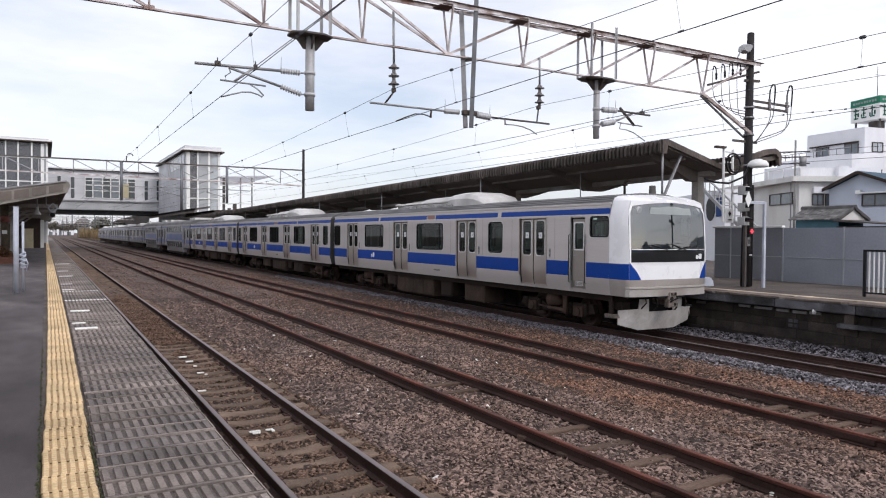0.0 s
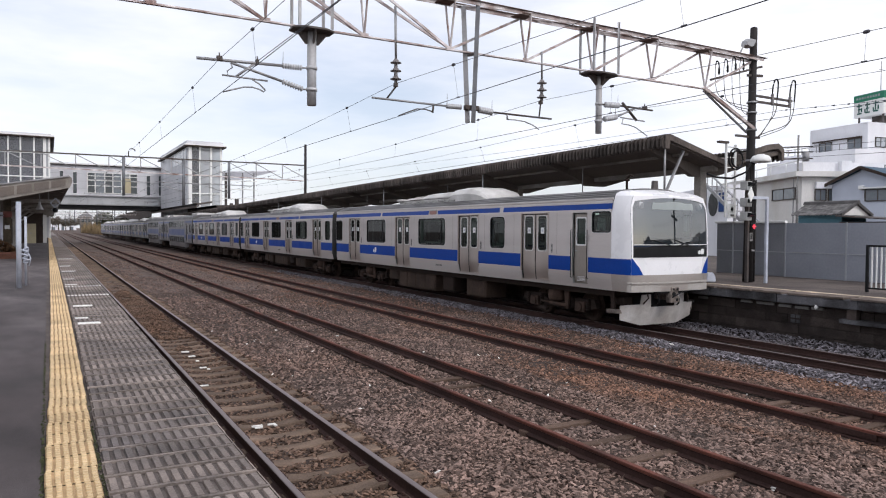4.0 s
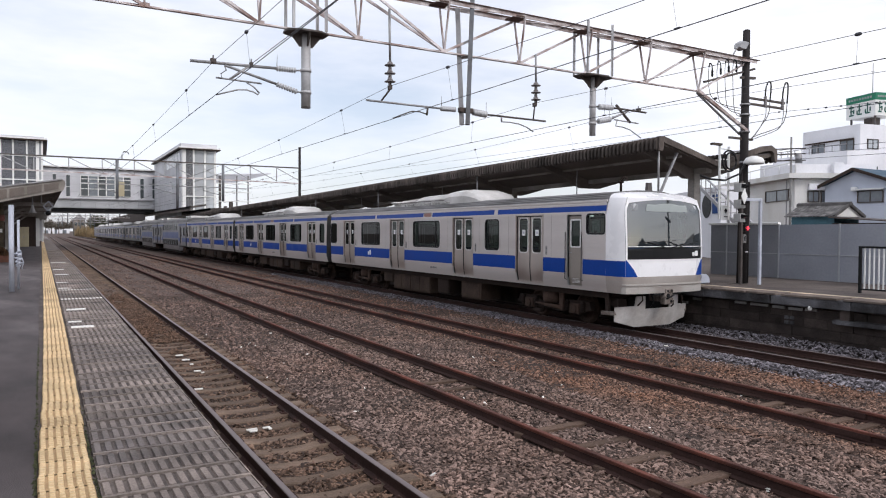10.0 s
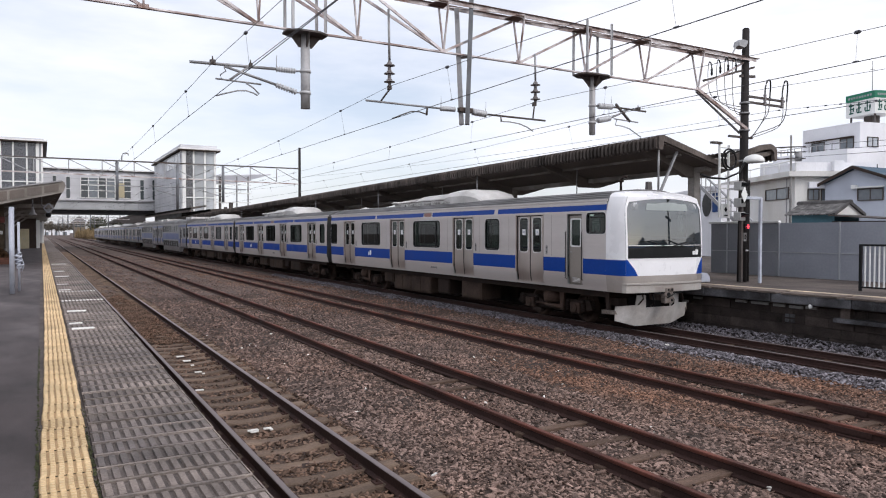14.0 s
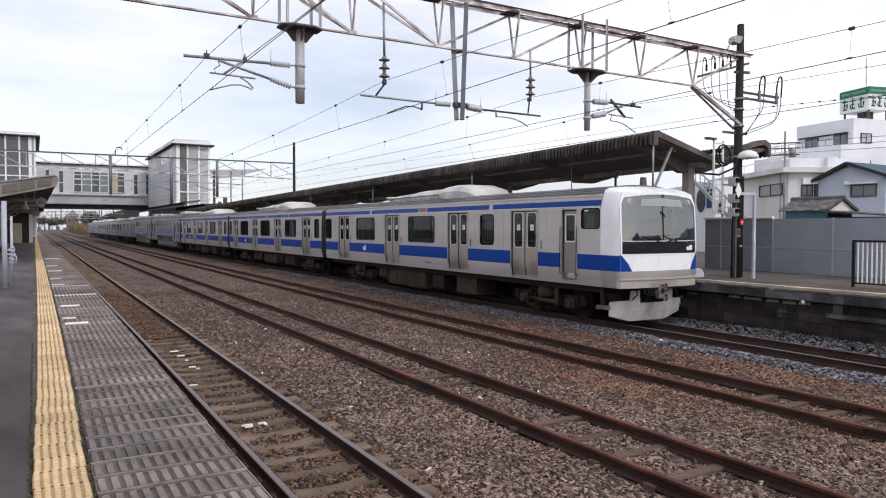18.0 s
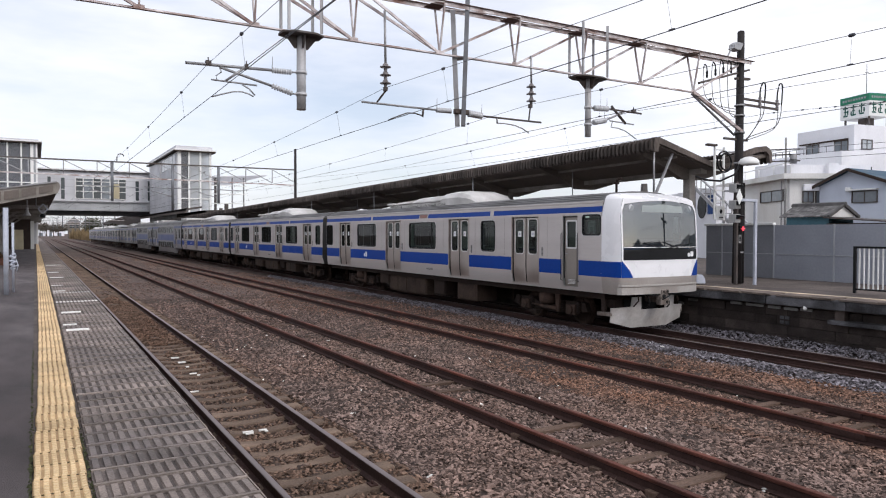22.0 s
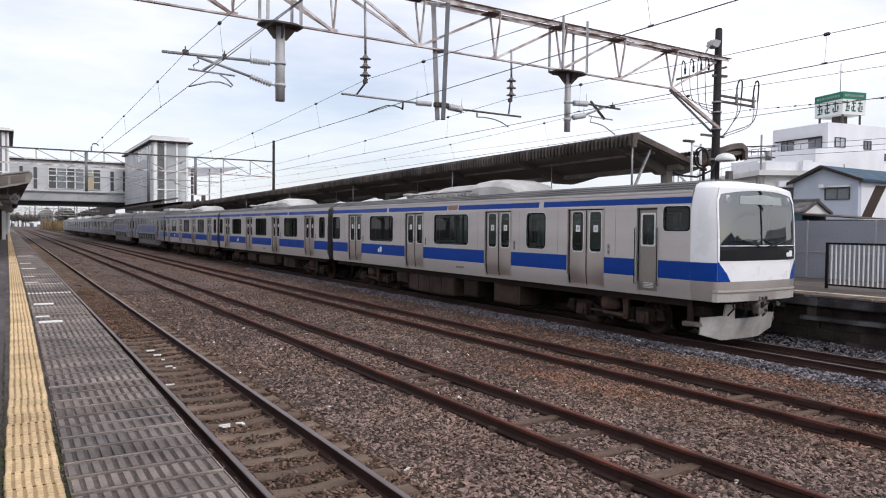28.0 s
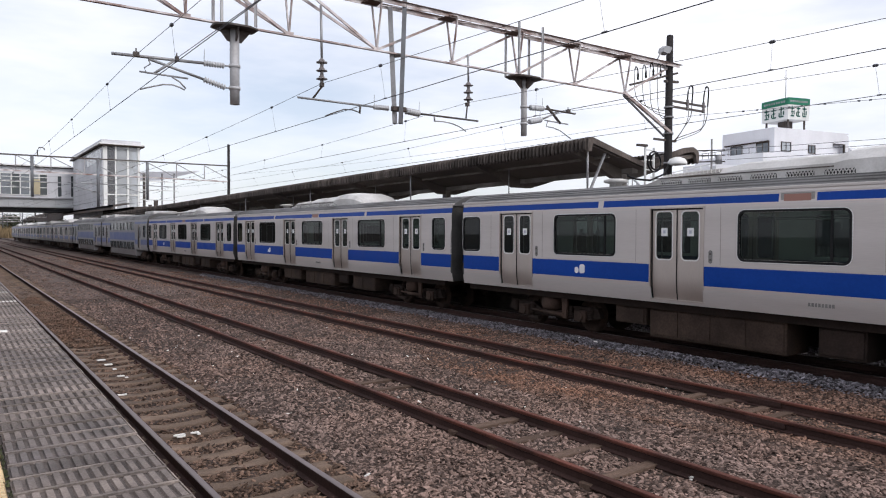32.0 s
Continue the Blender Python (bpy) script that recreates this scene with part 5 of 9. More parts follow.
        tube(bm, (x1 - 0.3, 0.07, z1 - 0.02), (x1 + 0.3, 0.07, z1 + 0.02), 0.009, seg=6)
        part("wiper", bm, M["black"], car)
    bm = B()
    path_tube(bm, [(-1.33, 0.165, 2.22), (-1.02, 0.082, 2.22), (0.0, 0.034, 2.22), (1.02, 0.082, 2.22), (1.33, 0.165, 2.22)], 0.013, 6)
    part("screen_rail", bm, M["pale_rim"], car)
    bm = B()
    for x, w, h in ((0.945, 0.09, 0.1), (1.075, 0.11, 0.14)):
        prism(bm, [(x + p, 1.97 + h / 2 + q) for p, q in rounded(w, h, 0.03, 3)], "y", 0.08 + 0.14 * (x - 0.9), 0.12 + 0.14 * (x - 0.9))
    part("front_mark", bm, M["sticker"], car, "plain white mark on the black panel")
    # bumper lip
    bm = B()
    r = ring_at(1.3)
    def lip(pts, z0, z1, push):
        vs = [[bm.verts.new((x * (1.0 + 0.2 * push), y - push, z)) for x, y in pts] for z in (z0, z1)]
        bk = [[bm.verts.new((x * 0.96, y + 0.05, z)) for x, y in pts] for z in (z0, z1)]
        for k in range(len(pts) - 1):
            bm.faces.new((vs[0][k], vs[0][k + 1], vs[1][k + 1], vs[1][k]))
            bm.faces.new((vs[1][k], vs[1][k + 1], bk[1][k + 1], bk[1][k]))
            bm.faces.new((vs[0][k + 1], vs[0][k], bk[0][k], bk[0][k + 1]))
    lip(r[2:9], 1.235, 1.275, 0.025)
    part("bumper_lip", bm, M["bumper"], car, "pale bumper lip")
    for s in (-1, 1):
        bm = B()
        side = [(abs(x) * s, y) for x, y in r[2:5]] + [(0.5 * s, 0.08)]
        lip(side, 1.03, 1.2, 0.006)
        part("bumper", bm, M["bumper"], car)
    # two black boxes stand in for the shade round the coupler
    bm = B()
    box(bm, -0.5, 0.5, 0.09, 0.3, 0.98, 1.2)
    part("coupler_shade", bm, M["black"], car)
    bm = B()
    box(bm, -0.4, 0.4, 0.66, 1.1, 0.5, 1.03)
    part("coupler_pocket", bm, M["black"], car)
    bm = B()
    box(bm, -0.08, 0.08, 0.15, 0.7, 0.78, 0.98, bevel=0.03)
    lathe(bm, (0.0, 0.06, 0.94), ((-0.02, 0.1), (0.0, 0.15), (0.12, 0.16), (0.2, 0.1)), 16, axis="y")
    box(bm, -0.16, 0.16, 0.03, 0.2, 0.73, 0.9, bevel=0.035)
    box(bm, -0.14, 0.14, 0.02, 0.18, 1.02, 1.13, bevel=0.03)
    coupler = part("coupler", bm, M["coupler"], car, "dusty pale steel coupler head")
    for x, z, rr in ((-0.05, 0.96, 0.05), (0.07, 1.08, 0.03), (-0.07, 1.08, 0.03), (0.06, 0.81, 0.035)):
        bm = B()
        tube(bm, (x, 0.01, z), (x, 0.05, z), rr, seg=12)
        part("coupling_hole", bm, M["black"], coupler)
    bm = B()
    tube(bm, (-0.13, 0.0, 0.88), (0.14, 0.0, 0.98), 0.018, seg=8)
    part("coupling_lever", bm, M["black"], coupler)
    for x in (-0.35, 0.3):
        bm = B()
        path_tube(bm, [(x, 0.3, 0.95), (x * 1.1, 0.2, 0.8), (x * 1.15, 0.22, 0.7), (x * 1.2, 0.3, 0.64)], 0.022)
        part("air_hose", bm, M["black"], car)
    # whistle and aerial on the cab roof
    bm = B()
    path_tube(bm, [(-0.6, 1.2, 3.55), (-0.6, 1.2, 3.92), (-0.62, 1.16, 4.0), (-0.6, 1.08, 4.05), (-0.55, 1.02, 4.02)], 0.035)
    tube(bm, (-0.6, 1.2, 3.9), (-0.6, 1.2, 3.95), 0.075, seg=10)
    part("roof_whistle", bm, M["under"], car, "dark bent whistle pipe on the cab roof")
    bm = B()
    prism(bm, [(0.66, 3.55), (0.88, 3.55), (0.84, 3.98), (0.7, 3.98)], "y", 1.48, 1.58)
    part("roof_aerial", bm, M["dark_steel"], car, "dark grey blade aerial")
    # snow plough with a notch for the coupler
    bm = B()
    half_shape = ([(0.0, 0.42, 0.6), (0.45, 0.42, 0.6), (0.5, 0.58, 0.12), (0.0, 0.58, 0.12)],
                  [(0.45, 0.42, 0.6), (0.78, 0.45, 0.68), (0.66, 0.6, 0.12), (0.5, 0.58, 0.12)],
                  [(0.45, 0.42, 0.6), (0.47, 0.4, 0.93), (0.76, 0.42, 0.93), (0.78, 0.45, 0.68)],
                  [(0.78, 0.45, 0.68), (1.31, 0.63, 0.65), (1.28, 0.68, 0.28), (0.66, 0.6, 0.12)])
    for s in (-1, 1):
        for face in half_shape:
            va = [bm.verts.new((s * x, y, z)) for x, y, z in face]
            vb = [bm.verts.new((s * x * 0.985, y + 0.045, z)) for x, y, z in face]
            bm.faces.new(va), bm.faces.new(vb[::-1])
            for k in range(len(va)):
                bm.faces.new((va[k], va[(k + 1) % len(va)], vb[(k + 1) % len(va)], vb[k]))
    bmesh.ops.remove_doubles(bm, verts=bm.verts, dist=0.001)
    plough = part("snow_plough", bm, M["plough"], car, "white snow plough with a coupler notch")
    for s in (-1, 1):
        bm = B()
        bar(bm, (s * 1.29, 0.64, 0.5), (s * 1.29, 1.12, 0.48), 0.07, 0.1)
        part("plough_arm", bm, M["coupler"], plough, "dusty steel arm")
    for s in (-1, 1):
        bm = B()
        box(bm, *sorted((s * 0.8, s * 1.12)), 0.72, 1.0, 0.64, 0.86, bevel=0.03)
        part("plough_step", bm, M["under"], car)
        bm = B()
        box(bm, *sorted((s * 1.2, s * 1.28)), 0.9, 1.02, 0.5, 1.0)
        part("plough_post", bm, M["under"], car)
        bm = B()
        path_tube(bm, [(s * 0.7, 0.3, 0.98), (s * 0.72, 0.25, 0.85), (s * 0.8, 0.35, 0.7)], 0.02)
        part("brake_hose", bm, M["under"], car)
    # cab side door and window
    for s in (-1, 1):
        bm = B()
        for a, b, c, d in ((1.75, 1.86, 1.13, 3.06), (2.24, 2.35, 1.13, 3.06), (1.86, 2.24, 1.13, 2.2), (1.86, 2.24, 2.9, 3.06)):
            box(bm, *sorted((side_x(2, s, -0.1), side_x(2, s, -0.06))), a, b, c + (0.2 if c < 1.2 else 0), d)
        prism(bm, [(side_x(1.13, s, -0.09), 1.13), (side_x(1.13, s, -0.06), 1.13), (side_x(1.33, s, -0.06), 1.34), (side_x(1.33, s, -0.1), 1.34)], "y", 1.75, 2.35)
        door = part("cab_door", bm, M["cab_door_steel"], car, "inset steel cab door with a tall pane")
        bm = B()
        ring(bm, rounded(0.44, 0.78, 0.05), rounded(0.36, 0.7, 0.03), s, 2.05, 2.55, -0.045, -0.08)
        part("pane_frame", bm, M["pale_rim"], door)
        bm = B()
        for k in range(4):
            box(bm, *sorted((side_x(1.26, s, -0.07), side_x(1.26, s, -0.04))), 1.9, 2.2, 1.2 + k * 0.035, 1.215 + k * 0.035)
        part("louvre", bm, M["pale_rim"], door)
        bm = B()
        for yy in (1.75, 2.325):
            box(bm, *sorted((side_x(2, s, -0.058), side_x(2, s, -0.05))), yy, yy + 0.025, 1.34, 3.04)
        box(bm, *sorted((side_x(2, s, -0.058), side_x(2, s, -0.05))), 1.775, 2.325, 3.015, 3.04)
        part("door_seal", bm, M["black"], door)
        bm = B()
        pane(bm, rounded(0.37, 0.71, 0.03), s, 2.05, 2.55, -0.075)
        part("pane", bm, GLASS, door).visible_shadow = False
        bm = B()
        tube(bm, (side_x(2, s, -0.04), 2.28, 2.02), (side_x(2, s, -0.04), 2.2, 2.02), 0.012, seg=6)
        part("handle", bm, M["porcelain"], door)
        for yy in (1.72, 2.39):
            bm = B()
            path_tube(bm, [(side_x(2, s, -0.01), yy, 2.6), (side_x(2, s, 0.03), yy, 2.57), (side_x(1.5, s, 0.03), yy, 1.3), (side_x(1.3, s, -0.02), yy, 1.27)], 0.012)
            part("grab_rail", bm, M["black"], door)
        window_on(car, s, 1.2, 2.8, 0.74, 0.56, 0.07)


def green_car(label):
    """Double-deck car: low-sided middle with two window rows, single-deck ends with a door and a blue band paled by
    painted sky sheen.
    """
    car = thing("double_deck_car", label, "train car", "cars of the train")
    a, b = 4.55, 15.25
    upper = [(a + 0.35 + k * 1.5, a + 1.65 + k * 1.5, 2.62, 3.28) for k in range(7)]
    lower = [(a + 0.35 + k * 1.5, a + 1.65 + k * 1.5, 1.02, 1.62) for k in range(7)]
    ends = [(y, y + 0.8, 2.05, 2.95) for y in (0.75, 18.35)]
    doors = [(y, y + 0.85, 1.12, 3.02) for y in (2.6, 16.5)]
    for s in (-1, 1):
        for y0, y1, low, opens, bands in ((a, b, 0.5, upper + lower, [(1.78, 2.42, 1, [])]),
                                          (0.25, a, Z0, ends[:1] + doors[:1], [(*LOW_BAND, 1, [(2.5, 3.55)]), (*TOP_BAND, 1, [])]),
                                          (b, 19.68, Z0, ends[1:] + doors[1:], [(*LOW_BAND, 1, [(16.4, 17.45)]), (*TOP_BAND, 1, [])])):
            bm = B()
            side_sheet(bm, s, y0, y1, opens, [(2.5, 3.55), (16.4, 17.45)], (low, 3.46, *SEAMS) if low > 1 else (low, 0.8, 3.46, *SEAMS), bands)
            part("side_wall", bm, [M["shaded_steel"], M["sheen_blue"]], car)
            for o in opens:
                bm = B()
                box(bm, *sorted((side_x(2.0, s, -0.07), side_x(2.0, s, -0.05))), o[0], o[1], o[2], o[3])
                if o in doors:
                    part("door_leaf", bm, M["door_steel"], car)
                    bm = B()
                    box(bm, *sorted((side_x(2.0, s, -0.05), side_x(2.0, s, -0.04))), o[0] + 0.2, o[1] - 0.2, 1.95, 2.85)
                    part("door_pane", bm, M["dark_pane"], car)
                else:
                    part("window", bm, M["dark_pane"], car)
    for y in (a, b):
        bm = B()
        box(bm, -HALF + 0.06, HALF - 0.06, y - 0.02, y + 0.02, 0.5, Z0 + 0.1)
        part("step_wall", bm, M["shaded_steel"], car)
    bm = B()
    prism(bm, [(-1.41, 3.42), (-1.25, 3.72), (-0.7, 3.92), (0.7, 3.92), (1.25, 3.72), (1.41, 3.42)], "y", 0.25, 19.68)
    part("roof", bm, M["roof"], car)
    for y in (0.6, 16.0):
        bm = B()
        box(bm, -0.9, 0.9, y, y + 3.0, 3.85, 4.12, bevel=0.08)
        part("roof_unit", bm, M["unit"], car)
    end_wall(car, 19.68, -1), end_wall(car, 0.25, 1), gangway(car, 19.7)
    bogie(car, 3.15), bogie(car, 16.75)
    bm = B()
    box(bm, -1.25, 1.25, a, b, 0.32, 0.52)
    part("underframe", bm, M["under"], car)
    return car


FRONT_Y = 12.7
lead = standard_car("leading_train_car", "stainless commuter train car with blue bands and white cab end", True, True)
cab_end(lead)
second = standard_car("train_car", "stainless steel commuter train car with blue bands and four door pairs", False, True)
green = green_car("stainless double-deck train car with two rows of dark windows")
tail = standard_car("train_car", "stainless steel commuter train car with blue bands paled by sky sheen", False, False, M["sheen_blue"])
CARS = [(lead, FRONT_Y), (second, FRONT_Y + 20.8)]
for k in range(2, 10):
    y = FRONT_Y + 20.8 + 20.0 * (k - 1)
    if k == 3:
        CARS.append((green, y))
    elif k == 5:
        CARS.append((tail, y))
    else:
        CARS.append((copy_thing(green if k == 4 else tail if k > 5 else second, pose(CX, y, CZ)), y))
WHEELS = []
for k, (car, y) in enumerate(CARS):
    car.matrix_basis = pose(CX, y, CZ)
    for a in AXLES if k < 4 else ():
        a += 0.45 if k == 0 else 0.0
        w = part("wheelset", WHEELSET, None, car, at=pose(0, a, WHEEL_R))
        WHEELS.append((w, a))

# ---- overhead line portal: one bottom chord, two top chords ----
TY, ZB, ZTOP = 13.6, 6.47, 7.52
portal = thing("overhead_line_portal", "pale rust-streaked steel lattice portal over the tracks with insulators", "gantry")
bm = B()
tube(bm, (18.02, TY, IZ), (18.09, TY, 8.43), 0.145, 0.1, seg=16)
lathe(bm, (18.09, TY, 8.43), ((0, 0.1), (0.03, 0.09), (0.05, 0.05)), 16)
for z in (1.9, 4.55, 5.45, 5.95, 6.25):
    tube(bm, (18.065, TY, z), (18.065, TY, z + 0.05), 0.15, seg=16, mi=1)
part("pole", bm, [M["pole"], M["galv"]], portal, "dark tarred round pole with clamp bands")
for dx, dy in ((-0.17, -0.06), (0.17, -0.05)):
    bm = B()
    tube(bm, (18.04 + dx, TY + dy, IZ), (18.06 + dx, TY + dy, 4.3 if dx < 0 else 4.0), 0.04, seg=8)
    part("cable_duct", bm, M["pole"], portal)
bm = B()
box(bm, 17.8, 17.92, TY - 0.22, TY - 0.17, 2.2, 2.45)
box(bm, 17.83, 17.85, TY - 0.225, TY - 0.22, 2.26, 2.4, 1)
box(bm, 17.87, 17.89, TY - 0.225, TY - 0.22, 2.26, 2.4, 1)
part("pole_plate", bm, [M["concrete"], M["black"]], portal, "weathered notice plate")
bm = B()
box(bm, -2.9, -2.6, TY - 0.15, TY + 0.15, PZ, 8.2, bevel=0.02)
part("far_leg", bm, M["dark_steel"], portal)
NODES = [16.05 - 2.06 * k for k in range(10)]
bm = B()
bar(bm, (-2.75, TY, ZB - 0.02), (16.12, TY, ZB - 0.02), 0.075, 0.012)
bar(bm, (-2.75, TY + 0.03, ZB), (16.12, TY + 0.03, ZB), 0.012, 0.05)
part("bottom_chord", bm, M["truss"], portal, "pale rust-streaked angle iron")
for dy in (-0.22, 0.22):
    bm = B()
    bar(bm, (-2.75, TY + dy, ZTOP), (18.35, TY + dy * 0.75, ZTOP + 0.01), 0.014, 0.085)
    part("top_chord", bm, M["truss"], portal, "rust-streaked angle iron chord")
    bm = B()
    bar(bm, (-2.75, TY + dy, ZTOP + 0.05), (18.45, TY + dy * 0.75, ZTOP + 0.06), 0.09, 0.014)
    part("top_flange", bm, M["rust_iron"], portal)
    for k, x in enumerate(NODES):
        bm = B()
        bar(bm, (x, TY, ZB), (x, TY + dy, ZTOP), 0.028, 0.045)
        part("upright", bm, M["truss"], portal)
        right = x > 7.0
        if x < 8.5 or (dy > 0 and x < 15):
            for step in ((1, -1) if 7 < x < 8.5 else (1,) if right else (-1,)):
                if step == 1 and dy < 0:
                    continue
                bm = B()
                bar(bm, (x + 0.05 * step, TY, ZB + 0.03), (x + step * 2.0, TY + dy, ZTOP - 0.03), 0.03, 0.055)
                part("diagonal", bm, M["truss"], portal)
for k, x in enumerate(NODES):
    bm = B()
    prism(bm, [(x - 0.24, TY - 0.22), (x + 0.02, TY - 0.22), (x + 0.12, TY + 0.22), (x - 0.3, TY + 0.22)], "z", ZTOP - 0.02, ZTOP + 0.0)
    part("gusset", bm, M["rust_iron"], portal)
    bm = B()
    box(bm, x - 0.09, x + 0.09, TY - 0.022, TY - 0.014, ZB - 0.01, ZB + 0.06)
    part("node_plate", bm, M["truss"], portal)
    bm = B()
    bar(bm, (x, TY - 0.22, ZTOP + 0.02), (x - 2.0, TY + 0.22, ZTOP + 0.02), 0.03, 0.02)
    part("cross_lacing", bm, M["truss"], portal)
bm = B()
bar(bm, (16.08, TY, ZB + 0.02), (18.02, TY, ZTOP - 0.05), 0.04, 0.05)
part("end_brace", bm, M["truss"], portal)
bm = B()
bar(bm, (16.02, TY - 0.02, ZB), (18.06, TY - 0.08, 5.5), 0.075, 0.085)
part("knee_brace", bm, M["truss"], portal)
bm = B()
bar(bm, (16.05, TY + 0.06, ZB - 0.04), (17.98, TY + 0.1, 5.4), 0.045, 0.045)
part("knee_brace", bm, M["galv"], portal)


def insulator(parent, a, b, n, r, mat, core=0.02, flat=False):
    """A row of sheds on a rod from a to b, one lathed body; flat sheds are wide discs with a hub."""
    a, b = Vector(a), Vector(b)
    bm = B()
    d = (b - a)
    ln = d.length
    outline = [(0, core)]
    for k in range(n):
        c, w = ln * (k + 0.5) / n, ln / n
        if flat:
            outline += [(c - w * 0.34, core * 1.4), (c - w * 0.3, r * 0.5), (c - w * 0.06, r * 0.55), (c - w * 0.02, r), (c + w * 0.07, r), (c + w * 0.09, r * 0.3), (c + w * 0.3, core * 1.2)]
        else:
            outline += [(c - w * 0.45, core * 1.5), (c - w * 0.1, r), (c + w * 0.12, r), (c + w * 0.4, core * 1.7)]
    outline.append((ln, core))
    lathe(bm, (0, 0, 0), outline, 14)
    bmesh.ops.transform(bm, matrix=Matrix.Translation(a) @ d.to_track_quat("Z", "Y").to_matrix().to_4x4(), verts=bm.verts)
    return part("insulator", bm, mat, parent)


def drop_post(x, zb, r, half):
    bm = B()
    tube(bm, (x, TY, ZB - 0.06), (x, TY, zb), r, seg=16)
    for z in (5.67, 5.24):
        tube(bm, (x, TY, z - 0.03), (x, TY, z + 0.03), r + 0.018, seg=14)
    part("drop_post", bm, M["post_steel"], portal, "galvanised hanging tube")
    bm = B()
    prism(bm, [(x - half, TY - 0.16), (x - half * 0.5, TY - 0.3), (x + half * 0.5, TY - 0.3), (x + half, TY - 0.16), (x + half, TY + 0.16), (x + half * 0.5, TY + 0.3), (x - half * 0.5, TY + 0.3), (x - half, TY + 0.16)], "z", ZB - 0.08, ZB - 0.045)
    for s in (-1, 1):
        prism(bm, [(x + s * half * 0.8, ZB - 0.08), (x + s * r * 0.9, ZB - 0.08), (x + s * r * 0.9, ZB - 0.33), (x + s * r * 1.5, ZB - 0.33)], "y", TY - 0.012, TY + 0.012)
        prism(bm, [(TY + s * 0.27, ZB - 0.08), (TY + s * r * 0.9, ZB - 0.08), (TY + s * r * 0.9, ZB - 0.33), (TY + s * r * 1.4, ZB - 0.33)], "x", x - 0.012, x + 0.012)
    part("base_plate", bm, M["dark_steel"], portal, "dark gusseted base plate")
    for s in (-1, 1):
        for dy in (-0.26, 0.26):
            bm = B()
            bar(bm, (x + s * half * 0.78, TY + dy, ZB - 0.045), (x + s * half * 0.78, TY + dy, ZTOP + 0.2), 0.055, 0.012)
            bar(bm, (x + s * (half * 0.78 + 0.022), TY + dy, ZB - 0.045), (x + s * (half * 0.78 + 0.022), TY + dy, ZTOP + 0.2), 0.012, 0.055)
            part("hanger", bm, M["post_steel"], portal)


drop_post(4.62, 4.93, 0.092, 0.42)
drop_post(12.16, 4.93, 0.078, 0.5)
bm = B()
bar(bm, (8.22, TY + 0.12, ZTOP), (8.31, TY + 0.05, 4.9), 0.1, 0.1)
part("hanging_leg", bm, M["galv"], portal)
bm = B()
bar(bm, (8.48, TY - 0.1, ZTOP + 0.22), (8.4, TY - 0.05, 4.9), 0.19, 0.1)
part("hanging_leg", bm, M["leg_steel"], portal, "grey steel channel")
bm = B()
bar(bm, (8.22, TY + 0.12, 6.4), (8.44, TY - 0.12, 6.42), 0.05, 0.05)
part("leg_clamp", bm, M["dark_steel"], portal)
bm = B()
box(bm, 8.2, 8.56, TY - 0.06, TY + 0.06, 5.17, 5.28, bevel=0.02)
part("leg_clamp", bm, M["dark_steel"], portal)


def rod(name, mat, *runs):
    """One piece of bent rods in the portal's plane: each run is (radius, (x, z), (x, z), ...)."""
    bm = B()
    for r, *pts in runs:
        path_tube(bm, [(x, TY, z) for x, z in pts], r, 8)
    return part(name, bm, mat, portal)


def ring_clamp(x, z, w=0.05):
    bm = B()
    box(bm, x - w, x + w, TY - 0.05, TY + 0.05, z - 0.045, z + 0.045, bevel=0.008)
    tube(bm, (x, TY, z + 0.03), (x, TY, z + 0.11), 0.012, seg=6)
    part("wire_clamp", bm, M["dark_steel"], portal)


# near track's cantilever
insulator(portal, (4.42, TY, 5.655), (4.02, TY, 5.65), 8, 0.058, M["porcelain"])
insulator(portal, (4.44, TY, 5.235), (4.02, TY, 5.345), 8, 0.058, M["porcelain"])
rod("cantilever", M["galv"], (0.03, (4.02, 5.65), (2.41, 5.6)))
rod("insulator_stub", M["galv"], (0.018, (4.55, 5.67), (4.42, 5.655)))
rod("cantilever", M["galv"], (0.026, (4.02, 5.345), (3.03, 5.59)))
rod("insulator_stub", M["galv"], (0.018, (4.55, 5.24), (4.44, 5.235)))
rod("cantilever_strut", M["galv"], (0.024, (3.53, 5.66), (3.13, 5.34)))
rod("drop_bracket", M["galv"], (0.018, (2.87, 5.34), (3.73, 5.32)), (0.013, (3.03, 5.58), (3.06, 5.5), (2.96, 5.42), (2.98, 5.34)))
rod("steady_arm", M["galv"], (0.015, (2.88, 5.02), (3.08, 5.09), (3.28, 5.155), (3.44, 5.17), (3.58, 5.14), (3.66, 5.1), (3.69, 5.13), (3.58, 5.24), (3.44, 5.31)))
ring_clamp(2.82, 5.64), ring_clamp(3.53, 5.66, 0.03)
# train track's cantilever
insulator(portal, (12.36, TY, 5.68), (12.84, TY, 5.7), 6, 0.075, M["porcelain"], 0.04)
insulator(portal, (12.34, TY, 5.31), (12.76, TY, 5.4), 6, 0.075, M["porcelain"], 0.04)
rod("cantilever", M["dark_steel"], (0.026, (12.84, 5.7), (14.03, 5.68)))
rod("insulator_stub", M["dark_steel"], (0.018, (12.22, 5.67), (12.36, 5.68)))
rod("cantilever", M["galv"], (0.024, (12.76, 5.4), (13.4, 5.67)))
rod("insulator_stub", M["galv"], (0.018, (12.22, 5.28), (12.34, 5.31)))
rod("cantilever_strut", M["dark_steel"], (0.035, (12.96, 5.78), (13.46, 5.37)))
rod("drop_bracket", M["galv"], (0.018, (12.9, 5.4), (13.75, 5.37)))
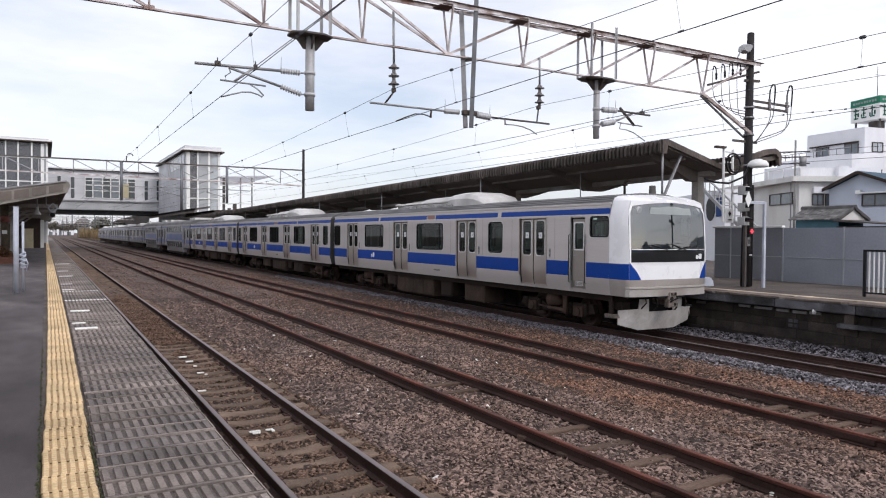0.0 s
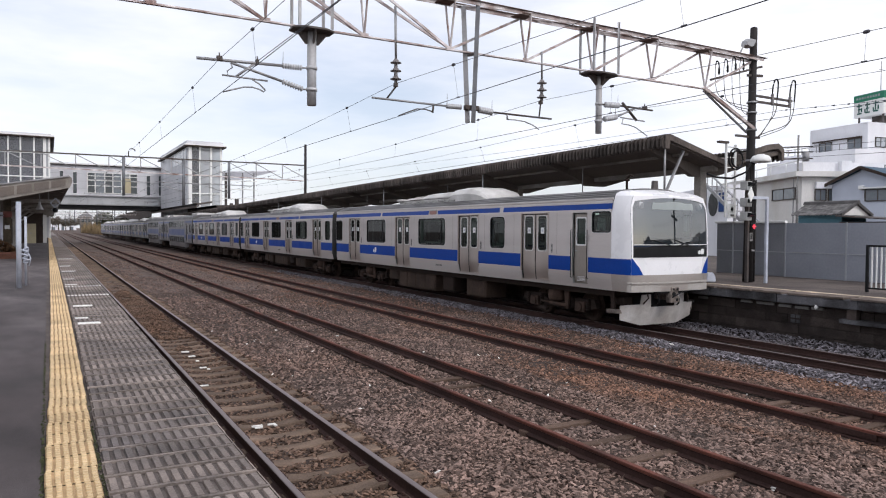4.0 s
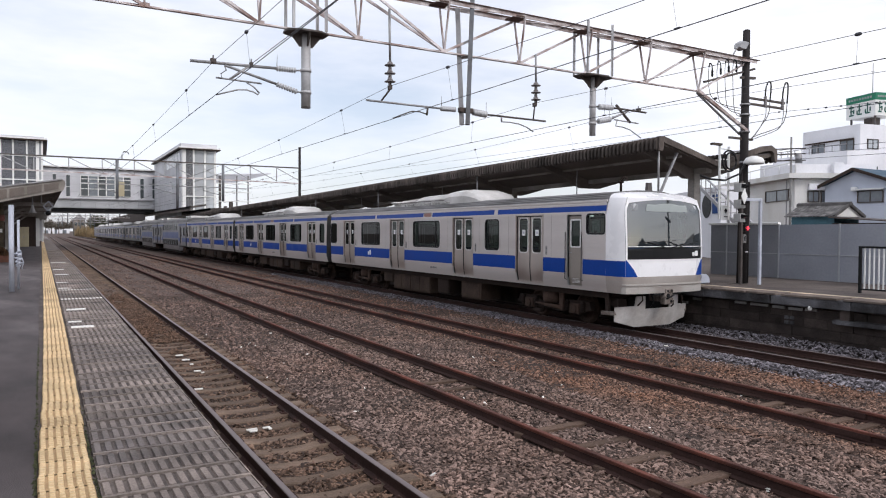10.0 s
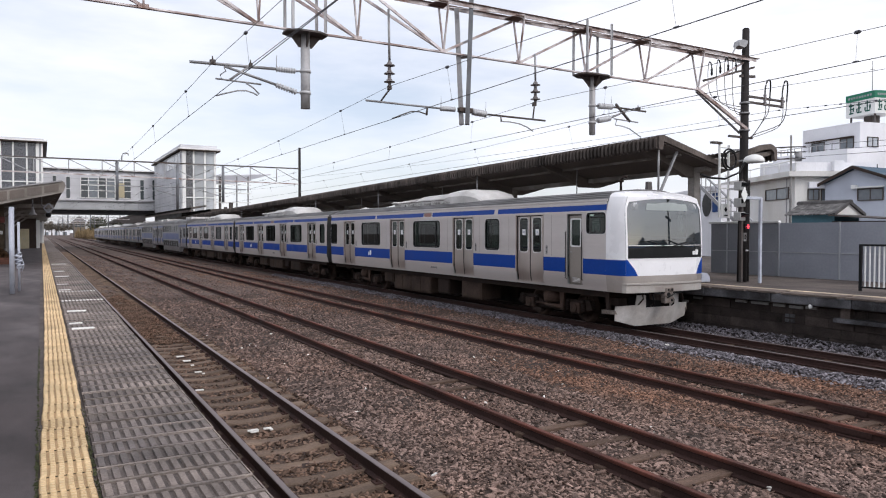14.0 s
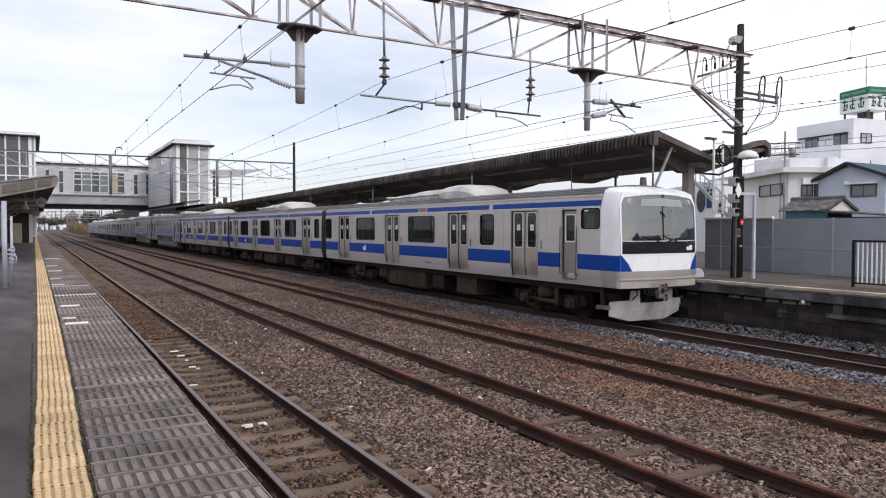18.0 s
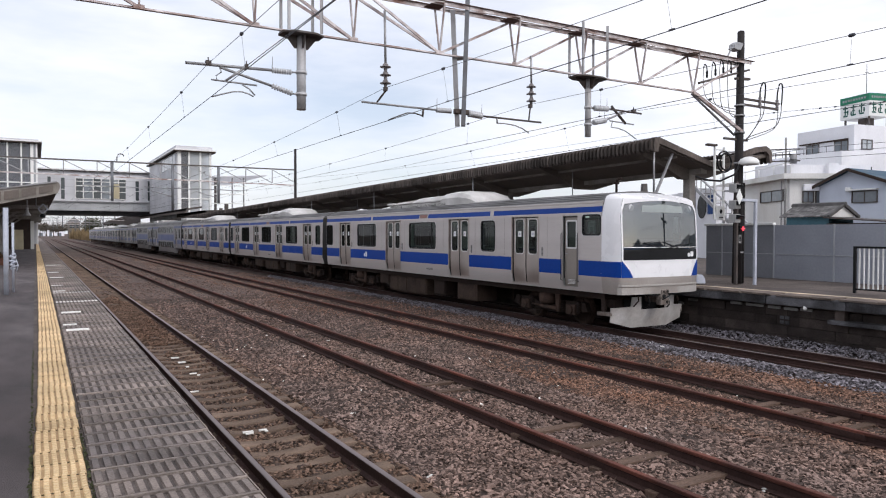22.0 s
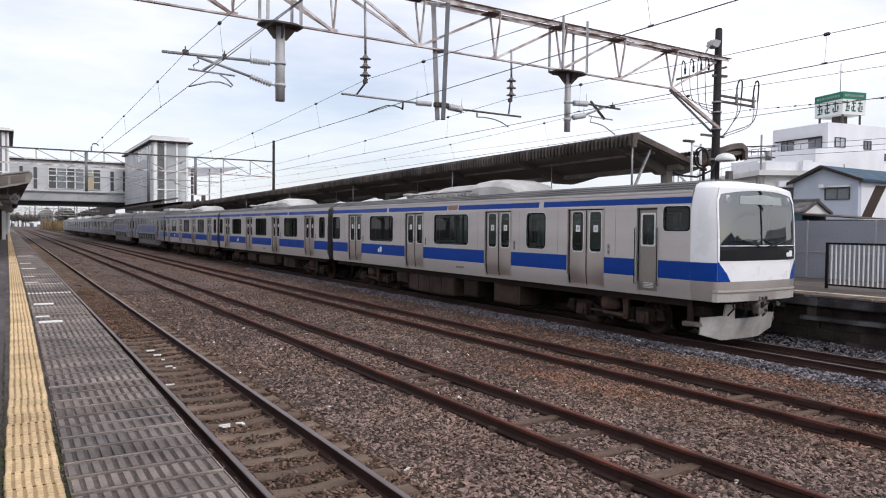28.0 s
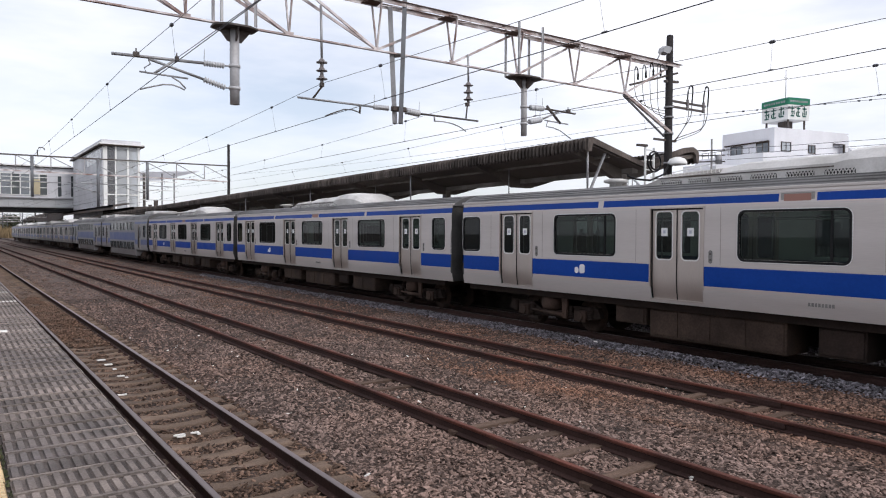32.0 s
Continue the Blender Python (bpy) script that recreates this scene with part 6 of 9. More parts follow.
rod("steady_arm", M["galv"], (0.014, (13.0, 5.39), (12.95, 5.24), (13.2, 5.23), (13.45, 5.18), (13.86, 4.99)))
ring_clamp(13.75, 5.72)
# long arms of the middle tracks, hung from disc strings
rod("hanger_rod", M["galv"], (0.026, (6.46, 7.2), (6.48, 6.1)))
insulator(portal, (6.48, TY, 6.1), (6.48, TY, 5.58), 3, 0.118, M["brown_disc"], 0.03, True)
rod("link_rod", M["dark_steel"], (0.02, (6.48, 5.58), (6.48, 5.5), (6.28, 5.24)))
ring_clamp(6.48, 5.54, 0.035)
rod("registration_arm", M["galv"], (0.024, (5.93, 5.22), (7.72, 5.21)))
insulator(portal, (7.72, TY, 5.21), (8.12, TY, 5.22), 7, 0.06, M["porcelain"])
rod("steady_arm", M["dark_steel"], (0.022, (7.4, 5.21), (7.38, 5.03)), (0.014, (7.38, 5.05), (7.2, 5.09), (7.0, 5.08), (6.75, 4.98), (6.55, 4.89)))
rod("hanger_rod", M["galv"], (0.024, (10.35, 6.75), (10.36, 6.09)))
insulator(portal, (10.36, TY, 6.09), (10.36, TY, 5.58), 3, 0.118, M["brown_disc"], 0.03, True)
rod("link_rod", M["dark_steel"], (0.018, (10.36, 5.58), (10.33, 5.5), (10.29, 5.2)))
ring_clamp(10.33, 5.54, 0.035)
rod("registration_arm", M["dark_steel"], (0.024, (8.95, 5.18), (10.66, 5.17)))
insulator(portal, (8.56, TY, 5.21), (8.95, TY, 5.18), 6, 0.08, M["porcelain"], 0.035)
rod("steady_arm", M["galv"], (0.02, (9.36, 5.19), (9.37, 5.04)), (0.014, (9.37, 5.05), (9.6, 5.06), (9.87, 5.04), (10.1, 4.98), (10.29, 4.89)))

# thin spikes that keep birds off the insulators
for x, z in ((4.03, 5.66), (7.74, 5.22), (8.93, 5.2), (12.8, 5.71), (12.72, 5.4)):
    bm = B()
    tube(bm, (x, TY, z), (x + 0.01, TY, z + 0.26), 0.007, 0.003, seg=5)
    part("bird_spike", bm, M["dark_steel"], portal)

# cable arms and loops at the pole
for z, x1 in ((6.5, 19.95), (6.33, 19.9), (7.2, 18.5), (5.27, 18.45)):
    bm = B()
    x0 = {7.2: 16.3, 5.27: 17.4}.get(z, 18.0)
    bar(bm, (x0, TY + 0.02, z - (0.45 if z == 7.2 else 0)), (x1, TY + 0.02, z + (0.18 if z == 7.2 else 0)), 0.06, 0.06)
    part("cross_arm", bm, M["dark_steel"], portal)
bm = B()
bar(bm, (17.85, TY, 7.05), (18.5, TY, 7.1), 0.07, 0.07)
part("cross_arm", bm, M["dark_steel"], portal)


def smooth_path(pts, n=4):
    """Points of a smooth curve through pts."""
    pts = [Vector(p) for p in pts]
    out = []
    for k in range(len(pts) - 1):
        p0, p1, p2, p3 = pts[max(k - 1, 0)], pts[k], pts[k + 1], pts[min(k + 2, len(pts) - 1)]
        for j in range(n):
            t = j / n
            out.append(0.5 * (2 * p1 + (p2 - p0) * t + (2 * p0 - 5 * p1 + 4 * p2 - p3) * t * t + (3 * p1 - p0 - 3 * p2 + p3) * t ** 3))
    return out + [pts[-1]]


for x, dz in ((19.0, 0.0), (19.83, 0.06)):
    insulator(portal, (x, TY, 6.28), (x, TY, 6.62), 5, 0.05, M["brown_disc"], 0.025)
    bm = B()
    path_tube(bm, smooth_path([(x, TY, 6.62), (x + 0.02, TY, 6.85), (x + 0.12, TY, 7.05 + dz), (x + 0.24, TY, 7.05 + dz), (x + 0.26, TY, 6.85 + dz), (x + 0.22, TY, 6.5)]), 0.024, 6)
    part("cable_head", bm, M["black"], portal, "bent black cable end")
    bm = B()
    path_tube(bm, smooth_path([(x + 0.22, TY, 6.5), (x + 0.16, TY, 6.1), (x - 0.15, TY, 5.75), (18.5 + (x - 19) * 0.1, TY, 5.4), (18.2, TY, 5.2)]), 0.013, 6)
    part("cable_loop", bm, M["dark_steel"], portal)
    bm = B()
    path_tube(bm, smooth_path([(x, TY - 0.03, 6.28), (x - 0.04, TY - 0.04, 6.0), (x - 0.3, TY - 0.05, 5.65), (18.25, TY - 0.1, 5.25)]), 0.011, 6)
    part("cable_loop", bm, M["dark_steel"], portal)
for k, (x, z) in enumerate(((16.62, 7.05), (16.98, 7.15), (17.32, 7.25), (17.66, 7.3))):
    bm = B()
    lathe(bm, (x, TY, z - 0.12), ((0, 0.02), (0.05, 0.035), (0.1, 0.025), (0.15, 0.035), (0.2, 0.02)), 8)
    path_tube(bm, smooth_path([(x, TY, z + 0.08), (x - 0.02, TY, z + 0.2), (x - 0.1, TY, z + 0.25), (x - 0.14, TY, z + 0.15)]), 0.018, 6)
    part("stand_off", bm, M["black"], portal, "small black cable end")
    bm = B()
    path_tube(bm, smooth_path([(x - 0.14, TY, z + 0.15), (x - 0.16, TY, z - 0.2), (x - 0.05, TY, 6.4 - 0.12 * k), (x + 0.4, TY, 6.2 - 0.1 * k), (17.95, TY, 6.15 - 0.08 * k)]), 0.01, 6)
    part("jumper_loop", bm, M["dark_steel"], portal)
bm = B()
prism(bm, [(17.5, 7.84), (17.54, 7.98), (17.72, 8.08), (17.98, 8.07), (17.96, 7.98), (17.84, 7.82), (17.7, 7.8)], "y", TY - 0.2, TY - 0.02)
for v in bm.verts:
    if v.co.y < TY - 0.2:
        v.co.x = 17.74 + (v.co.x - 17.74) * 0.8
        v.co.z = 7.94 + (v.co.z - 7.94) * 0.8
bar(bm, (17.36, TY - 0.1, 7.6), (17.55, TY - 0.1, 7.88), 0.03, 0.03)
bar(bm, (17.95, TY - 0.08, 8.0), (18.08, TY - 0.05, 8.0), 0.04, 0.04)
part("floodlight", bm, M["galv"], portal, "tilted grey floodlight")
bm = B()
lathe(bm, (18.08, TY - 0.32, 4.5), ((0.0, 0.27), (0.03, 0.29), (0.1, 0.28), (0.18, 0.22), (0.23, 0.09)), 18)
part("dome_lamp", bm, M["sign_white"], portal, "white domed platform lamp on the pole")
bm = B()
for r, dx in ((0.3, 0.0), (0.24, 0.06)):
    pts = [(17.15 + dx + r * math.cos(k * math.pi / 9), TY - 0.2, 4.55 + r * math.sin(k * math.pi / 9)) for k in range(19)]
    path_tube(bm, pts, 0.025)
path_tube(bm, [(18.0, TY - 0.2, 4.7), (17.6, TY - 0.2, 4.2), (17.1, TY - 0.1, 4.0), (16.6, TY, 4.02), (16.2, TY, 4.1)], 0.03)
part("cable_coil", bm, M["black"], portal, "coil of black cable")

# second portal further along: lighter, with its own legs
P2 = 54.0
portal2 = thing("far_line_portal", "light steel lattice portal further down the line", "gantry")
for x, top in ((17.84, 9.15), (-3.2, 8.0)):
    bm = B()
    tube(bm, (x, P2, IZ - 0.3), (x, P2, top), 0.13, 0.1, seg=10)
    part("leg", bm, M["pole"], portal2)
for z0, z1, mat in ((7.42, 7.5, "dark_steel"), (6.46, 6.28, "truss")):
    bm = B()
    bar(bm, (-3.2, P2, z0), (17.84, P2, z1), 0.09, 0.09)
    part("chord", bm, M[mat], portal2)
for k in range(10):
    x = -2.42 + k * 2.045
    bm = B()
    bar(bm, (x, P2, 7.42), (x, P2, 6.4), 0.06, 0.06)
    bar(bm, (x, P2, 7.42), (x + 2.045, P2, 6.4), 0.05, 0.05)
    part("lacing", bm, M["galv"], portal2)
for x, zb in ((4.65, 4.7), (8.65, 4.1), (11.9, 4.7)):
    bm = B()
    tube(bm, (x, P2, 7.45), (x, P2, zb), 0.1, seg=8)
    part("drop_post", bm, M["leg_steel"], portal2)
    for z, dz, ln in ((5.72, 0.05, 1.9), (5.12, 0.4, 1.5)):
        bm = B()
        tube(bm, (x, P2, z), (x - ln, P2, z + dz), 0.035, seg=6)
        part("arm", bm, M["galv"], portal2)
    bm = B()
    tube(bm, (x, P2, 5.74), (x + 1.7, P2, 5.7), 0.035, seg=6)
    part("arm", bm, M["galv"], portal2)
bm = B()
path_tube(bm, [(4.97, P2, 7.42), (4.97, P2, 7.8), (5.05, P2, 7.98), (5.19, P2, 8.03), (5.36, P2, 7.98), (5.4, P2, 7.86)], 0.035)
part("lamp_hook", bm, M["dark_steel"], portal2)
for y in (158.0, 200.0, 245.0):
    copy_thing(portal2, pose(0, y - P2, -1.2))


# ---- wires ----
def sag(a, b, drop, n=14):
    a, b = Vector(a), Vector(b)
    return [a.lerp(b, k / n) - Vector((0, 0, drop * 4 * (k / n) * (1 - k / n))) for k in range(n + 1)]


def wires_over(name_label, xc, zc, xm, zm, slack):
    """Contact and messenger wire of one track through both portals, with droppers between."""
    w = thing("overhead_wires", name_label, "overhead wire", "contact lines over the tracks")
    bm, bc = B(), B()
    for ya, yb in ((-26.8, TY), (TY, P2), (P2, 95.0)):
        mess = sag((xm, ya, zm), (xm, yb, zm), slack)
        path_tube(bm, mess, 0.005, 5)
        path_tube(bc, [(xc, ya, zc), (xc, yb, zc)], 0.0068, 5)
        steps = [0.65 + 5.25 * k for k in range(-5, 18) if ya < 0.65 + 5.25 * k < yb]
        for y in steps:
            u = (y - ya) / (yb - ya)
            z = zm - slack * 4 * u * (1 - u)
            bd = B()
            tube(bd, (xm, y, z), (xc, y, zc), 0.0025, seg=4)
            lathe(bd, (xm, y, z), ((-0.05, 0.012), (-0.03, 0.028), (0.03, 0.028), (0.05, 0.012)), 8, axis="y")
            tube(bd, (xc, y - 0.04, zc + 0.005), (xc, y + 0.04, zc + 0.005), 0.014, seg=6)
            part("dropper", bd, M["wire"], w)
    part("messenger_wire", bm, M["wire"], w)
    part("contact_wire", bc, M["wire"], w)


wires_over("dark contact and messenger wires over the near track", 2.88, 5.03, 2.82, 5.63, 0.2)
wires_over("dark contact and messenger wires over the rusty track", 6.58, 4.89, 6.48, 5.57, 0.4)
wires_over("dark contact and messenger wires over the middle track", 10.29, 4.93, 10.33, 5.58, 0.34)
wires_over("dark contact and messenger wires over the train", 13.93, 4.97, 13.75, 5.72, 0.38)


def feeder(pts, r, label, beads=0):
    bm = B()
    for j, (a, b) in enumerate(zip(pts, pts[1:])):
        path_tube(bm, sag(a, b, 0.25, 10), r, 5)
        for k in range(0 if j else beads):
            u = (k + 0.5 + 0.3 * math.sin(k * 2.3)) / beads
            p = Vector(a).lerp(Vector(b), u) - Vector((0, 0, u * (1 - u)))
            tube(bm, p - Vector((0, 0.03, 0)), p + Vector((0, 0.03, 0)), 0.022, seg=6)
    solo("feeder_wire", bm, M["wire"], label, "overhead wire", "feeder wires")


feeder([(3.1, -30, 5.75), (3.55, TY, 5.69)], 0.007, "thin dark wire ending at the near cantilever")
feeder([(19.5, -30, 4.6), (19.5, TY, 6.18), (18.4, P2, 6.9)], 0.006, "dark wire with beads past the pole", 70)

# ---- island canopy: a butterfly roof on columns ----
CY0, CY1, FALL = 14.2, 168.0, 0.0100


def cz_at(y):
    return -FALL * (y - CY0)


canopy = thing("platform_canopy", "long sooty butterfly canopy with a ribbed edge over the island platform", "canopy")
bm = B()
v = [(15.2, 5.02), (17.75, 4.42), (20.35, 4.95), (20.35, 5.07), (17.75, 4.54), (15.2, 5.14)]
ends = [[bm.verts.new((x, y, z + cz_at(y))) for x, z in v] for y in (CY0 + 0.05, CY1)]
for k in range(6):
    bm.faces.new((ends[0][k], ends[0][(k + 1) % 6], ends[1][(k + 1) % 6], ends[1][k]))
bm.faces.new(ends[0][::-1]), bm.faces.new(ends[1])
part("roof_deck", bm, M["canopy_under"], canopy, "weathered boarded underside")
for x in (15.2, 20.35):
    bm = B()
    s = -1 if x < 17 else 1
    n = int((CY1 - CY0) / 0.165)
    for k in range(n):
        y = CY0 + 0.165 * k
        dz = cz_at(y)
        ya, yb, yc = y, y + 0.075, y + 0.165
        low = 4.8 if s < 0 else 4.74
        prof = [(x - s * 0.14, 5.2), (x, 5.18), (x + s * 0.06, 5.08), (x + s * 0.06, low + 0.06), (x, low)]
        for y0, y1, out in ((ya, yb, 0.08), (yb, yc, 0.0)):
            a = [bm.verts.new((p + s * out, y0, q + dz)) for p, q in prof]
            b = [bm.verts.new((p + s * out, y1, q + dz)) for p, q in prof]
            for j in range(4):
                bm.faces.new((a[j], a[j + 1], b[j + 1], b[j]))
            bm.faces.new(a), bm.faces.new(b[::-1])
    part("ribbed_fascia", bm, M["canopy"], canopy, "soot-streaked ribbed edge sheet")
bm = B()
pts = [(15.12, 4.8), (15.12, 5.2), (15.3, 5.22), (17.6, 4.62), (19.7, 5.22), (20.1, 5.27), (20.28, 5.2), (20.38, 5.05), (20.38, 4.76), (20.28, 4.76), (20.26, 5.0), (20.12, 5.1), (19.75, 5.06), (17.65, 4.46), (15.32, 5.04), (15.28, 4.8)]
prism(bm, pts, "y", CY0 - 0.06, CY0 + 0.06)
part("end_board", bm, M["canopy"], canopy, "weathered brown end board of the canopy")
for k in range(32):
    y = 15.05 + k * 4.8
    dz = cz_at(y)
    if k % 2 == 0:
        bm = B()
        box(bm, 17.49, 17.75, y - 0.13, y + 0.13, IZ, 4.42 + dz, bevel=0.015)
        part("column", bm, M["canopy_beam"], canopy)
    bm = B()
    prism(bm, [(15.35, 4.84 + dz), (16.5, 4.47 + dz), (17.2, 4.17 + dz), (18.05, 4.17 + dz), (18.8, 4.36 + dz), (20.2, 4.76 + dz), (20.2, 4.92 + dz), (17.75, 4.42 + dz), (15.35, 4.98 + dz)], "y", y - 0.1, y + 0.1)
    part("rafter", bm, M["canopy_under"], canopy)
    if k == 0:
        bm = B()
        bar(bm, (15.4, y - 0.7, 3.62 + dz), (16.1, y - 0.7, 4.86 + dz), 0.06, 0.06)
        part("strut", bm, M["galv"], canopy)
    if k % 2 == 0:
        bm = B()
        tube(bm, (15.33, y - 0.7, 5.02 + dz), (15.33, y - 0.7, 3.6 + dz), 0.03, seg=8)
        part("rain_pipe", bm, M["galv"], canopy)
bm = B()
v = [(17.49, 4.32), (17.75, 4.32), (17.75, 4.47), (17.49, 4.47)]
ends = [[bm.verts.new((x, y, z + cz_at(y))) for x, z in v] for y in (CY0 + 0.3, CY1 - 0.3)]
for k in range(4):
    bm.faces.new((ends[0][k], ends[0][(k + 1) % 4], ends[1][(k + 1) % 4], ends[1][k]))
bm.faces.new(ends[0][::-1]), bm.faces.new(ends[1])
part("valley_beam", bm, M["canopy_beam"], canopy)
for x, z in ((16.3, 4.745),):
    bm = B()
    bar(bm, (x, CY0 + 0.2, z + cz_at(CY0)), (x, CY1 - 0.2, z + cz_at(CY1)), 0.07, 0.1)
    part("purlin", bm, M["canopy_beam"], canopy)
for y in (19.0, 28.5, 38.0, 47.0):
    lamp = thing("hanging_lamp", "strip lamp on a thin rod under the canopy", "lamp", "lamps under the canopy", pose(16.3, y, 0))
    bm = B()
    tube(bm, (0, 0, 4.7 + cz_at(y)), (0, 0, 3.75), 0.02, seg=6)
    part("rod", bm, M["galv"], lamp)
    bm = B()
    box(bm, -0.06, 0.06, -0.6, 0.6, 3.68, 3.76, bevel=0.01)
    part("fitting", bm, M["sign_white"], lamp)

# ---- things on the island platform ----
gantry = thing("signal_ladder", "white steel signal ladder frame beside the pole", "signal", at=pose(17.36, 13.9, IZ))
for x in (0.0, 0.4):
    bm = B()
    box(bm, x - 0.025, x + 0.025, -0.025, 0.025, 1.9, 4.05)
    part("upright", bm, M["sign_white"], gantry)
for k in range(6):
    bm = B()
    box(bm, 0.0, 0.4, -0.015, 0.015, 2.45 + k * 0.3, 2.48 + k * 0.3)
    part("rung", bm, M["sign_white"], gantry)
bm = B()
box(bm, -0.35, 0.05, -0.06, 0.06, 4.06, 4.12)
part("arm", bm, M["dark_steel"], gantry)
bm = B()
box(bm, 0.03, 0.39, -0.07, -0.03, 1.88, 2.3, bevel=0.01)
prism(bm, [(0.21, 2.06), (0.27, 2.14), (0.21, 2.22), (0.15, 2.14)], "y", -0.08, -0.07, 1)
box(bm, 0.14, 0.29, -0.08, -0.07, 1.95, 1.98, 1)
part("notice_board", bm, [M["sign_white"], M["black"]], gantry)
for z in (2.75, 3.9):
    bm = B()
    bar(bm, (0.4, 0.0, z), (0.69, -0.3, z), 0.05, 0.05)
    part("bracket", bm, M["galv"], gantry)

monitors = thing("monitor_stack", "stack of grey hooded platform monitors on the pole", "monitor", at=pose(17.6, 13.35, IZ))
for k in range(3):
    bm = B()
    z = (1.8, 2.2, 2.68)[k]
    box(bm, -0.13, 0.1, -0.1, 0.14, z, z + 0.25, bevel=0.02)
    part("housing", bm, M["beige_grey"], monitors)
    bm = B()
    prism(bm, [(-0.1, z + 0.1), (-0.24, z + 0.15), (-0.25, z + 0.2), (-0.1, z + 0.23)], "x", -0.1, 0.07)
    part("hood", bm, M["black"], monitors)
bm = B()
box(bm, 0.08, 0.16, 0.02, 0.1, 0.0, 3.0)
part("bracket", bm, M["dark_steel"], monitors)
stop = thing("stop_post", "pale grey right-angled stop sign post on the platform", "sign post", at=pose(17.95, 12.95, IZ))
bm = B()
box(bm, -0.045, 0.045, -0.035, 0.035, 0, 2.46, bevel=0.01)
box(bm, -0.78, 0.045, -0.03, 0.03, 2.4, 2.48, bevel=0.01)
part("post", bm, M["pale_post"], stop)
bm = B()
prism(bm, [(-0.78, 2.3), (-0.65, 2.52), (-0.78, 2.74), (-0.91, 2.52)], "y", -0.06, -0.04)
part("diamond_plate", bm, M["sign_white"], stop, "white diamond plate")
lampred = thing("red_signal_lamp", "small red cross-shaped signal light glowing on the pole", "signal light", at=pose(17.88, 13.3, 2.63))
bm = B()
box(bm, -0.065, 0.065, -0.02, 0.02, -0.014, 0.014)
box(bm, -0.014, 0.014, -0.021, 0.021, -0.065, 0.065)
part("lens", bm, RED_LAMP, lampred)
bm = B()
box(bm, -0.1, 0.1, 0.02, 0.14, -0.1, 0.1, bevel=0.02)
part("housing", bm, M["black"], lampred)
bm = B()
prism(bm, [(16.72, IZ), (17.16, IZ), (17.13, IZ + 0.16), (17.02, IZ + 0.27), (16.76, IZ + 0.27)], "y", 14.0, 14.4)
bmesh.ops.bevel(bm, geom=bm.edges[:], offset=0.02, segments=2, affect="EDGES")
solo("concrete_block", bm, M["pale_post"], "pale grey sloped concrete block beside the column", "block")

fence = thing("hoarding", "grey sheet hoarding with pale ribs behind the island platform", "fence", kind="structure", at=pose(21.6, 0, IZ))
for k in range(5):
    y1 = 19.0 - k * 2.07 if k else 17.65
    y0 = 16.93 - k * 2.07 if k < 4 else 10.15
    bm = B()
    box(bm, 0, 0.05, y0 + 0.02, y1 - 0.02, -0.2, 1.78)
    part("panel", bm, M["fence_dark"] if k < 2 else M["fence"], fence, "darker grey panel" if k < 2 else "")
    bm = B()
    box(bm, -0.03, 0.0, y0 - 0.022, y0 + 0.022, -0.2, 1.8)
    part("rib", bm, M["fence_rib"], fence)
    bm = B()
    box(bm, -0.02, 0.0, y0 + 0.04, y1 - 0.04, 0.79, 0.815)
    part("rail", bm, M["fence_rib"], fence)
bm = B()
box(bm, -0.06, 0.1, 14.86, 17.7, 1.78, 1.86, bevel=0.02)
part("cap", bm, M["sign_white"], fence, "white capping strip")

guard = thing("guard_railing", "black framed railing with pale upright bars on the platform", "railing", at=pose(17.7, 0, IZ))
bm = B()
for a, b in ((9.95, 8.05), (7.9, 5.9), (5.75, 3.8)):
    for y in (a, b):
        box(bm, -0.03, 0.03, y - 0.03, y + 0.03, 0.0, 1.17)
    box(bm, -0.025, 0.025, b, a, 1.12, 1.17)
    box(bm, -0.02, 0.02, b, a, 0.08, 0.12)
part("frame", bm, M["black"], guard)
for a in (9.95, 7.9, 5.75):
    for k in range(1, 17):
        bm = B()
        y = a - k * 0.112
        box(bm, -0.014, 0.014, y - 0.014, y + 0.014, 0.12, 1.12)
        part("bar", bm, M["sign_white"], guard)
bm = B()
box(bm, 0.35, 0.42, 7.4, 7.95, 0.0, 1.17)
box(bm, 0.35, 0.42, 5.6, 5.8, 0.0, 1.17)
part("gate_leaf", bm, M["black"], guard)


# ---- footbridge with its stair towers ----
BY = 125.0
bridge = thing("footbridge", "white enclosed station footbridge on a grey girder", "footbridge")
bm = B()
box(bm, -6, 19.6, BY, BY + 9.0, 7.5, 12.2)
part("cladding", bm, M["bridge_white"], bridge)
for z in (8.6, 9.75, 10.9):
    bm = B()
    box(bm, -6, 19.6, BY - 0.03, BY, z, z + 0.05)
    part("sheet_joint", bm, M["bridge_beam"], bridge)
bm = B()
box(bm, -6, 18.2, BY - 0.25, BY + 9.2, 6.1, 7.4)
part("girder", bm, M["bridge_beam"], bridge, "grey plate girder")
for z in (6.0, 7.4):
    bm = B()
    box(bm, -6, 18.3, BY - 0.55, BY + 9.3, z, z + 0.14)
    part("girder_flange", bm, M["galv"], bridge)
for k in range(12):
    bm = B()
    box(bm, -5 + k * 2.1, -4.88 + k * 2.1, BY - 0.45, BY - 0.25, 6.14, 7.4)
    part("stiffener", bm, M["bridge_beam"], bridge)
bm = B()
box(bm, -6, 18.6, BY - 0.5, BY + 9.5, 12.36, 12.56)
part("roof", bm, M["sign_white"], bridge)
bm = B()
box(bm, -6, 18.6, BY - 0.35, BY + 9.3, 12.2, 12.36)
part("eave_gutter", bm, M["dark_steel"], bridge)
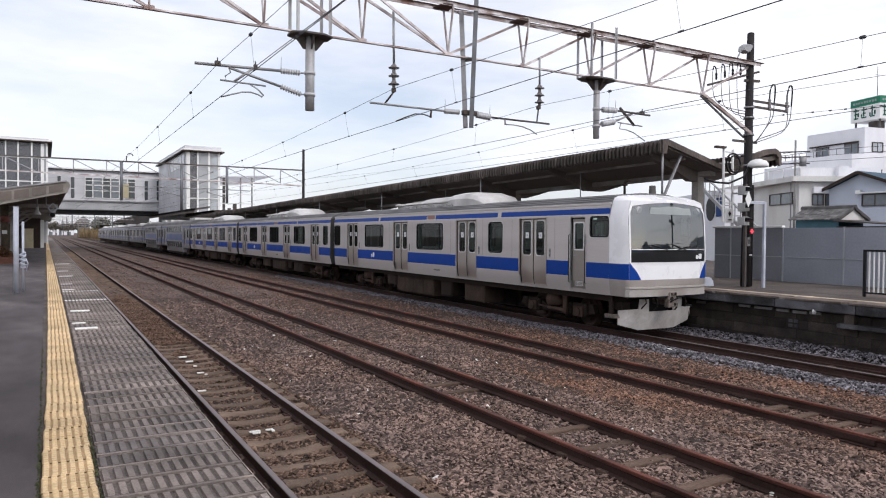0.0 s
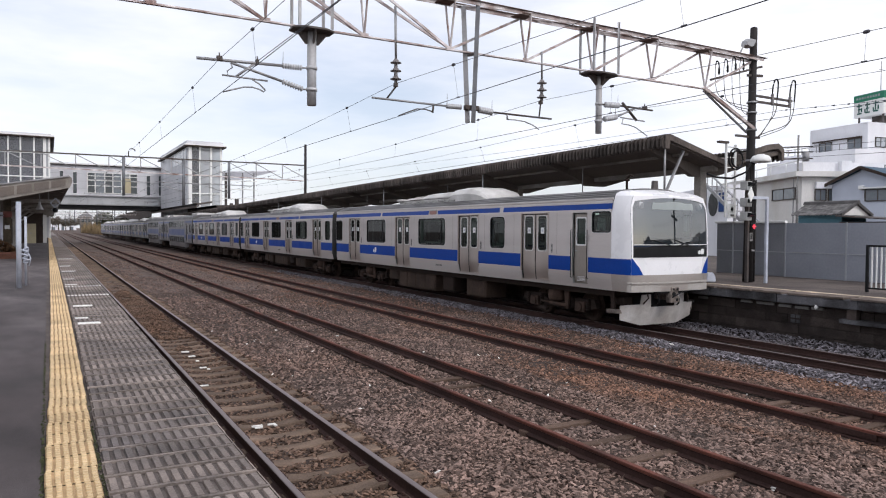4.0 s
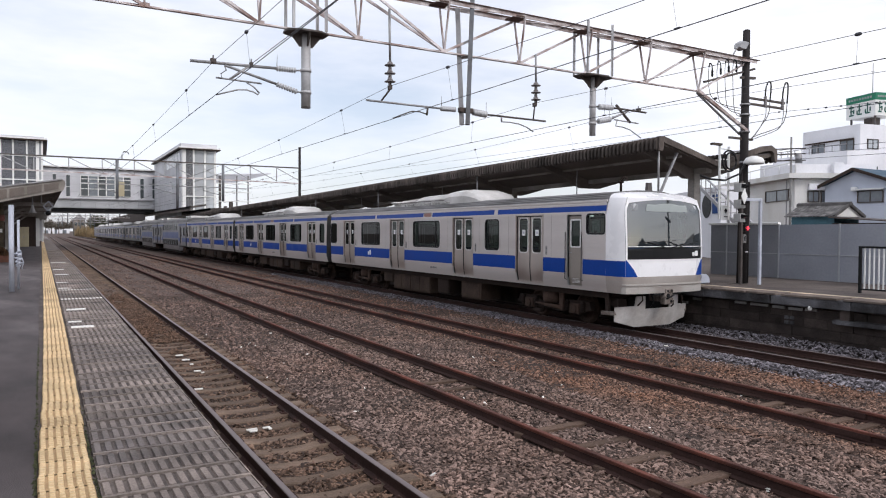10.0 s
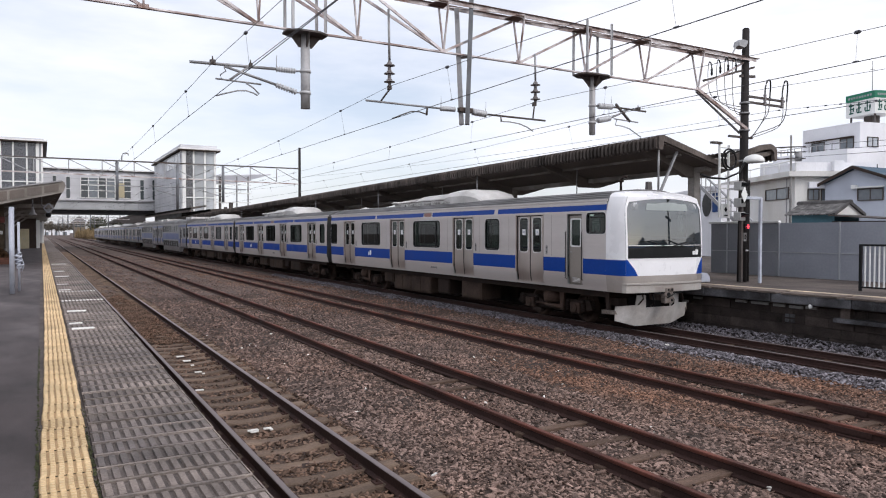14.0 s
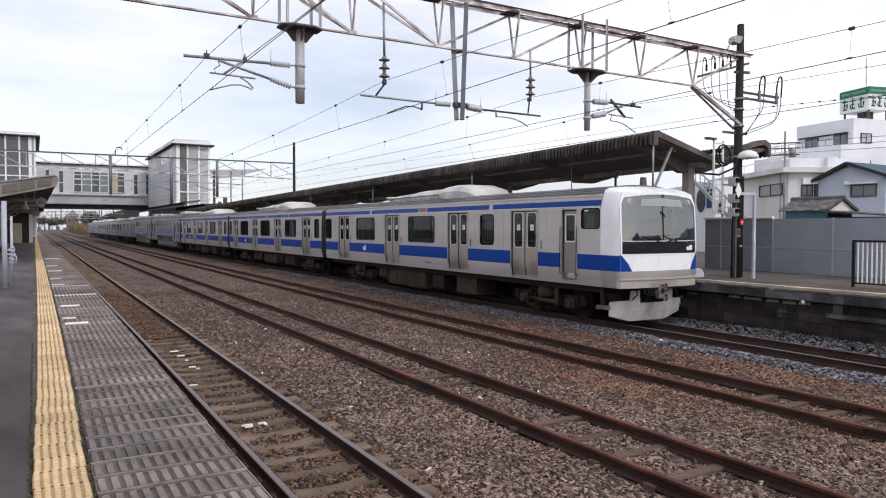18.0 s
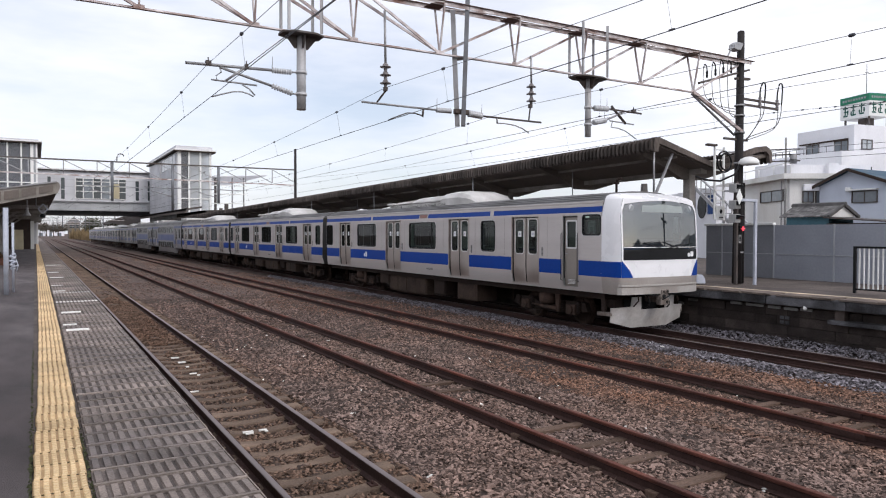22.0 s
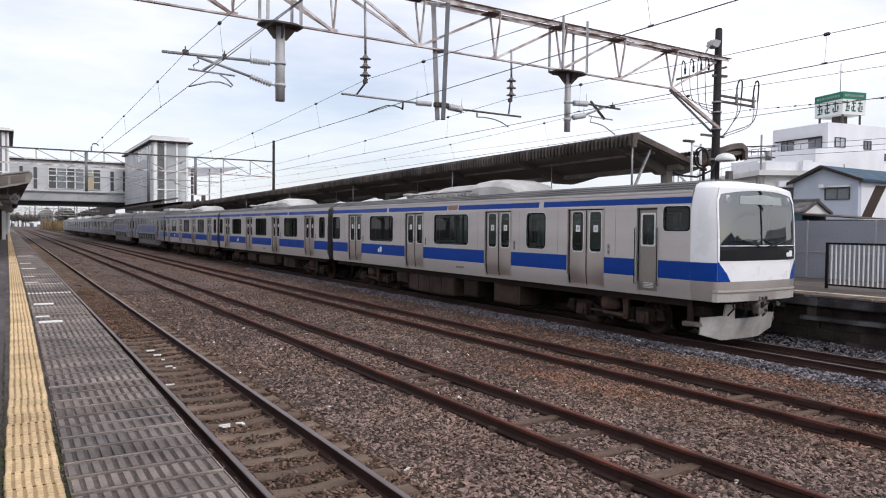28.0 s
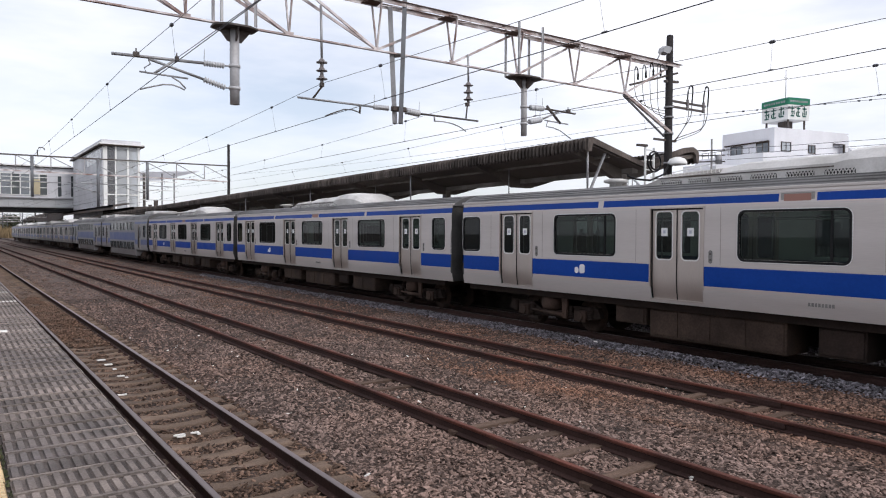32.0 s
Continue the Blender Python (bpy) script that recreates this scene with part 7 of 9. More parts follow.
# black underside: the shadow below the girder put into the colour
bm = B()
box(bm, -6, 18.2, BY - 0.1, BY + 9.0, 5.4, 6.0)
part("soffit", bm, M["black"], bridge)
for a, b, z1 in ((1.66, 2.1, 11.25), (3.5, 4.0, 11.15), (14.25, 14.75, 11.0), (16.1, 16.65, 11.1)):
    bm = B()
    box(bm, a, b, BY - 0.06, BY - 0.01, 7.8, z1)
    w = part("slit_window", bm, M["dark_pane"], bridge)
    bm = B()
    for z in (7.74, 9.3, z1):
        box(bm, a - 0.06, b + 0.06, BY - 0.1, BY - 0.06, z, z + 0.08)
    part("window_frame", bm, M["sign_white"], w)
WX = (5.49, 6.6, 8.0, 9.17, 10.45, 11.7, 12.76)
for k, (a, b) in enumerate(zip(WX, WX[1:])):
    bm = B()
    box(bm, a, b, BY - 0.05, BY - 0.01, 7.93, 11.15)
    w = part("window", bm, M[("dark_pane", "grey_pane", "dark_pane", "grey_pane", "mid_pane", "dark_pane")[k]], bridge)
    bm = B()
    for z in (7.9, 9.05, 9.9, 10.62, 11.12):
        box(bm, a - 0.05, b + 0.05, BY - 0.13, BY - 0.05, z, z + (0.1 if z != 9.9 else 0.16))
    box(bm, a - 0.07, a + 0.07, BY - 0.13, BY - 0.05, 7.9, 11.2)
    part("window_frame", bm, M["sign_white"], w)
bm = B()
box(bm, 10.97, 11.83, BY - 0.2, BY - 0.13, 8.06, 10.4)
part("yellow_notice", bm, M["beige"], bridge)


def tower(x0, x1, y0, y1, roof, eaves, mullions, transoms, zb, label, flights, pale):
    """A glazed stair tower: the front in panes between mullions, sheeted flanks, a parapet roof and stairs behind the glass."""
    t = thing("stair_tower", label, "tower", "stair towers of the footbridge")
    zr, zt = roof
    bm = B()
    box(bm, x0, x1, y0 + 5.0, y1, IZ, zr - 0.02)
    box(bm, x0, x0 + 0.2, y0 + 0.3, y0 + 5.0, IZ, zr - 0.02)
    part("core", bm, M["bridge_white"], t)
    bm = B()
    box(bm, *eaves, y0 - 0.5, y1, zr, zr + 0.16)
    part("eave", bm, M["brown_wood"], t, "dark eave under the roof edge")
    bm = B()
    box(bm, eaves[0], eaves[1], y0 - 0.55, y1, zr + 0.16, zr + 0.34)
    part("roof_edge", bm, M["sign_white"], t)
    bm = B()
    box(bm, eaves[0] + 0.3, eaves[1] - 0.4, y0 - 0.2, y1, zr + 0.34, zt)
    part("parapet", bm, M["bridge_white"], t)
    for k, (a, b) in enumerate(zip(mullions, mullions[1:])):
        for za, zc in zip((zb, *transoms), (*transoms, zr)):
            bm = B()
            box(bm, a[1], b[0], y0 + 0.12, y0 + 0.15, za, zc)
            part("pane", bm, PALE_GLASS if pale[k] else TOWER_GLASS, t).visible_shadow = False
    for a, b in mullions:
        bm = B()
        box(bm, a, b, y0 + 0.02, y0 + 0.3, IZ, zr)
        part("mullion", bm, M["sign_white"], t)
    for z in (zb, *transoms):
        bm = B()
        box(bm, mullions[0][0], mullions[-1][1], y0 + 0.0, y0 + 0.28, z - 0.07, z + 0.07)
        part("transom", bm, M["sign_white"], t)
    for z in (6.4, 7.7, 9.0, 10.3):
        bm = B()
        box(bm, x0 - 0.03, x0, y0 + 0.4, y1, z, z + 0.06)
        part("sheet_joint", bm, M["bridge_beam"], t)
    for k in range(5):
        bm = B()
        box(bm, x0 - 0.04, x0, y0 + 0.9 + k * 2.3, y0 + 2.9 + k * 2.3, 11.5, zr - 0.25)
        part("flank_window", bm, M["grey_pane"], t)
    for (xa, za), (xb, zc) in flights:
        bm = B()
        bar(bm, (xa, y0 + 1.6, za), (xb, y0 + 1.6, zc), 1.6, 0.3)
        part("stair_flight", bm, M["bridge_beam"], t)
        bm = B()
        bar(bm, (xa, y0 + 0.6, za + 0.9), (xb, y0 + 0.6, zc + 0.9), 0.1, 0.1)
        part("handrail", bm, M["sign_white"], t)
    return t


tower(16.4, 20.9, 99.0, BY, (13.42, 14.2), (15.94, 21.39), ((16.5, 16.95), (17.85, 18.08), (19.32, 19.56), (20.62, 20.9)), (7.16, 9.64, 11.6), 5.2,
      "white glazed stair tower on the island platform", (((17.0, 5.6), (20.6, 7.4)), ((20.6, 7.6), (17.0, 9.4)), ((17.6, 11.2), (20.6, 11.3))), (0, 1, 1))
tower(-8.5, 0.3, 104.0, BY, (13.9, 14.42), (-9.0, 0.8), ((-8.4, -8.2), (-4.4, -4.25), (-3.08, -2.9), (-1.58, -1.4), (-0.5, -0.15), (0.1, 0.3)), (8.9, 11.95), 5.4,
      "white glazed stair tower on the near platform", (((-4.2, 8.6), (-0.6, 10.3)), ((-0.6, 6.2), (-4.2, 8.2))), (0, 0, 0, 0, 1))

link = thing("stair_canopy", "dark low roofs over the stairs beside the tower", "canopy")
for x0, x1, y0, y1, z in ((14.8, 16.6, 84, 124.4, 5.05), (16.2, 21.4, 80, 98, 4.75), (15.2, 17.2, 70, 92, 4.35)):
    bm = B()
    prism(bm, [(x0, z), (x1, z + 0.35), (x1, z + 0.55), (x0, z + 0.25)], "y", y0, y1)
    part("roof", bm, M["canopy"], link)
    bm = B()
    box(bm, x0, x0 + 0.14, y0, y1, z - 0.25, z + 0.27)
    part("fascia", bm, M["canopy"], link)
for k in range(5):
    bm = B()
    box(bm, 16.6, 16.9, 86 + k * 9, 86.3 + k * 9, IZ, 5.1)
    part("column", bm, M["canopy_beam"], link)

stair_roof = thing("far_stair_roof", "dark sloping roof over the stairs beyond the footbridge", "canopy")
low = [(BY + 9.4, 6.35), (150, 6.1), (167, 5.9), (184, 5.75), (215, 5.25)]
bm = B()
prism(bm, [(y, z) for y, z in low] + [(y, z - 0.3) for y, z in low[::-1]], "x", 15.9, 20.2)
part("roof", bm, M["canopy"], stair_roof)
bm = B()
prism(bm, [(y, z - 0.3) for y, z in low] + [(y, z - (1.9 if y < 170 else 0.8)) for y, z in low[::-1]], "x", 16.0, 16.12)
part("side_sheet", bm, M["brown_wood"], stair_roof)
for k in range(7):
    bm = B()
    box(bm, 16.4, 16.65, 140 + k * 12, 140.25 + k * 12, IZ, 5.35)
    part("column", bm, M["canopy_beam"], stair_roof)

annex = thing("bridge_annex", "thin pale sheet roof on slim posts beside the stair tower", "canopy")
bm = B()
prism(bm, [(21.0, 10.25), (28.8, 10.75), (28.8, 10.85), (21.0, 10.35)], "y", 100, 121)
part("roof", bm, SHEET, annex, "translucent white roof sheet")
for x, h, w in ((21.6, 10.2, 0.3), (23.0, 6.6, 0.5), (24.0, 10.3, 0.14), (25.6, 10.4, 0.14), (22.3, 6.0, 0.4)):
    bm = B()
    box(bm, x, x + w, 100.5, 100.8, IZ, h)
    part("post", bm, M["dark_steel"] if w > 0.2 else M["galv"], annex)
for z in (6.6, 7.9, 9.1):
    bm = B()
    box(bm, 21.2, 26.0, 100.4, 100.5, z, z + 0.12)
    part("rail", bm, M["sign_white"], annex)

# ---- things on the near platform ----
LC = 36.0


def lc_top(x):
    return 4.75 - (0.84 - x) * 0.178


def lc_low(x):
    return 4.15 - (0.53 - x) * 0.234


lc = thing("near_canopy", "brown-grey platform canopy with a panelled end board", "canopy")
bm = B()
prism(bm, [(-3.2, lc_top(-3.2) - 0.06), (0.9, lc_top(0.9) - 0.08), (0.96, 4.5), (0.9, 4.4), (-3.2, lc_top(-3.2) - 0.2)], "y", LC + 0.1, 112)
part("roof_deck", bm, M["canopy"], lc)
bm = B()
prism(bm, [(-3.2, lc_low(-3.2)), (0.5, lc_low(0.5)), (0.88, 4.25), (0.98, 4.55), (0.94, 4.7), (0.84, 4.76), (-3.2, lc_top(-3.2))], "y", LC - 0.05, LC + 0.1)
part("end_board", bm, M["canopy_beam"], lc)
bm = B()
prism(bm, [(-3.2, lc_top(-3.2) - 0.02), (0.84, lc_top(0.84) - 0.02), (0.84, lc_top(0.84) + 0.04), (-3.2, lc_top(-3.2) + 0.04)], "y", LC - 0.12, LC + 0.1)
part("capping", bm, M["galv"], lc, "grey metal capping")
for k in range(5):
    bm = B()
    x = -2.5 + k * 0.66
    prism(bm, [(x, lc_low(x) + 0.13), (x + 0.56, lc_low(x + 0.56) + 0.13), (x + 0.56, lc_top(x + 0.56) - 0.13), (x, lc_top(x) - 0.13)], "y", LC - 0.09, LC - 0.05)
    part("board_panel", bm, M["canopy_under"], lc)
for k in range(26):
    y = LC + 0.4 + k * 2.9
    bm = B()
    prism(bm, [(-3.1, lc_low(-3.1) + 0.1), (0.45, lc_low(0.45) + 0.1), (0.9, 4.42), (0.9, 4.5), (-3.1, lc_top(-3.1) - 0.2)], "y", y, y + 0.14)
    part("rafter", bm, M["canopy_under"], lc)
for k in range(7):
    y = LC + 7.5 + k * 10.5
    bm = B()
    cx = -2.3
    box(bm, cx - 0.12, cx + 0.12, y - 0.12, y + 0.12, PZ, 4.2)
    box(bm, -3.0, 0.6, y - 0.08, y + 0.08, 3.75, 3.95)
    part("column", bm, M["canopy_beam"], lc)
    bm = B()
    bar(bm, (cx, y, 2.9), (cx + 1.2, y, 3.8), 0.1, 0.14)
    part("brace", bm, M["canopy_beam"], lc)
for y, z in ((52.0, 3.8), (64, 3.8), (76, 3.8)):
    bm = B()
    prism(bm, [(0.34, z - 0.12), (0.6, z + 0.02), (0.48, z + 0.22), (0.22, z + 0.06)], "y", y, y + 0.3)
    solo("canopy_loudspeaker", bm, M["galv"], "grey box loudspeaker hung under the canopy edge", "loudspeaker", "speakers under the canopy")
monitor = thing("platform_monitor", "pale hooded platform camera on a bent bracket under the canopy", "camera", at=pose(0.25, 39.0, 0))
bm = B()
path_tube(bm, [(-0.22, 0.1, 4.3), (-0.22, 0.1, 3.75), (-0.05, 0.05, 3.7)], 0.03, seg=8)
part("hanger", bm, M["galv"], monitor)
for a, b in (((-0.14, 3.62), (0.08, 3.86)), ((0.08, 3.86), (0.27, 3.62)), ((0.27, 3.62), (0.06, 3.4)), ((0.06, 3.4), (-0.14, 3.62))):
    bm = B()
    bar(bm, (a[0], 0, a[1]), (b[0], 0, b[1]), 0.2, 0.05)
    part("bracket_plate", bm, M["pale_post"], monitor)
bm = B()
lathe(bm, (0.06, 0.0, 3.3), ((-0.12, 0.0), (-0.1, 0.1), (0.0, 0.13), (0.1, 0.06)), 12)
part("camera_dome", bm, M["black"], monitor)
tannoy = thing("horn_loudspeaker", "pale grey horn loudspeaker under the canopy", "loudspeaker", at=pose(-0.35, 40.0, 3.5))
bm = B()
lathe(bm, (0, 0, 0), ((-0.2, 0.17), (-0.17, 0.17), (-0.05, 0.1), (0.1, 0.06), (0.2, 0.06)), 16)
part("horn", bm, M["post_steel"], tannoy)
bm = B()
tube(bm, (0, 0, 0.2), (0, 0, 0.85), 0.025, seg=8)
part("stem", bm, M["galv"], tannoy)
house = thing("station_house", "dark station building under the canopy with a white doorway", "station building")
bm = B()
box(bm, -8, -0.42, 77.4, 103.9, PZ, 3.75)
part("wall", bm, M["brown_wood"], house)
bm = B()
box(bm, -0.42, -0.12, 77.6, 77.9, PZ, 3.6)
part("door_frame", bm, M["sign_white"], house)

posts = thing("platform_posts", "pair of pale blue-grey steel posts with fittings on the platform", "post", at=pose(-0.64, 20.5, PZ))
for x, y, h, r in ((0.0, 0.0, 2.16, 0.058), (0.13, 0.8, 1.8, 0.03)):
    bm = B()
    tube(bm, (x, y, 0 if x < 0.1 else 0.0), (x, y, h), r, seg=14)
    part("post", bm, M["pale_post"], posts)
bm = B()
for k in range(11):
    a = 2.1 * k
    z = 0.62 + 0.035 * k
    c = (0.13 + 0.025 * math.sin(a), 0.8 + 0.02 * math.cos(a))
    ring_pts = [(c[0] + (0.05 + 0.025 * math.sin(1.7 * k)) * math.cos(q), c[1] + 0.05 * math.sin(q), z + 0.03 * math.sin(q + a)) for q in [j * 0.7854 for j in range(9)]]
    path_tube(bm, ring_pts, 0.02, seg=6)
path_tube(bm, [(0.19, 0.78, 0.85), (0.24, 0.77, 0.7), (0.2, 0.78, 0.52)], 0.016, seg=6)
part("rope_wrap", bm, M["pale_post"], posts, "pale rope tied round the posts")
cab = thing("platform_cabinet", "beige steel cabinet standing on the platform", "cabinet", at=pose(-1.19, 76.0, PZ))
bm = B()
box(bm, -0.55, 0.2, 0, 0.8, 0, 1.84, bevel=0.02)
part("body", bm, M["beige"], cab)
for x in (-0.52, -0.17):
    bm = B()
    box(bm, x, x + 0.33, -0.02, 0.0, 0.1, 1.78, bevel=0.005)
    door = part("door", bm, M["beige"], cab)
    bm = B()
    box(bm, x + 0.27 if x < -0.3 else x + 0.03, x + 0.3 if x < -0.3 else x + 0.06, -0.05, -0.02, 0.85, 1.0)
    part("handle", bm, M["galv"], door)
plant = thing("planter", "brick planter with a brown winter shrub", "planter", at=pose(-2.3, 39.3, PZ))
for row in range(3):
    for k in range(8):
        bm = B()
        x = -0.9 + k * 0.235 + (0.1 if row % 2 else 0)
        box(bm, x, x + 0.225, -0.06, 0.06, row * 0.11, row * 0.11 + 0.1, bevel=0.006)
        part("brick", bm, M["brick"], plant)
bm = B()
box(bm, -0.9, 1.0, 0.06, 1.2, 0, 0.3)
part("soil_bed", bm, M["earth"], plant)
rng = np.random.default_rng(4)
bm = B()
for k in range(1600):
    c = Vector((rng.uniform(-0.85, 1.0), rng.uniform(0.0, 1.1), 0))
    c.z = 0.27 + 0.66 * rng.random() * (1 - ((c.x - 0.05) / 1.05) ** 2)
    d = Vector(rng.normal(0, 1, 3)).normalized()
    e = d.cross(Vector(rng.normal(0, 1, 3))).normalized()
    bm.faces.new([bm.verts.new(c + d * a * 0.06 + e * b * 0.035) for a, b in ((-1, 0), (0, -1), (1, 0), (0, 1))])
part("shrub", bm, M["dry_leaf"], plant)
pillar = thing("canopy_pillar", "brown round pillar with a dull red band and a white label", "pillar", at=pose(-1.78, 41.5, PZ))
bm = B()
tube(bm, (0, 0, 0), (0, 0, 3.0), 0.17, seg=16)
part("shaft", bm, M["bark"], pillar)
bm = B()
tube(bm, (0, 0, 2.0), (0, 0, 2.3), 0.21, seg=16)
part("red_band", bm, M["red"], pillar, "dull red band")
bm = B()
box(bm, -0.11, 0.11, -0.2, -0.16, 1.42, 1.6, bevel=0.01)
part("label_plate", bm, M["sign_white"], pillar, "white label")
for x, y, h in ((-2.05, 41.2, 2.25), (-1.35, 42.0, 2.6)):
    pipe = thing("rain_pipe", "pale blue-grey down pipe beside the canopy pillar", "pipe", "down pipes", pose(x, y, PZ))
    bm = B()
    tube(bm, (0, 0, 0), (0, 0, h), 0.1, seg=12)
    part("pipe", bm, M["pale_post"], pipe)
    for z in (0.5, h - 0.2):
        bm = B()
        tube(bm, (0, 0, z), (0, 0, z + 0.08), 0.125, seg=12)
        part("collar", bm, M["leg_steel"], pipe)

# ---- town behind the island platform; its streets run aslant to the railway ----
def block_at(px, py, deg):
    return pose(px, py, 0, 0, 0, deg)


def opening(parent, a, b, z0, z1, face, name="window", pane_mat=None, frame_mat=None, split=2):
    """A window in the front wall (face y = 0 looks to -y) or the side wall (x = 0 looks to -x)."""
    bm = B()
    t = 0.07

    def put(u0, u1, w0, w1, d0, d1):
        if face == "front":
            box(bm, u0, u1, d0, d1, w0, w1)
        else:
            box(bm, d0, d1, u0, u1, w0, w1)
    for u0, u1, w0, w1 in ((a - t, b + t, z0 - t, z0), (a - t, b + t, z1, z1 + t), (a - t, a, z0, z1), (b, b + t, z0, z1)):
        put(u0, u1, w0, w1, -0.09, 0.0)
    for k in range(1, split):
        m = a + (b - a) * k / split
        put(m - 0.03, m + 0.03, z0, z1, -0.07, 0.0)
    w = part(name, bm, frame_mat or M["dark_steel"], parent)
    bm = B()
    put(a, b, z0, z1, -0.03, -0.012)
    part("pane", bm, pane_mat or M["grey_pane"], w)
    return w


# tall white building with the rooftop sign
tall = thing("white_building", "white three-storey building with balconies and a rooftop sign box", "building", at=block_at(65.0, 36.78, -10.5))
bm = B()
prism(bm, [(0, 9.6), (8.3, 9.6), (8.3, 11.5), (10.2, 11.5), (10.2, 9.6), (10.7, 9.6), (10.7, 12.3), (10.4, 12.5), (0.2, 12.6), (0, 12.45)], "y", 0.0, 0.5)
box(bm, 0, 10.7, 0.5, 6.4, 9.6, 12.5)
part("upper_storey", bm, M["white_wall"], tall)
bm = B()
box(bm, 0.0, 10.7, 0.0, 6.4, 12.5, 12.62, bevel=0.04)
part("roof_coping", bm, M["white_wall"], tall)
bm = B()
box(bm, -2.2, 13.8, -0.6, 8.0, 0, 9.6)
part("lower_storey", bm, M["white_wall"], tall)
for a in ((-2.2, 13.8, -0.6, -0.45), (-2.2, -2.05, -0.45, 8.0)):
    bm = B()
    box(bm, *a, 9.6, 10.05)
    part("parapet", bm, M["white_wall"], tall)
opening(tall, 0.95, 2.15, 10.42, 11.2, "front", split=2, pane_mat=M["light_pane"])
opening(tall, 4.75, 5.6, 10.38, 11.07, "front", split=2)
bm = B()
box(bm, 9.95, 10.15, -0.04, 0.1, 10.4, 11.5)
box(bm, 8.5, 10.15, -0.04, 0.1, 11.42, 11.5)
part("loggia_jamb", bm, M["dark_steel"], tall)
opening(tall, 3.85, 5.2, 9.95, 11.15, "side", split=2)
opening(tall, 0.65, 2.0, 9.95, 11.2, "side", split=2)
bm = B()
box(bm, -0.3, -0.1, 0.5, 5.9, 11.26, 11.38)
part("lintel", bm, M["brown_wood"], tall)
for x, z0, z1, w in ((6.75, 9.25, 9.95, 0.45), (0.85, 8.3, 8.7, 0.6), (3.6, 7.2, 7.9, 0.5), (9.4, 7.2, 7.9, 0.5)):
    bm = B()
    box(bm, x, x + w, -0.66, -0.61, z0, z1)
    part("window", bm, M["dark_pane"], tall)
bm = B()
box(bm, -2.6, -1.8, -1.0, -0.62, 7.2, 8.7, bevel=0.03)
part("duct", bm, M["dark_steel"], tall)
for k in range(9):
    bm = B()
    y = 0.2 + k * 0.85
    box(bm, -2.16, -2.1, y, y + 0.05, 10.05, 10.6)
    part("balcony_post", bm, M["galv"], tall)
bm = B()
box(bm, -2.18, -2.08, -0.4, 7.4, 10.6, 10.66)
part("balcony_rail", bm, M["galv"], tall)
bm = B()
box(bm, 11.2, 12.9, 0.2, 2.0, 9.6, 11.2)
box(bm, 11.3, 12.0, 0.14, 0.2, 10.3, 11.0, mi=1)
part("roof_room", bm, [M["white_wall"], M["mid_pane"]], tall)
bm = B()
box(bm, -3.8, -2.2, 4.5, 8.0, 0, 9.3)
part("annex", bm, M["white_wall"], tall)

sign = thing("rooftop_sign", "white and green square rooftop sign box with dark lettering", "sign", at=pose(68.35, 37.3, 0.17, 0, 0, -16))
SX, SW = 2.75, 3.45
bm = B()
box(bm, 0, SX, 0, SW, 13.6, 15.06)
part("box", bm, M["sign_white"], sign)
bm = B()
box(bm, -0.02, SX + 0.02, -0.02, SW + 0.02, 15.06, 15.75)
part("green_band", bm, M["sign_green"], sign)


def stroke(bm, face, u0, u1, z0, z1, d):
    """A bar on a sign face; u runs to the right as one reads it."""
    if face == "front":
        box(bm, u0, u1, -d, 0.0, z0, z1)
    else:
        box(bm, -d, 0.0, SW - u1, SW - u0, z0, z1)


for face in ("front", "side"):
    f = (SX if face == "front" else SW) / 3.9
    for k in range(3):
        bm = B()
        u = 0.35 + k * 1.1
        for j, (a, b, z0, z1) in enumerate(((0.05, 0.75, 14.55, 14.68), (0.28, 0.42, 13.95, 14.85), (0.1, 0.7, 13.8, 13.93), (0.0, 0.14, 13.9, 14.25), (0.62, 0.78, 14.0, 14.4), (0.2, 0.6, 14.22, 14.32))):
            if j != k + 3:
                stroke(bm, face, (u + a) * f, (u + b) * f, z0 + 0.08, z1 + 0.08, 0.03)
        part("sign_character", bm, M["sign_letter"], sign)
    for k in range(9):
        bm = B()
        stroke(bm, face, (0.35 + k * 0.36) * f, (0.58 + k * 0.36) * f, 15.3, 15.5, 0.04)
        part("small_bar", bm, M["galv"], sign)
for x in (0.3, 2.4):
    for y in (0.3, 3.1):
        bm = B()
        bar(bm, (x, y, 12.4), (x, y, 13.6), 0.14, 0.14)
        part("leg", bm, M["dark_steel"], sign)
bm = B()
box(bm, 0.9, 1.8, 1.2, 2.2, 12.4, 13.6)
part("plinth", bm, M["dark_steel"], sign)
bm = B()
tube(bm, (1.37, 1.7, 15.75), (1.37, 1.7, 18.9), 0.035, seg=6)
tube(bm, (1.15, 1.7, 18.1), (1.6, 1.7, 18.1), 0.03, seg=6)
part("aerial", bm, M["galv"], sign)

# cream flat-roofed house with roof terrace
flat_house = thing("flat_roofed_house", "cream flat-roofed house with a terrace and sliding windows", "house", at=block_at(50.3, 33.35, -30))
bm = B()
box(bm, 0, 7.0, 0, 14, 0, 6.75)
part("wall", bm, M["cream_wall"], flat_house)
bm = B()
box(bm, -0.7, 7.5, -0.5, 14.5, 6.75, 7.15)
part("roof_slab", bm, M["cream_wall"], flat_house)
bm = B()
box(bm, 0.3, 6.5, 0.4, 5.0, 7.15, 7.9)
box(bm, 3.0, 3.8, 0.0, 0.6, 7.15, 8.0, bevel=0.05)
part("terrace_parapet", bm, M["white_wall"], flat_house)
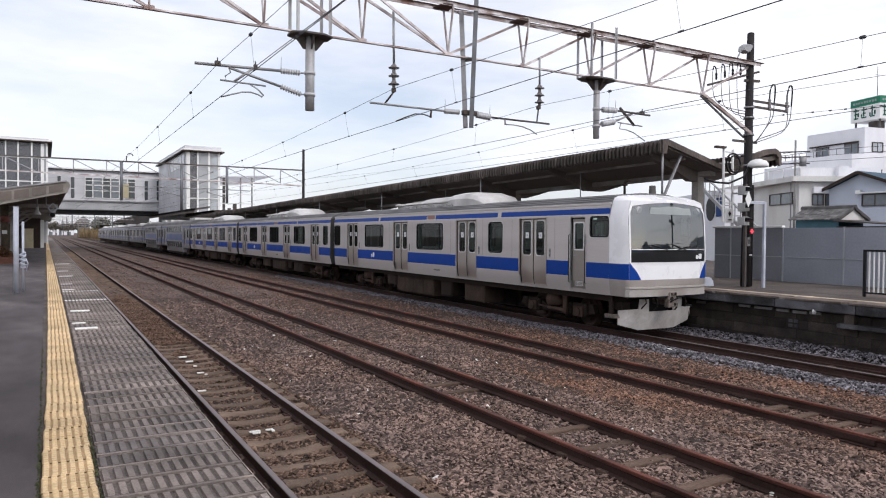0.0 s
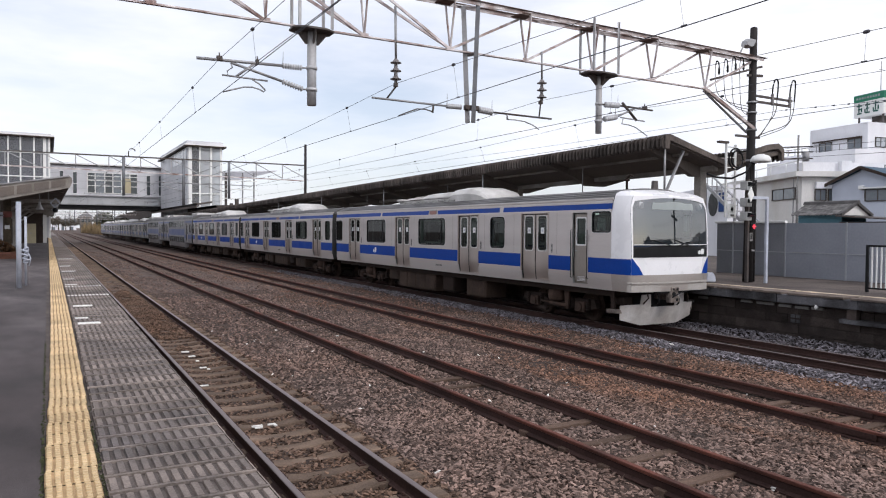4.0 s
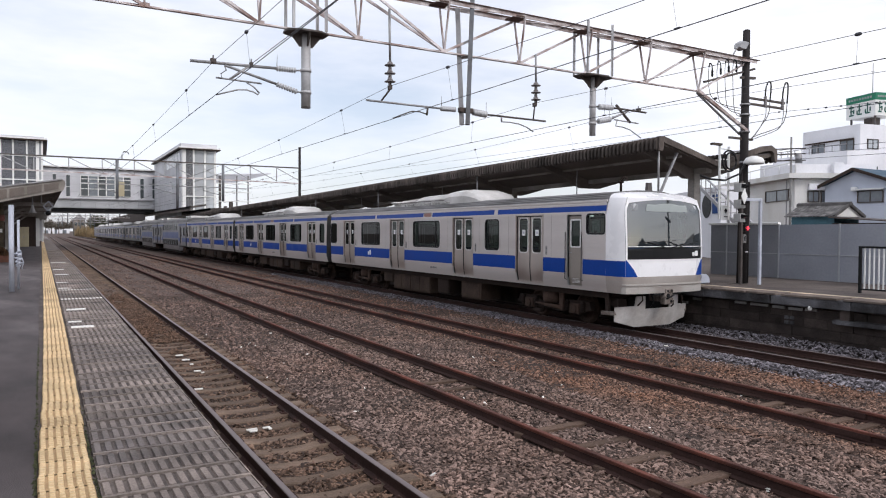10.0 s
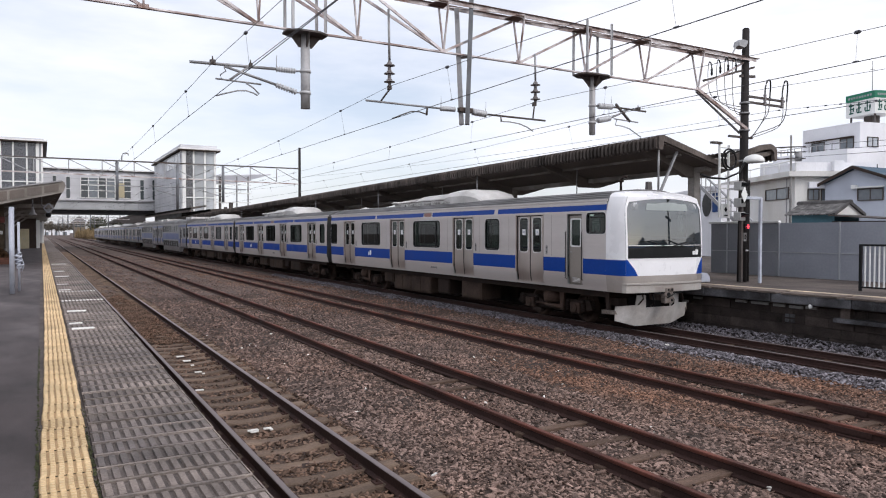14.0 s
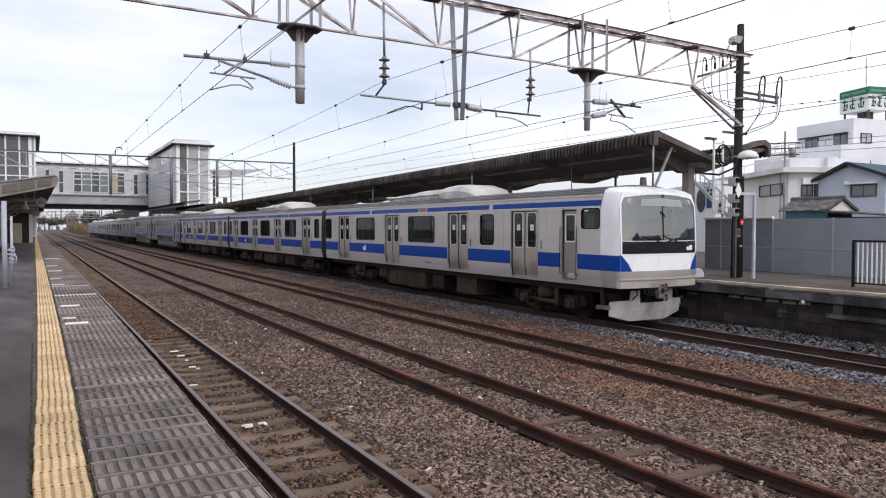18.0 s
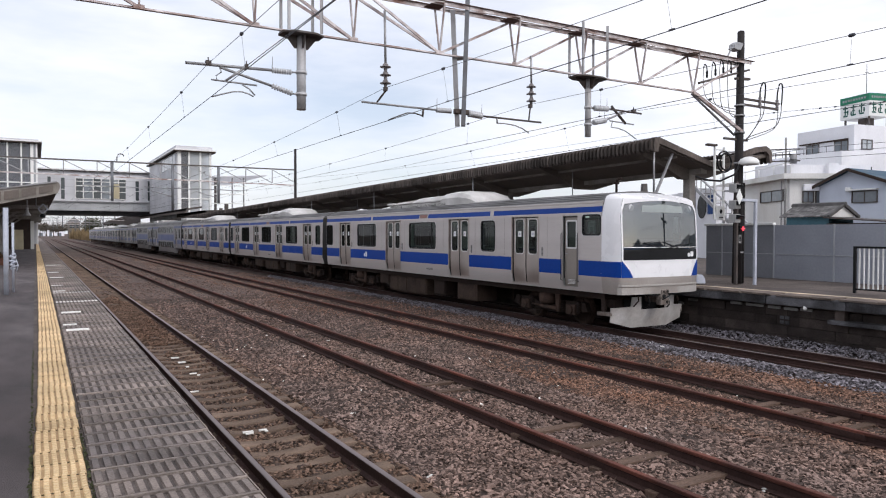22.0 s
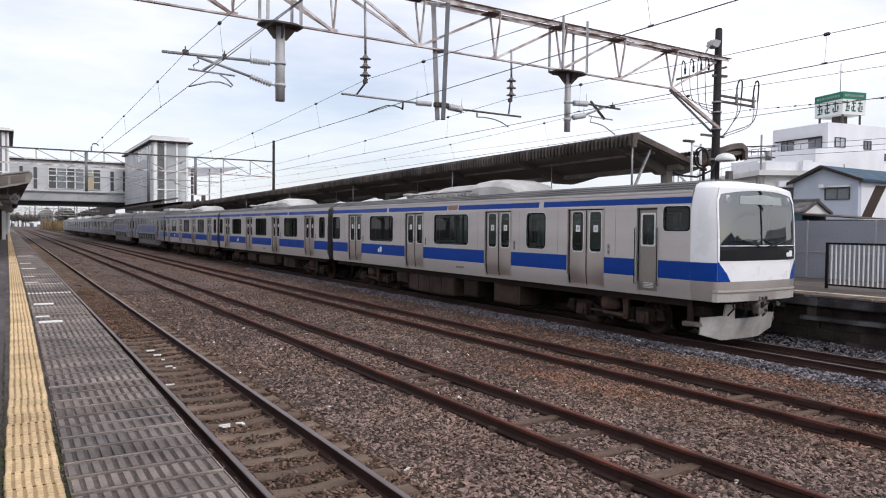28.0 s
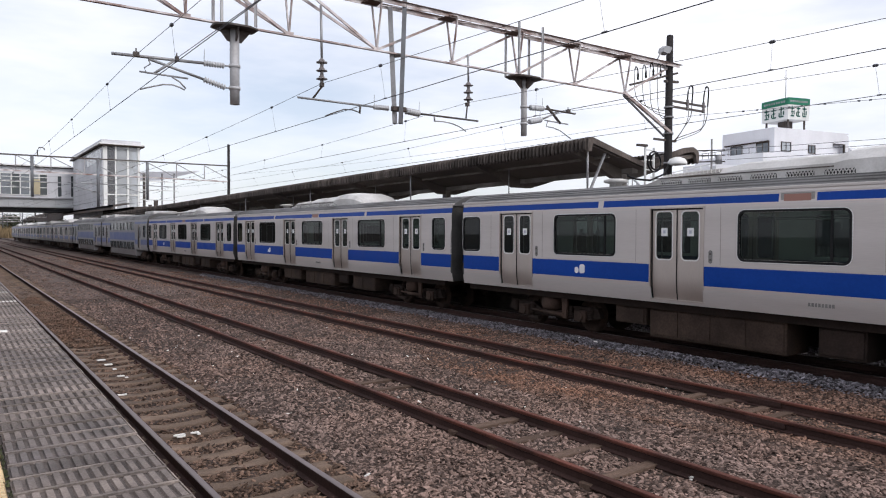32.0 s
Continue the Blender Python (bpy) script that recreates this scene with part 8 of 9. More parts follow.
opening(flat_house, 0.95, 4.75, 5.15, 5.95, "side", split=2)
opening(flat_house, 1.05, 1.8, 5.0, 5.75, "front", split=2)
opening(flat_house, 2.05, 2.5, 4.8, 5.75, "front", split=1)
bm = B()
box(bm, 1.0, 2.6, -0.25, -0.02, 5.85, 6.35, bevel=0.04)
part("shutter_box", bm, M["white_wall"], flat_house)
bm = B()
box(bm, -0.06, 0.0, 1.2, 1.26, 1.0, 6.7)
part("drain_pipe", bm, M["galv"], flat_house)
bm = B()
tube(bm, (0.2, 14, 7.9), (0.2, 0.2, 8.1), 0.05, seg=6)
for k in range(6):
    tube(bm, (0.2, 0.3 + k * 2.7, 7.15), (0.2, 0.3 + k * 2.7, 8.1), 0.035, seg=6)
part("terrace_rail", bm, M["sign_white"], flat_house)

# blue-grey gabled house
gable = thing("gabled_house", "blue-grey gabled house with a dark blue sheet roof", "house", at=block_at(52.0, 32.0, -90))
bm = B()
prism(bm, [(0, 0), (4.9, 0), (4.9, 6.2), (2.3, 7.15), (0, 6.15)], "y", 0, 10)
part("wall", bm, M["blue_wall"], gable)
for s, a, b in ((0, (-0.45, 5.98), (2.3, 7.22)), (1, (2.3, 7.22), (5.4, 6.05))):
    bm = B()
    prism(bm, [a, b, (b[0], b[1] + 0.16), (a[0], a[1] + 0.16)], "y", -0.4, 10.4)
    part("roof_slope", bm, M["blue_roof"], gable)
bm = B()
for a, b in (((-0.45, -0.42, 6.03), (2.3, -0.42, 7.27)), ((2.3, -0.42, 7.27), (5.4, -0.42, 6.1))):
    bar(bm, a, b, 0.06, 0.22)
part("barge_board", bm, M["brown_wood"], gable)
w = opening(gable, 2.55, 4.25, 4.85, 5.6, "front", split=2)
bm = B()
box(bm, 2.3, 4.4, -0.4, -0.05, 5.7, 5.8)
box(bm, 2.15, 2.5, -0.35, -0.02, 5.65, 5.95, bevel=0.04)
part("window_hood", bm, M["sign_white"], gable)
bm = B()
prism(bm, [(0.4, 3.5), (1.7, 3.5), (3.66, 5.85), (2.3, 5.85)], "x", 4.94, 5.0)
part("timber_brace", bm, M["brown_wood"], gable, "dark diagonal timber")
bm = B()
box(bm, 4.9, 4.94, 0.3, 9.9, 1.0, 6.0)
part("side_cladding", bm, M["white_wall"], gable)

# low tiled shed in front of it
shed = thing("tiled_shed", "low teal shed with a weathered grey tile roof", "shed", at=block_at(40.0, 27.0, -90))
bm = B()
box(bm, 0.1, 2.8, 0.3, 2.8, 0, 3.55)
part("wall", bm, M["teal_wall"], shed)
bm = B()
prism(bm, [(0.05, 3.52), (1.5, 4.2), (2.95, 3.52)], "x", -0.1, 2.9)
part("roof_core", bm, M["cream_wall"], shed)
for s in (1, -1):
    for row in range(8):
        for k in range(12):
            f = row / 8
            bm = B()
            x0 = -0.16 + k * 0.26
            y0, z0 = 1.5 - s * 1.55 * (1 - f), 3.52 + 0.72 * f
            prism(bm, [(x0, z0), (x0 + 0.12, z0 - 0.02), (x0 + 0.245, z0), (x0 + 0.245, z0 + 0.05), (x0 + 0.12, z0 + 0.03), (x0, z0 + 0.05)], "y", *sorted((y0, y0 + s * 0.23)))
            for v in bm.verts:
                v.co.z += 0.46 * abs(v.co.y - y0)
            part("roof_tile", bm, M["tile_roof"], shed)
bm = B()
prism(bm, [(1.32, 4.2), (1.38, 4.36), (1.5, 4.42), (1.62, 4.36), (1.68, 4.2)], "x", -0.28, 3.1)
part("ridge_cap", bm, M["ridge_tile"], shed, "dark ridge tiles")
for s in (1, -1):
    bm = B()
    bar(bm, (3.0, 1.5 - s * 1.58, 3.53), (3.0, 1.5, 4.26), 0.14, 0.16)
    part("verge", bm, M["ridge_tile"], shed)
bm = B()
prism(bm, [(2.9, 3.42), (6.6, 3.14), (6.6, 3.2), (2.9, 3.5)], "y", -0.5, 2.9)
part("lean_to_roof", bm, M["dark_steel"], shed, "dark sheet lean-to roof")
bm = B()
box(bm, 2.85, 6.4, 0.0, 2.8, 0, 3.12)
part("lean_to_wall", bm, M["brown_wood"], shed)

# white house further along
side_house = thing("white_house", "white house with a weathered tile roof", "house", at=block_at(45.0, 21.0, -90))
bm = B()
box(bm, 0, 10, 0, 9, 0, 5.6)
part("wall", bm, M["white_wall"], side_house)
bm = B()
prism(bm, [(-0.5, 5.5), (2.5, 6.5), (7.5, 6.5), (10.5, 5.5)], "y", -0.5, 9.5)
part("roof", bm, M["tile_roof"], side_house)
bm = B()
box(bm, 0.3, 9.7, -0.02, 0.0, 3.0, 3.6)
part("wall_band", bm, M["fence"], side_house)

# house with an outside stair behind the canopy end
stair_house = thing("stair_house", "white house with an outside stair and blue sheeting", "house", at=block_at(36.0, 27.5, -30))
bm = B()
box(bm, -1.0, 0.6, 0, 9.0, 0, 5.3)
part("wall", bm, M["white_wall"], stair_house)
bm = B()
lathe(bm, (-1.02, 2.2, 4.2), ((-0.02, 0.75), (0.0, 0.75)), 18, axis="x")
part("arch_window", bm, M["black"], stair_house)
bm = B()
box(bm, -1.06, -1.0, 0.1, 1.2, 3.7, 4.85)
part("blue_sheet", bm, M["tarp"], stair_house)
for dz in (0.0, 0.9):
    bm = B()
    bar(bm, (-1.6, 1.9, 5.4 + dz), (-1.6, -7.2, 1.5 + dz), 0.09, 0.22 if not dz else 0.08)
    part("stair_stringer", bm, M["galv"], stair_house)
for k in range(12):
    bm = B()
    y, z = 1.6 - k * 0.76, 5.25 - k * 0.325
    box(bm, -1.65, -1.0, y - 0.15, y + 0.15, z, z + 0.05)
    bar(bm, (-1.6, y, z), (-1.6, y, z + 1.0), 0.05, 0.05)
    part("stair_tread", bm, M["galv"], stair_house)
for y, z in ((1.9, 5.4), (-2.6, 3.4), (-7.1, 1.5)):
    bm = B()
    box(bm, -1.66, -1.54, y - 0.06, y + 0.06, 0, z)
    part("stair_post", bm, M["galv"], stair_house)

upole = thing("utility_pole", "grey utility pole with cross arms and a transformer", "utility pole", at=pose(49.85, 33.4, 0))
bm = B()
tube(bm, (0, 0, 0), (0, 0, 9.9), 0.1, 0.07, seg=10)
part("pole", bm, M["concrete"], upole)
for z in (9.0, 8.6, 8.1):
    bm = B()
    bar(bm, (-0.8, 0.9, z), (0.6, -0.8, z), 0.09, 0.09)
    part("cross_arm", bm, M["dark_steel"], upole)
bm = B()
lathe(bm, (0.35, -0.4, 7.9), ((0, 0.25), (0.7, 0.25), (0.75, 0.15)), 12)
part("transformer", bm, M["galv"], upole)
for k in range(3):
    feeder_pts = [(52.0 + k, -40, 8.4 + 0.35 * k), (49.9, 33.4, 8.2 + 0.4 * k), (47, 120, 8.0 + 0.4 * k)]
    bm = B()
    for a, b in zip(feeder_pts, feeder_pts[1:]):
        path_tube(bm, sag(a, b, 0.6, 10), 0.016, 5)
    solo("street_wire", bm, M["wire"], "thin street wire along the houses", "overhead wire", "street wires")


mast = thing("street_pole", "dark leaning street pole with two cross arms", "utility pole", at=pose(30.6, -2.6, 0))
bm = B()
tube(bm, (0, 0, 0.5), (0.5, 0.3, 8.2), 0.3, 0.22, seg=10)
part("pole", bm, M["pole"], mast)
for z in (5.4, 6.4, 7.2):
    bm = B()
    bar(bm, (-1.0, 0.2, z + 0.15), (1.5, 0.3, z - 0.15), 0.2, 0.2)
    part("cross_arm", bm, M["pole"], mast)


# ---- the distance: trees and low buildings ----
def tree(x, y, h, seed, green):
    rnd = random.Random(seed)
    t = thing("tree", "distant bare brown tree" if not green else "distant dark evergreen tree", "tree", "trees beyond the bridge", pose(x, y, -0.2))
    bm = B()
    tube(bm, (0, 0, 0), (0.1, 0, h * 0.6), h * 0.03, h * 0.016, seg=8)
    limbs = []
    for k in range(13):
        a = rnd.uniform(0, 6.28)
        z = h * rnd.uniform(0.08 if green else 0.28, 0.6)
        e = (math.cos(a) * h * rnd.uniform(0.16, 0.3), math.sin(a) * h * rnd.uniform(0.16, 0.3), z + h * rnd.uniform(0.1, 0.3))
        tube(bm, (0, 0, z), e, h * 0.01, h * 0.004, seg=6)
        limbs.append(e)
    part("trunk", bm, M["bark"], t)
    bm = B()
    for e in limbs + [(0, 0, h * 0.85)]:
        for k in range(110):
            c = Vector(e) + Vector((rnd.gauss(0, h * 0.075), rnd.gauss(0, h * 0.075), rnd.gauss(0, h * 0.07)))
            d = Vector((rnd.gauss(0, 1), rnd.gauss(0, 1), rnd.gauss(0, 1))).normalized()
            f = d.cross(Vector((rnd.gauss(0, 1), rnd.gauss(0, 1), rnd.gauss(0, 1)))).normalized()
            s = h * rnd.uniform(0.022, 0.05)
            bm.faces.new([bm.verts.new(c + d * p * s + f * q * s * 0.7) for p, q in ((-1, 0), (0, -1), (1, 0), (0, 1))])
    part("crown", bm, M["leaf"] if green else M["twig"], t)


# the last five bare trees are added to stand in for grey haze
for k, (x, y, h, g) in enumerate(((19.6, 330, 8.2, 1), (21.4, 332, 9.0, 1), (23.4, 336, 8.4, 1), (26.0, 300, 8.0, 1), (24.5, 420, 11, 0), (30, 330, 8, 0), (29, 310, 8.5, 1), (33, 300, 9, 1), (38, 330, 8, 0), (3.0, 640, 10, 0), (8.0, 700, 12, 0), (12.0, 620, 10, 0), (16.5, 660, 11, 0), (20.5, 560, 11, 0))):
    tree(x, y, h, 50 + k, g)
rows = [(70, 240, 16, 14, 8), (95, 200, 18, 14, 9), (60, 150, 14, 10, 7), (80, 110, 14, 12, 7.5), (100, 70, 16, 14, 8), (95, 30, 16, 14, 7.5), (85, 0, 14, 14, 7), (75, -30, 14, 14, 7)]
# long houses out of view, added for a dark band mirrored in the windscreen
rows += [(38 + 25 * k, -56 - 9 * k, 26, 12, 7.2 + 0.4 * (k % 2)) for k in range(4)]
rnd = random.Random(17)
for k in range(22):
    rows.append((-60 + k * 6.5 + rnd.uniform(-2, 2), rnd.uniform(330, 620), rnd.uniform(6, 12), 9, rnd.uniform(4.5, 10)))
rows = [r for r in rows if not -0.02 < (r[0] + r[2] * 0.5) / max(r[1], 1) < 0.062 or r[0] > 37]
for k, (x, y, w, d, h) in enumerate(rows):
    b = thing("far_house", "pale distant house with a dark roof", "house", "far houses", pose(x, y, -0.2))
    bm = B()
    box(bm, 0, w, 0, d, 0, h * 0.7)
    part("wall", bm, M["town"], b)
    bm = B()
    prism(bm, [(-0.6, h * 0.7), (w + 0.6, h * 0.7), (w * 0.5, h)], "y", -0.5, d + 0.5)
    part("roof", bm, M["tile_roof"], b)
    for j in range(int(w / 3.5)):
        bm = B()
        box(bm, 1 + j * 3.5, 2.6 + j * 3.5, -0.05, 0.02, h * 0.4, h * 0.55)
        box(bm, -0.05, 0.02, 1 + j * 2.2, 2.2 + j * 2.2, h * 0.4, h * 0.55)
        part("window", bm, M["black"], b)

# a tan house with a hipped roof past the end of the train, and low pale sheds where the tracks close up
cottage = thing("hipped_house", "tan two-storey house with a dark hipped roof", "house", at=pose(14.4, 402, -0.2))
bm = B()
box(bm, 0, 5.2, 0, 9, 0, 8.2)
part("wall", bm, M["tan_wall"], cottage)
bm = B()
foot = [bm.verts.new(p) for p in ((-0.5, -0.5, 8.2), (5.7, -0.5, 8.2), (5.7, 9.5, 8.2), (-0.5, 9.5, 8.2))]
top = [bm.verts.new(p) for p in ((2.6, 2.6, 11.0), (2.6, 6.4, 11.0))]
for q in ((foot[0], foot[1], top[0]), (foot[1], foot[2], top[1], top[0]), (foot[2], foot[3], top[1]), (foot[3], foot[0], top[0], top[1]), tuple(foot[::-1])):
    bm.faces.new(q)
part("roof", bm, M["tile_roof"], cottage)
for x in (0.5, 2.0, 3.5):
    for z in (1.6, 5.2):
        bm = B()
        box(bm, x, x + 1.1, -0.05, 0.02, z, z + 1.6)
        part("window", bm, M["dark_pane"], cottage)
for x, y, w, h in ((0.5, 700, 7.0, 5.4), (8.5, 680, 5.0, 6.5), (14.5, 720, 8, 6.0), (-9, 640, 8, 6.2)):
    shed = thing("far_shed", "pale low shed in the distance", "shed", "far sheds", pose(x, y, -0.2))
    bm = B()
    prism(bm, [(0, 0), (w, 0), (w, h * 0.8), (w / 2, h), (0, h * 0.8)], "y", 0, 9)
    part("wall", bm, M["white_wall"], shed)
    bm = B()
    box(bm, w * 0.3, w * 0.7, -0.05, 0.02, 0, h * 0.5)
    part("shed_door", bm, M["grey_pane"], shed)

# reeds on the bank beyond the train's end
rnd = random.Random(23)
v, f = [], []
for k in range(2600):
    y = rnd.uniform(285, 398)
    x = 17.2 - (y - 290) * 0.024 + 4.5 * rnd.random() ** 2
    h, a = rnd.uniform(1.6, 4.4) * (1 - 0.25 * math.sin(y * 0.13)), rnd.uniform(0, 3.14)
    w, lx, ly = 0.14, rnd.uniform(-0.4, 0.4), rnd.uniform(-0.4, 0.4)
    b0 = len(v)
    v += [(x - w * math.cos(a), y - w * math.sin(a), -0.25), (x + w * math.cos(a), y + w * math.sin(a), -0.25), (x + lx, y + ly, h)]
    f.append((b0, b0 + 1, b0 + 2))
tagged(new("reeds", big_mesh("reeds", np.array(v), np.array(f), [M["reed"]])), "tall dry tan reeds on the bank beside the tracks", "reeds", kind="stuff")

# ---- raised yard past the hoarding, with a parked car ----
yard = thing("yard", "raised grey asphalt yard beside the platform end", "yard", kind="structure")
bm = B()
box(bm, 21.72, 28.0, -22.0, 13.4, -0.3, 0.9)
part("slab", bm, M["asphalt"], yard)
bm = B()
box(bm, 27.7, 27.9, -22.0, 13.4, 0.9, 2.55)
part("boundary_wall", bm, M["fence_dark"], yard, "dark grey boundary wall")
parked = thing("parked_car", "white rounded hatchback parked in the yard", "car", at=pose(24.7, 10.75, 0.9))
bm = B()
outline = [(0.0, 0.35), (0.02, 0.75), (-0.12, 0.98), (-0.45, 1.36), (-0.8, 1.47), (-1.9, 1.46), (-2.35, 1.3), (-2.85, 0.95), (-3.5, 0.8), (-3.62, 0.55), (-3.6, 0.28), (-0.1, 0.26)]
prism(bm, outline, "x", -0.74, 0.74)
bmesh.ops.bevel(bm, geom=[e for e in bm.edges if abs(e.verts[0].co.x - e.verts[1].co.x) < 0.01], offset=0.09, segments=2, affect="EDGES")
part("body", bm, M["cab_white"], parked)
for s in (-1, 1):
    bm = B()
    prism(bm, [(-0.5, 0.98), (-0.68, 1.32), (-1.3, 1.34), (-1.3, 0.96)], "x", *sorted((s * 0.735, s * 0.75)))
    part("side_window", bm, M["dark_pane"], parked)
    bm = B()
    prism(bm, [(-1.38, 0.96), (-1.38, 1.34), (-1.9, 1.34), (-2.5, 0.96)], "x", *sorted((s * 0.735, s * 0.75)))
    part("side_window", bm, M["dark_pane"], parked)
    bm = B()
    box(bm, *sorted((s * 0.5, s * 0.7)), -0.02, 0.045, 0.62, 0.85, bevel=0.02)
    part("tail_light", bm, M["red"], parked)
    for y in (-0.62, -2.95):
        bm = B()
        lathe(bm, (s * 0.66, y, 0.28), ((-0.09, 0.18), (-0.08, 0.28), (0.08, 0.28), (0.09, 0.18)), 20, axis="x")
        w = part("wheel", bm, M["black"], parked)
        bm = B()
        lathe(bm, (s * 0.74, y, 0.28), ((-0.02, 0.17), (0.015, 0.15), (0.02, 0.0)), 16, axis="x")
        part("rim", bm, M["galv"], w)
bm = B()
prism(bm, [(-0.135, 1.03), (-0.115, 1.045), (-0.4, 1.36), (-0.42, 1.35)], "x", -0.56, 0.56)
part("rear_window", bm, M["dark_pane"], parked)
bm = B()
prism(bm, [(-2.4, 1.29), (-2.38, 1.31), (-2.83, 0.99), (-2.85, 0.97)], "x", -0.6, 0.6)
part("windscreen", bm, M["dark_pane"], parked)

# ---- pieces of floors, walls and tracks ----
for k in range(190):
    part("sleeper", sleeper_mesh, None, NEAR_TRACK, at=pose(0.012 * math.sin(k * 1.9), SLEEPER_0 + k * SLEEPER_STEP, 0.004 * math.sin(k * 2.7), 0, 0, 0.7 * math.sin(k * 3.1)))
for k in range(38):
    for s in (-0.5335, 0.5335):
        part("rail_clip", clip_mesh, None, NEAR_TRACK, at=pose(s, SLEEPER_0 + k * SLEEPER_STEP, 0.004))
bm = B()
box(bm, -0.6, 0.6, -0.075, 0.075, -0.2, -0.13, bevel=0.01)
plank_mesh = mesh_of(bm, "sleeper", M["plank"])
for ob in [o for o in scene.objects if o.name.startswith("railway_track") and o != NEAR_TRACK]:
    cx = ob.location.x
    rnd = random.Random(int(cx * 10))
    for y in (7.28, 6.47, 5.79, 4.98) if 5 < cx < 7 else ():
        part("sleeper", plank_mesh, None, ob, at=pose(0.0, y, 0.012, 0, 0, rnd.uniform(-1.5, 1.5)))
    for y in (7.0, 6.48, 5.9, 5.54) if 9 < cx < 10 else ():
        part("sleeper", plank_mesh, None, ob, at=pose(0.05, y, 0.0, 0, 0, rnd.uniform(-2, 2)))
    for y, s in ((5.95, 0.5335), (5.3, -0.5335)) if 9 < cx < 10 else ():
        for d in (-0.03, 0.03):
            bm = B()
            box(bm, s + d - 0.013, s + d + 0.013, y - 0.28, y + 0.28, -0.115, -0.035, bevel=0.006)
            part("fishplate", bm, M["rail_side"], ob, "oily dark fishplate")
    for k in range(12 if 5 < cx < 7 else 9 if cx < 10 else 0, 60):
        if rnd.random() < 0.34:
            part("sleeper", plank_mesh, None, ob, at=pose(rnd.uniform(-0.04, 0.04), 2.8 + k * 0.6, -0.018 if cx < 8 else -0.025, 0, 0, rnd.uniform(-1.5, 1.5)))

def edge_bow(y):
    """The platform edge swings out slightly along its length."""
    return 0.07 * (1 - math.exp(-max(0.0, y - 5.0) / 6.0))


# yellow warning blocks with raised studs
bm = B()
box(bm, -0.147, 0.147, -0.139, 0.139, -0.03, 0.012, bevel=0.007)
for i in range(6):
    for j in range(6):
        x, y = -0.124 + i * 0.0496, -0.124 + j * 0.0496
        lo = [bm.verts.new((x + a * 0.0172, y + b * 0.0185, 0.012)) for a, b in ((-1, -1), (1, -1), (1, 1), (-1, 1))]
        hi = [bm.verts.new((x + a * 0.0125, y + b * 0.014, 0.026)) for a, b in ((-1, -1), (1, -1), (1, 1), (-1, 1))]
        bm.faces.new(hi).material_index = 1
        for q in range(4):
            bm.faces.new((lo[q], lo[(q + 1) % 4], hi[(q + 1) % 4], hi[q])).material_index = 1
box(bm, -0.147, 0.147, 0.1385, 0.15, -0.02, 0.013, mi=2)
block = mesh_of(bm, "warning_block", [M["tactile_bed"], M["tactile"], M["joint_dirt"]])
strip = thing("warning_strip", "worn yellow studded warning blocks along the platform edge", "tactile paving", kind="structure", at=pose(0.12, 0, PZ))
rnd = random.Random(3)
for k in range(230):
    part("warning_block", block, None, strip, at=pose(rnd.uniform(-0.005, 0.005) + edge_bow(1.5 + k * 0.3), 1.5 + k * 0.3, rnd.uniform(-0.003, 0.003), rnd.uniform(-0.3, 0.3), rnd.uniform(-0.4, 0.4), rnd.uniform(-0.9, 0.9)))
bm = B()
box(bm, -0.078, 0.218, 70.4, 235, -0.03, 0.012)
part("warning_band", bm, M["tactile"], strip)

# ribbed edge slabs: pale rims and ribs over darker grooves
bm = B()
box(bm, -0.422, 0.422, -0.148, 0.148, -0.03, 0.0, mi=1)
ribs = [(-0.388 + i * 0.0705, 0.0252, -0.106, 0.124) for i in range(12)]
for x, w, y0, y1 in ribs:
    lo = [bm.verts.new((x + a * w, b, 0.0)) for a, b in ((-1, y0), (1, y0), (1, y1), (-1, y1))]
    hi = [bm.verts.new((x + a * w * 0.74, b * 0.985, 0.017)) for a, b in ((-1, y0), (1, y0), (1, y1), (-1, y1))]
    bm.faces.new(hi)
    for q in range(4):
        bm.faces.new((lo[q], lo[(q + 1) % 4], hi[(q + 1) % 4], hi[q]))
box(bm, -0.422, 0.422, -0.148, -0.118, 0.0, 0.017, mi=2)
box(bm, 0.4155, 0.424, -0.1175, 0.148, 0.0, 0.0155, mi=2)
slab = mesh_of(bm, "edge_slab", [M["slab"], M["slab_gap"], M["slab_rim"]])
edge = thing("edge_paving", "grey ribbed concrete slabs along the platform edge", "paving", kind="structure", at=pose(0.715, 0, PZ))
for k in range(200):
    part("edge_slab", slab, None, edge, at=pose(rnd.uniform(-0.004, 0.004) + edge_bow(1.5 + k * 0.302), 1.5 + k * 0.302, rnd.uniform(-0.004, 0.003), rnd.uniform(-0.3, 0.3), rnd.uniform(-0.3, 0.3), rnd.uniform(-0.3, 0.3)))
bm = B()
box(bm, -0.352, 0.492, 61.7, 235, -0.02, 0.008)
part("edge_band", bm, M["slab"], edge)

# painted door marks on the edge slabs
for y, x0, x1, d in ((12.4, 0.35, 0.66, 0.2), (13.15, 0.33, 0.52, 0.12), (15.2, 0.36, 0.68, 0.2), (20.9, 0.33, 0.6, 0.15), (23.2, 0.33, 0.6, 0.15), (27.4, 0.35, 0.75, 0.25), (31.0, 0.35, 0.7, 0.3), (38, 0.35, 0.95, 0.4)):
    bm = B()
    box(bm, x0 + 0.05, x1 + (0.15 if x1 > 1 else 0.06), y - d / 2, y + d / 2, PZ + 0.004, PZ + 0.0215)
    solo("painted_mark", bm, M["white_paint"], "white painted stopping mark on the ribbed slabs", "floor marking", "marks on the platform edge")

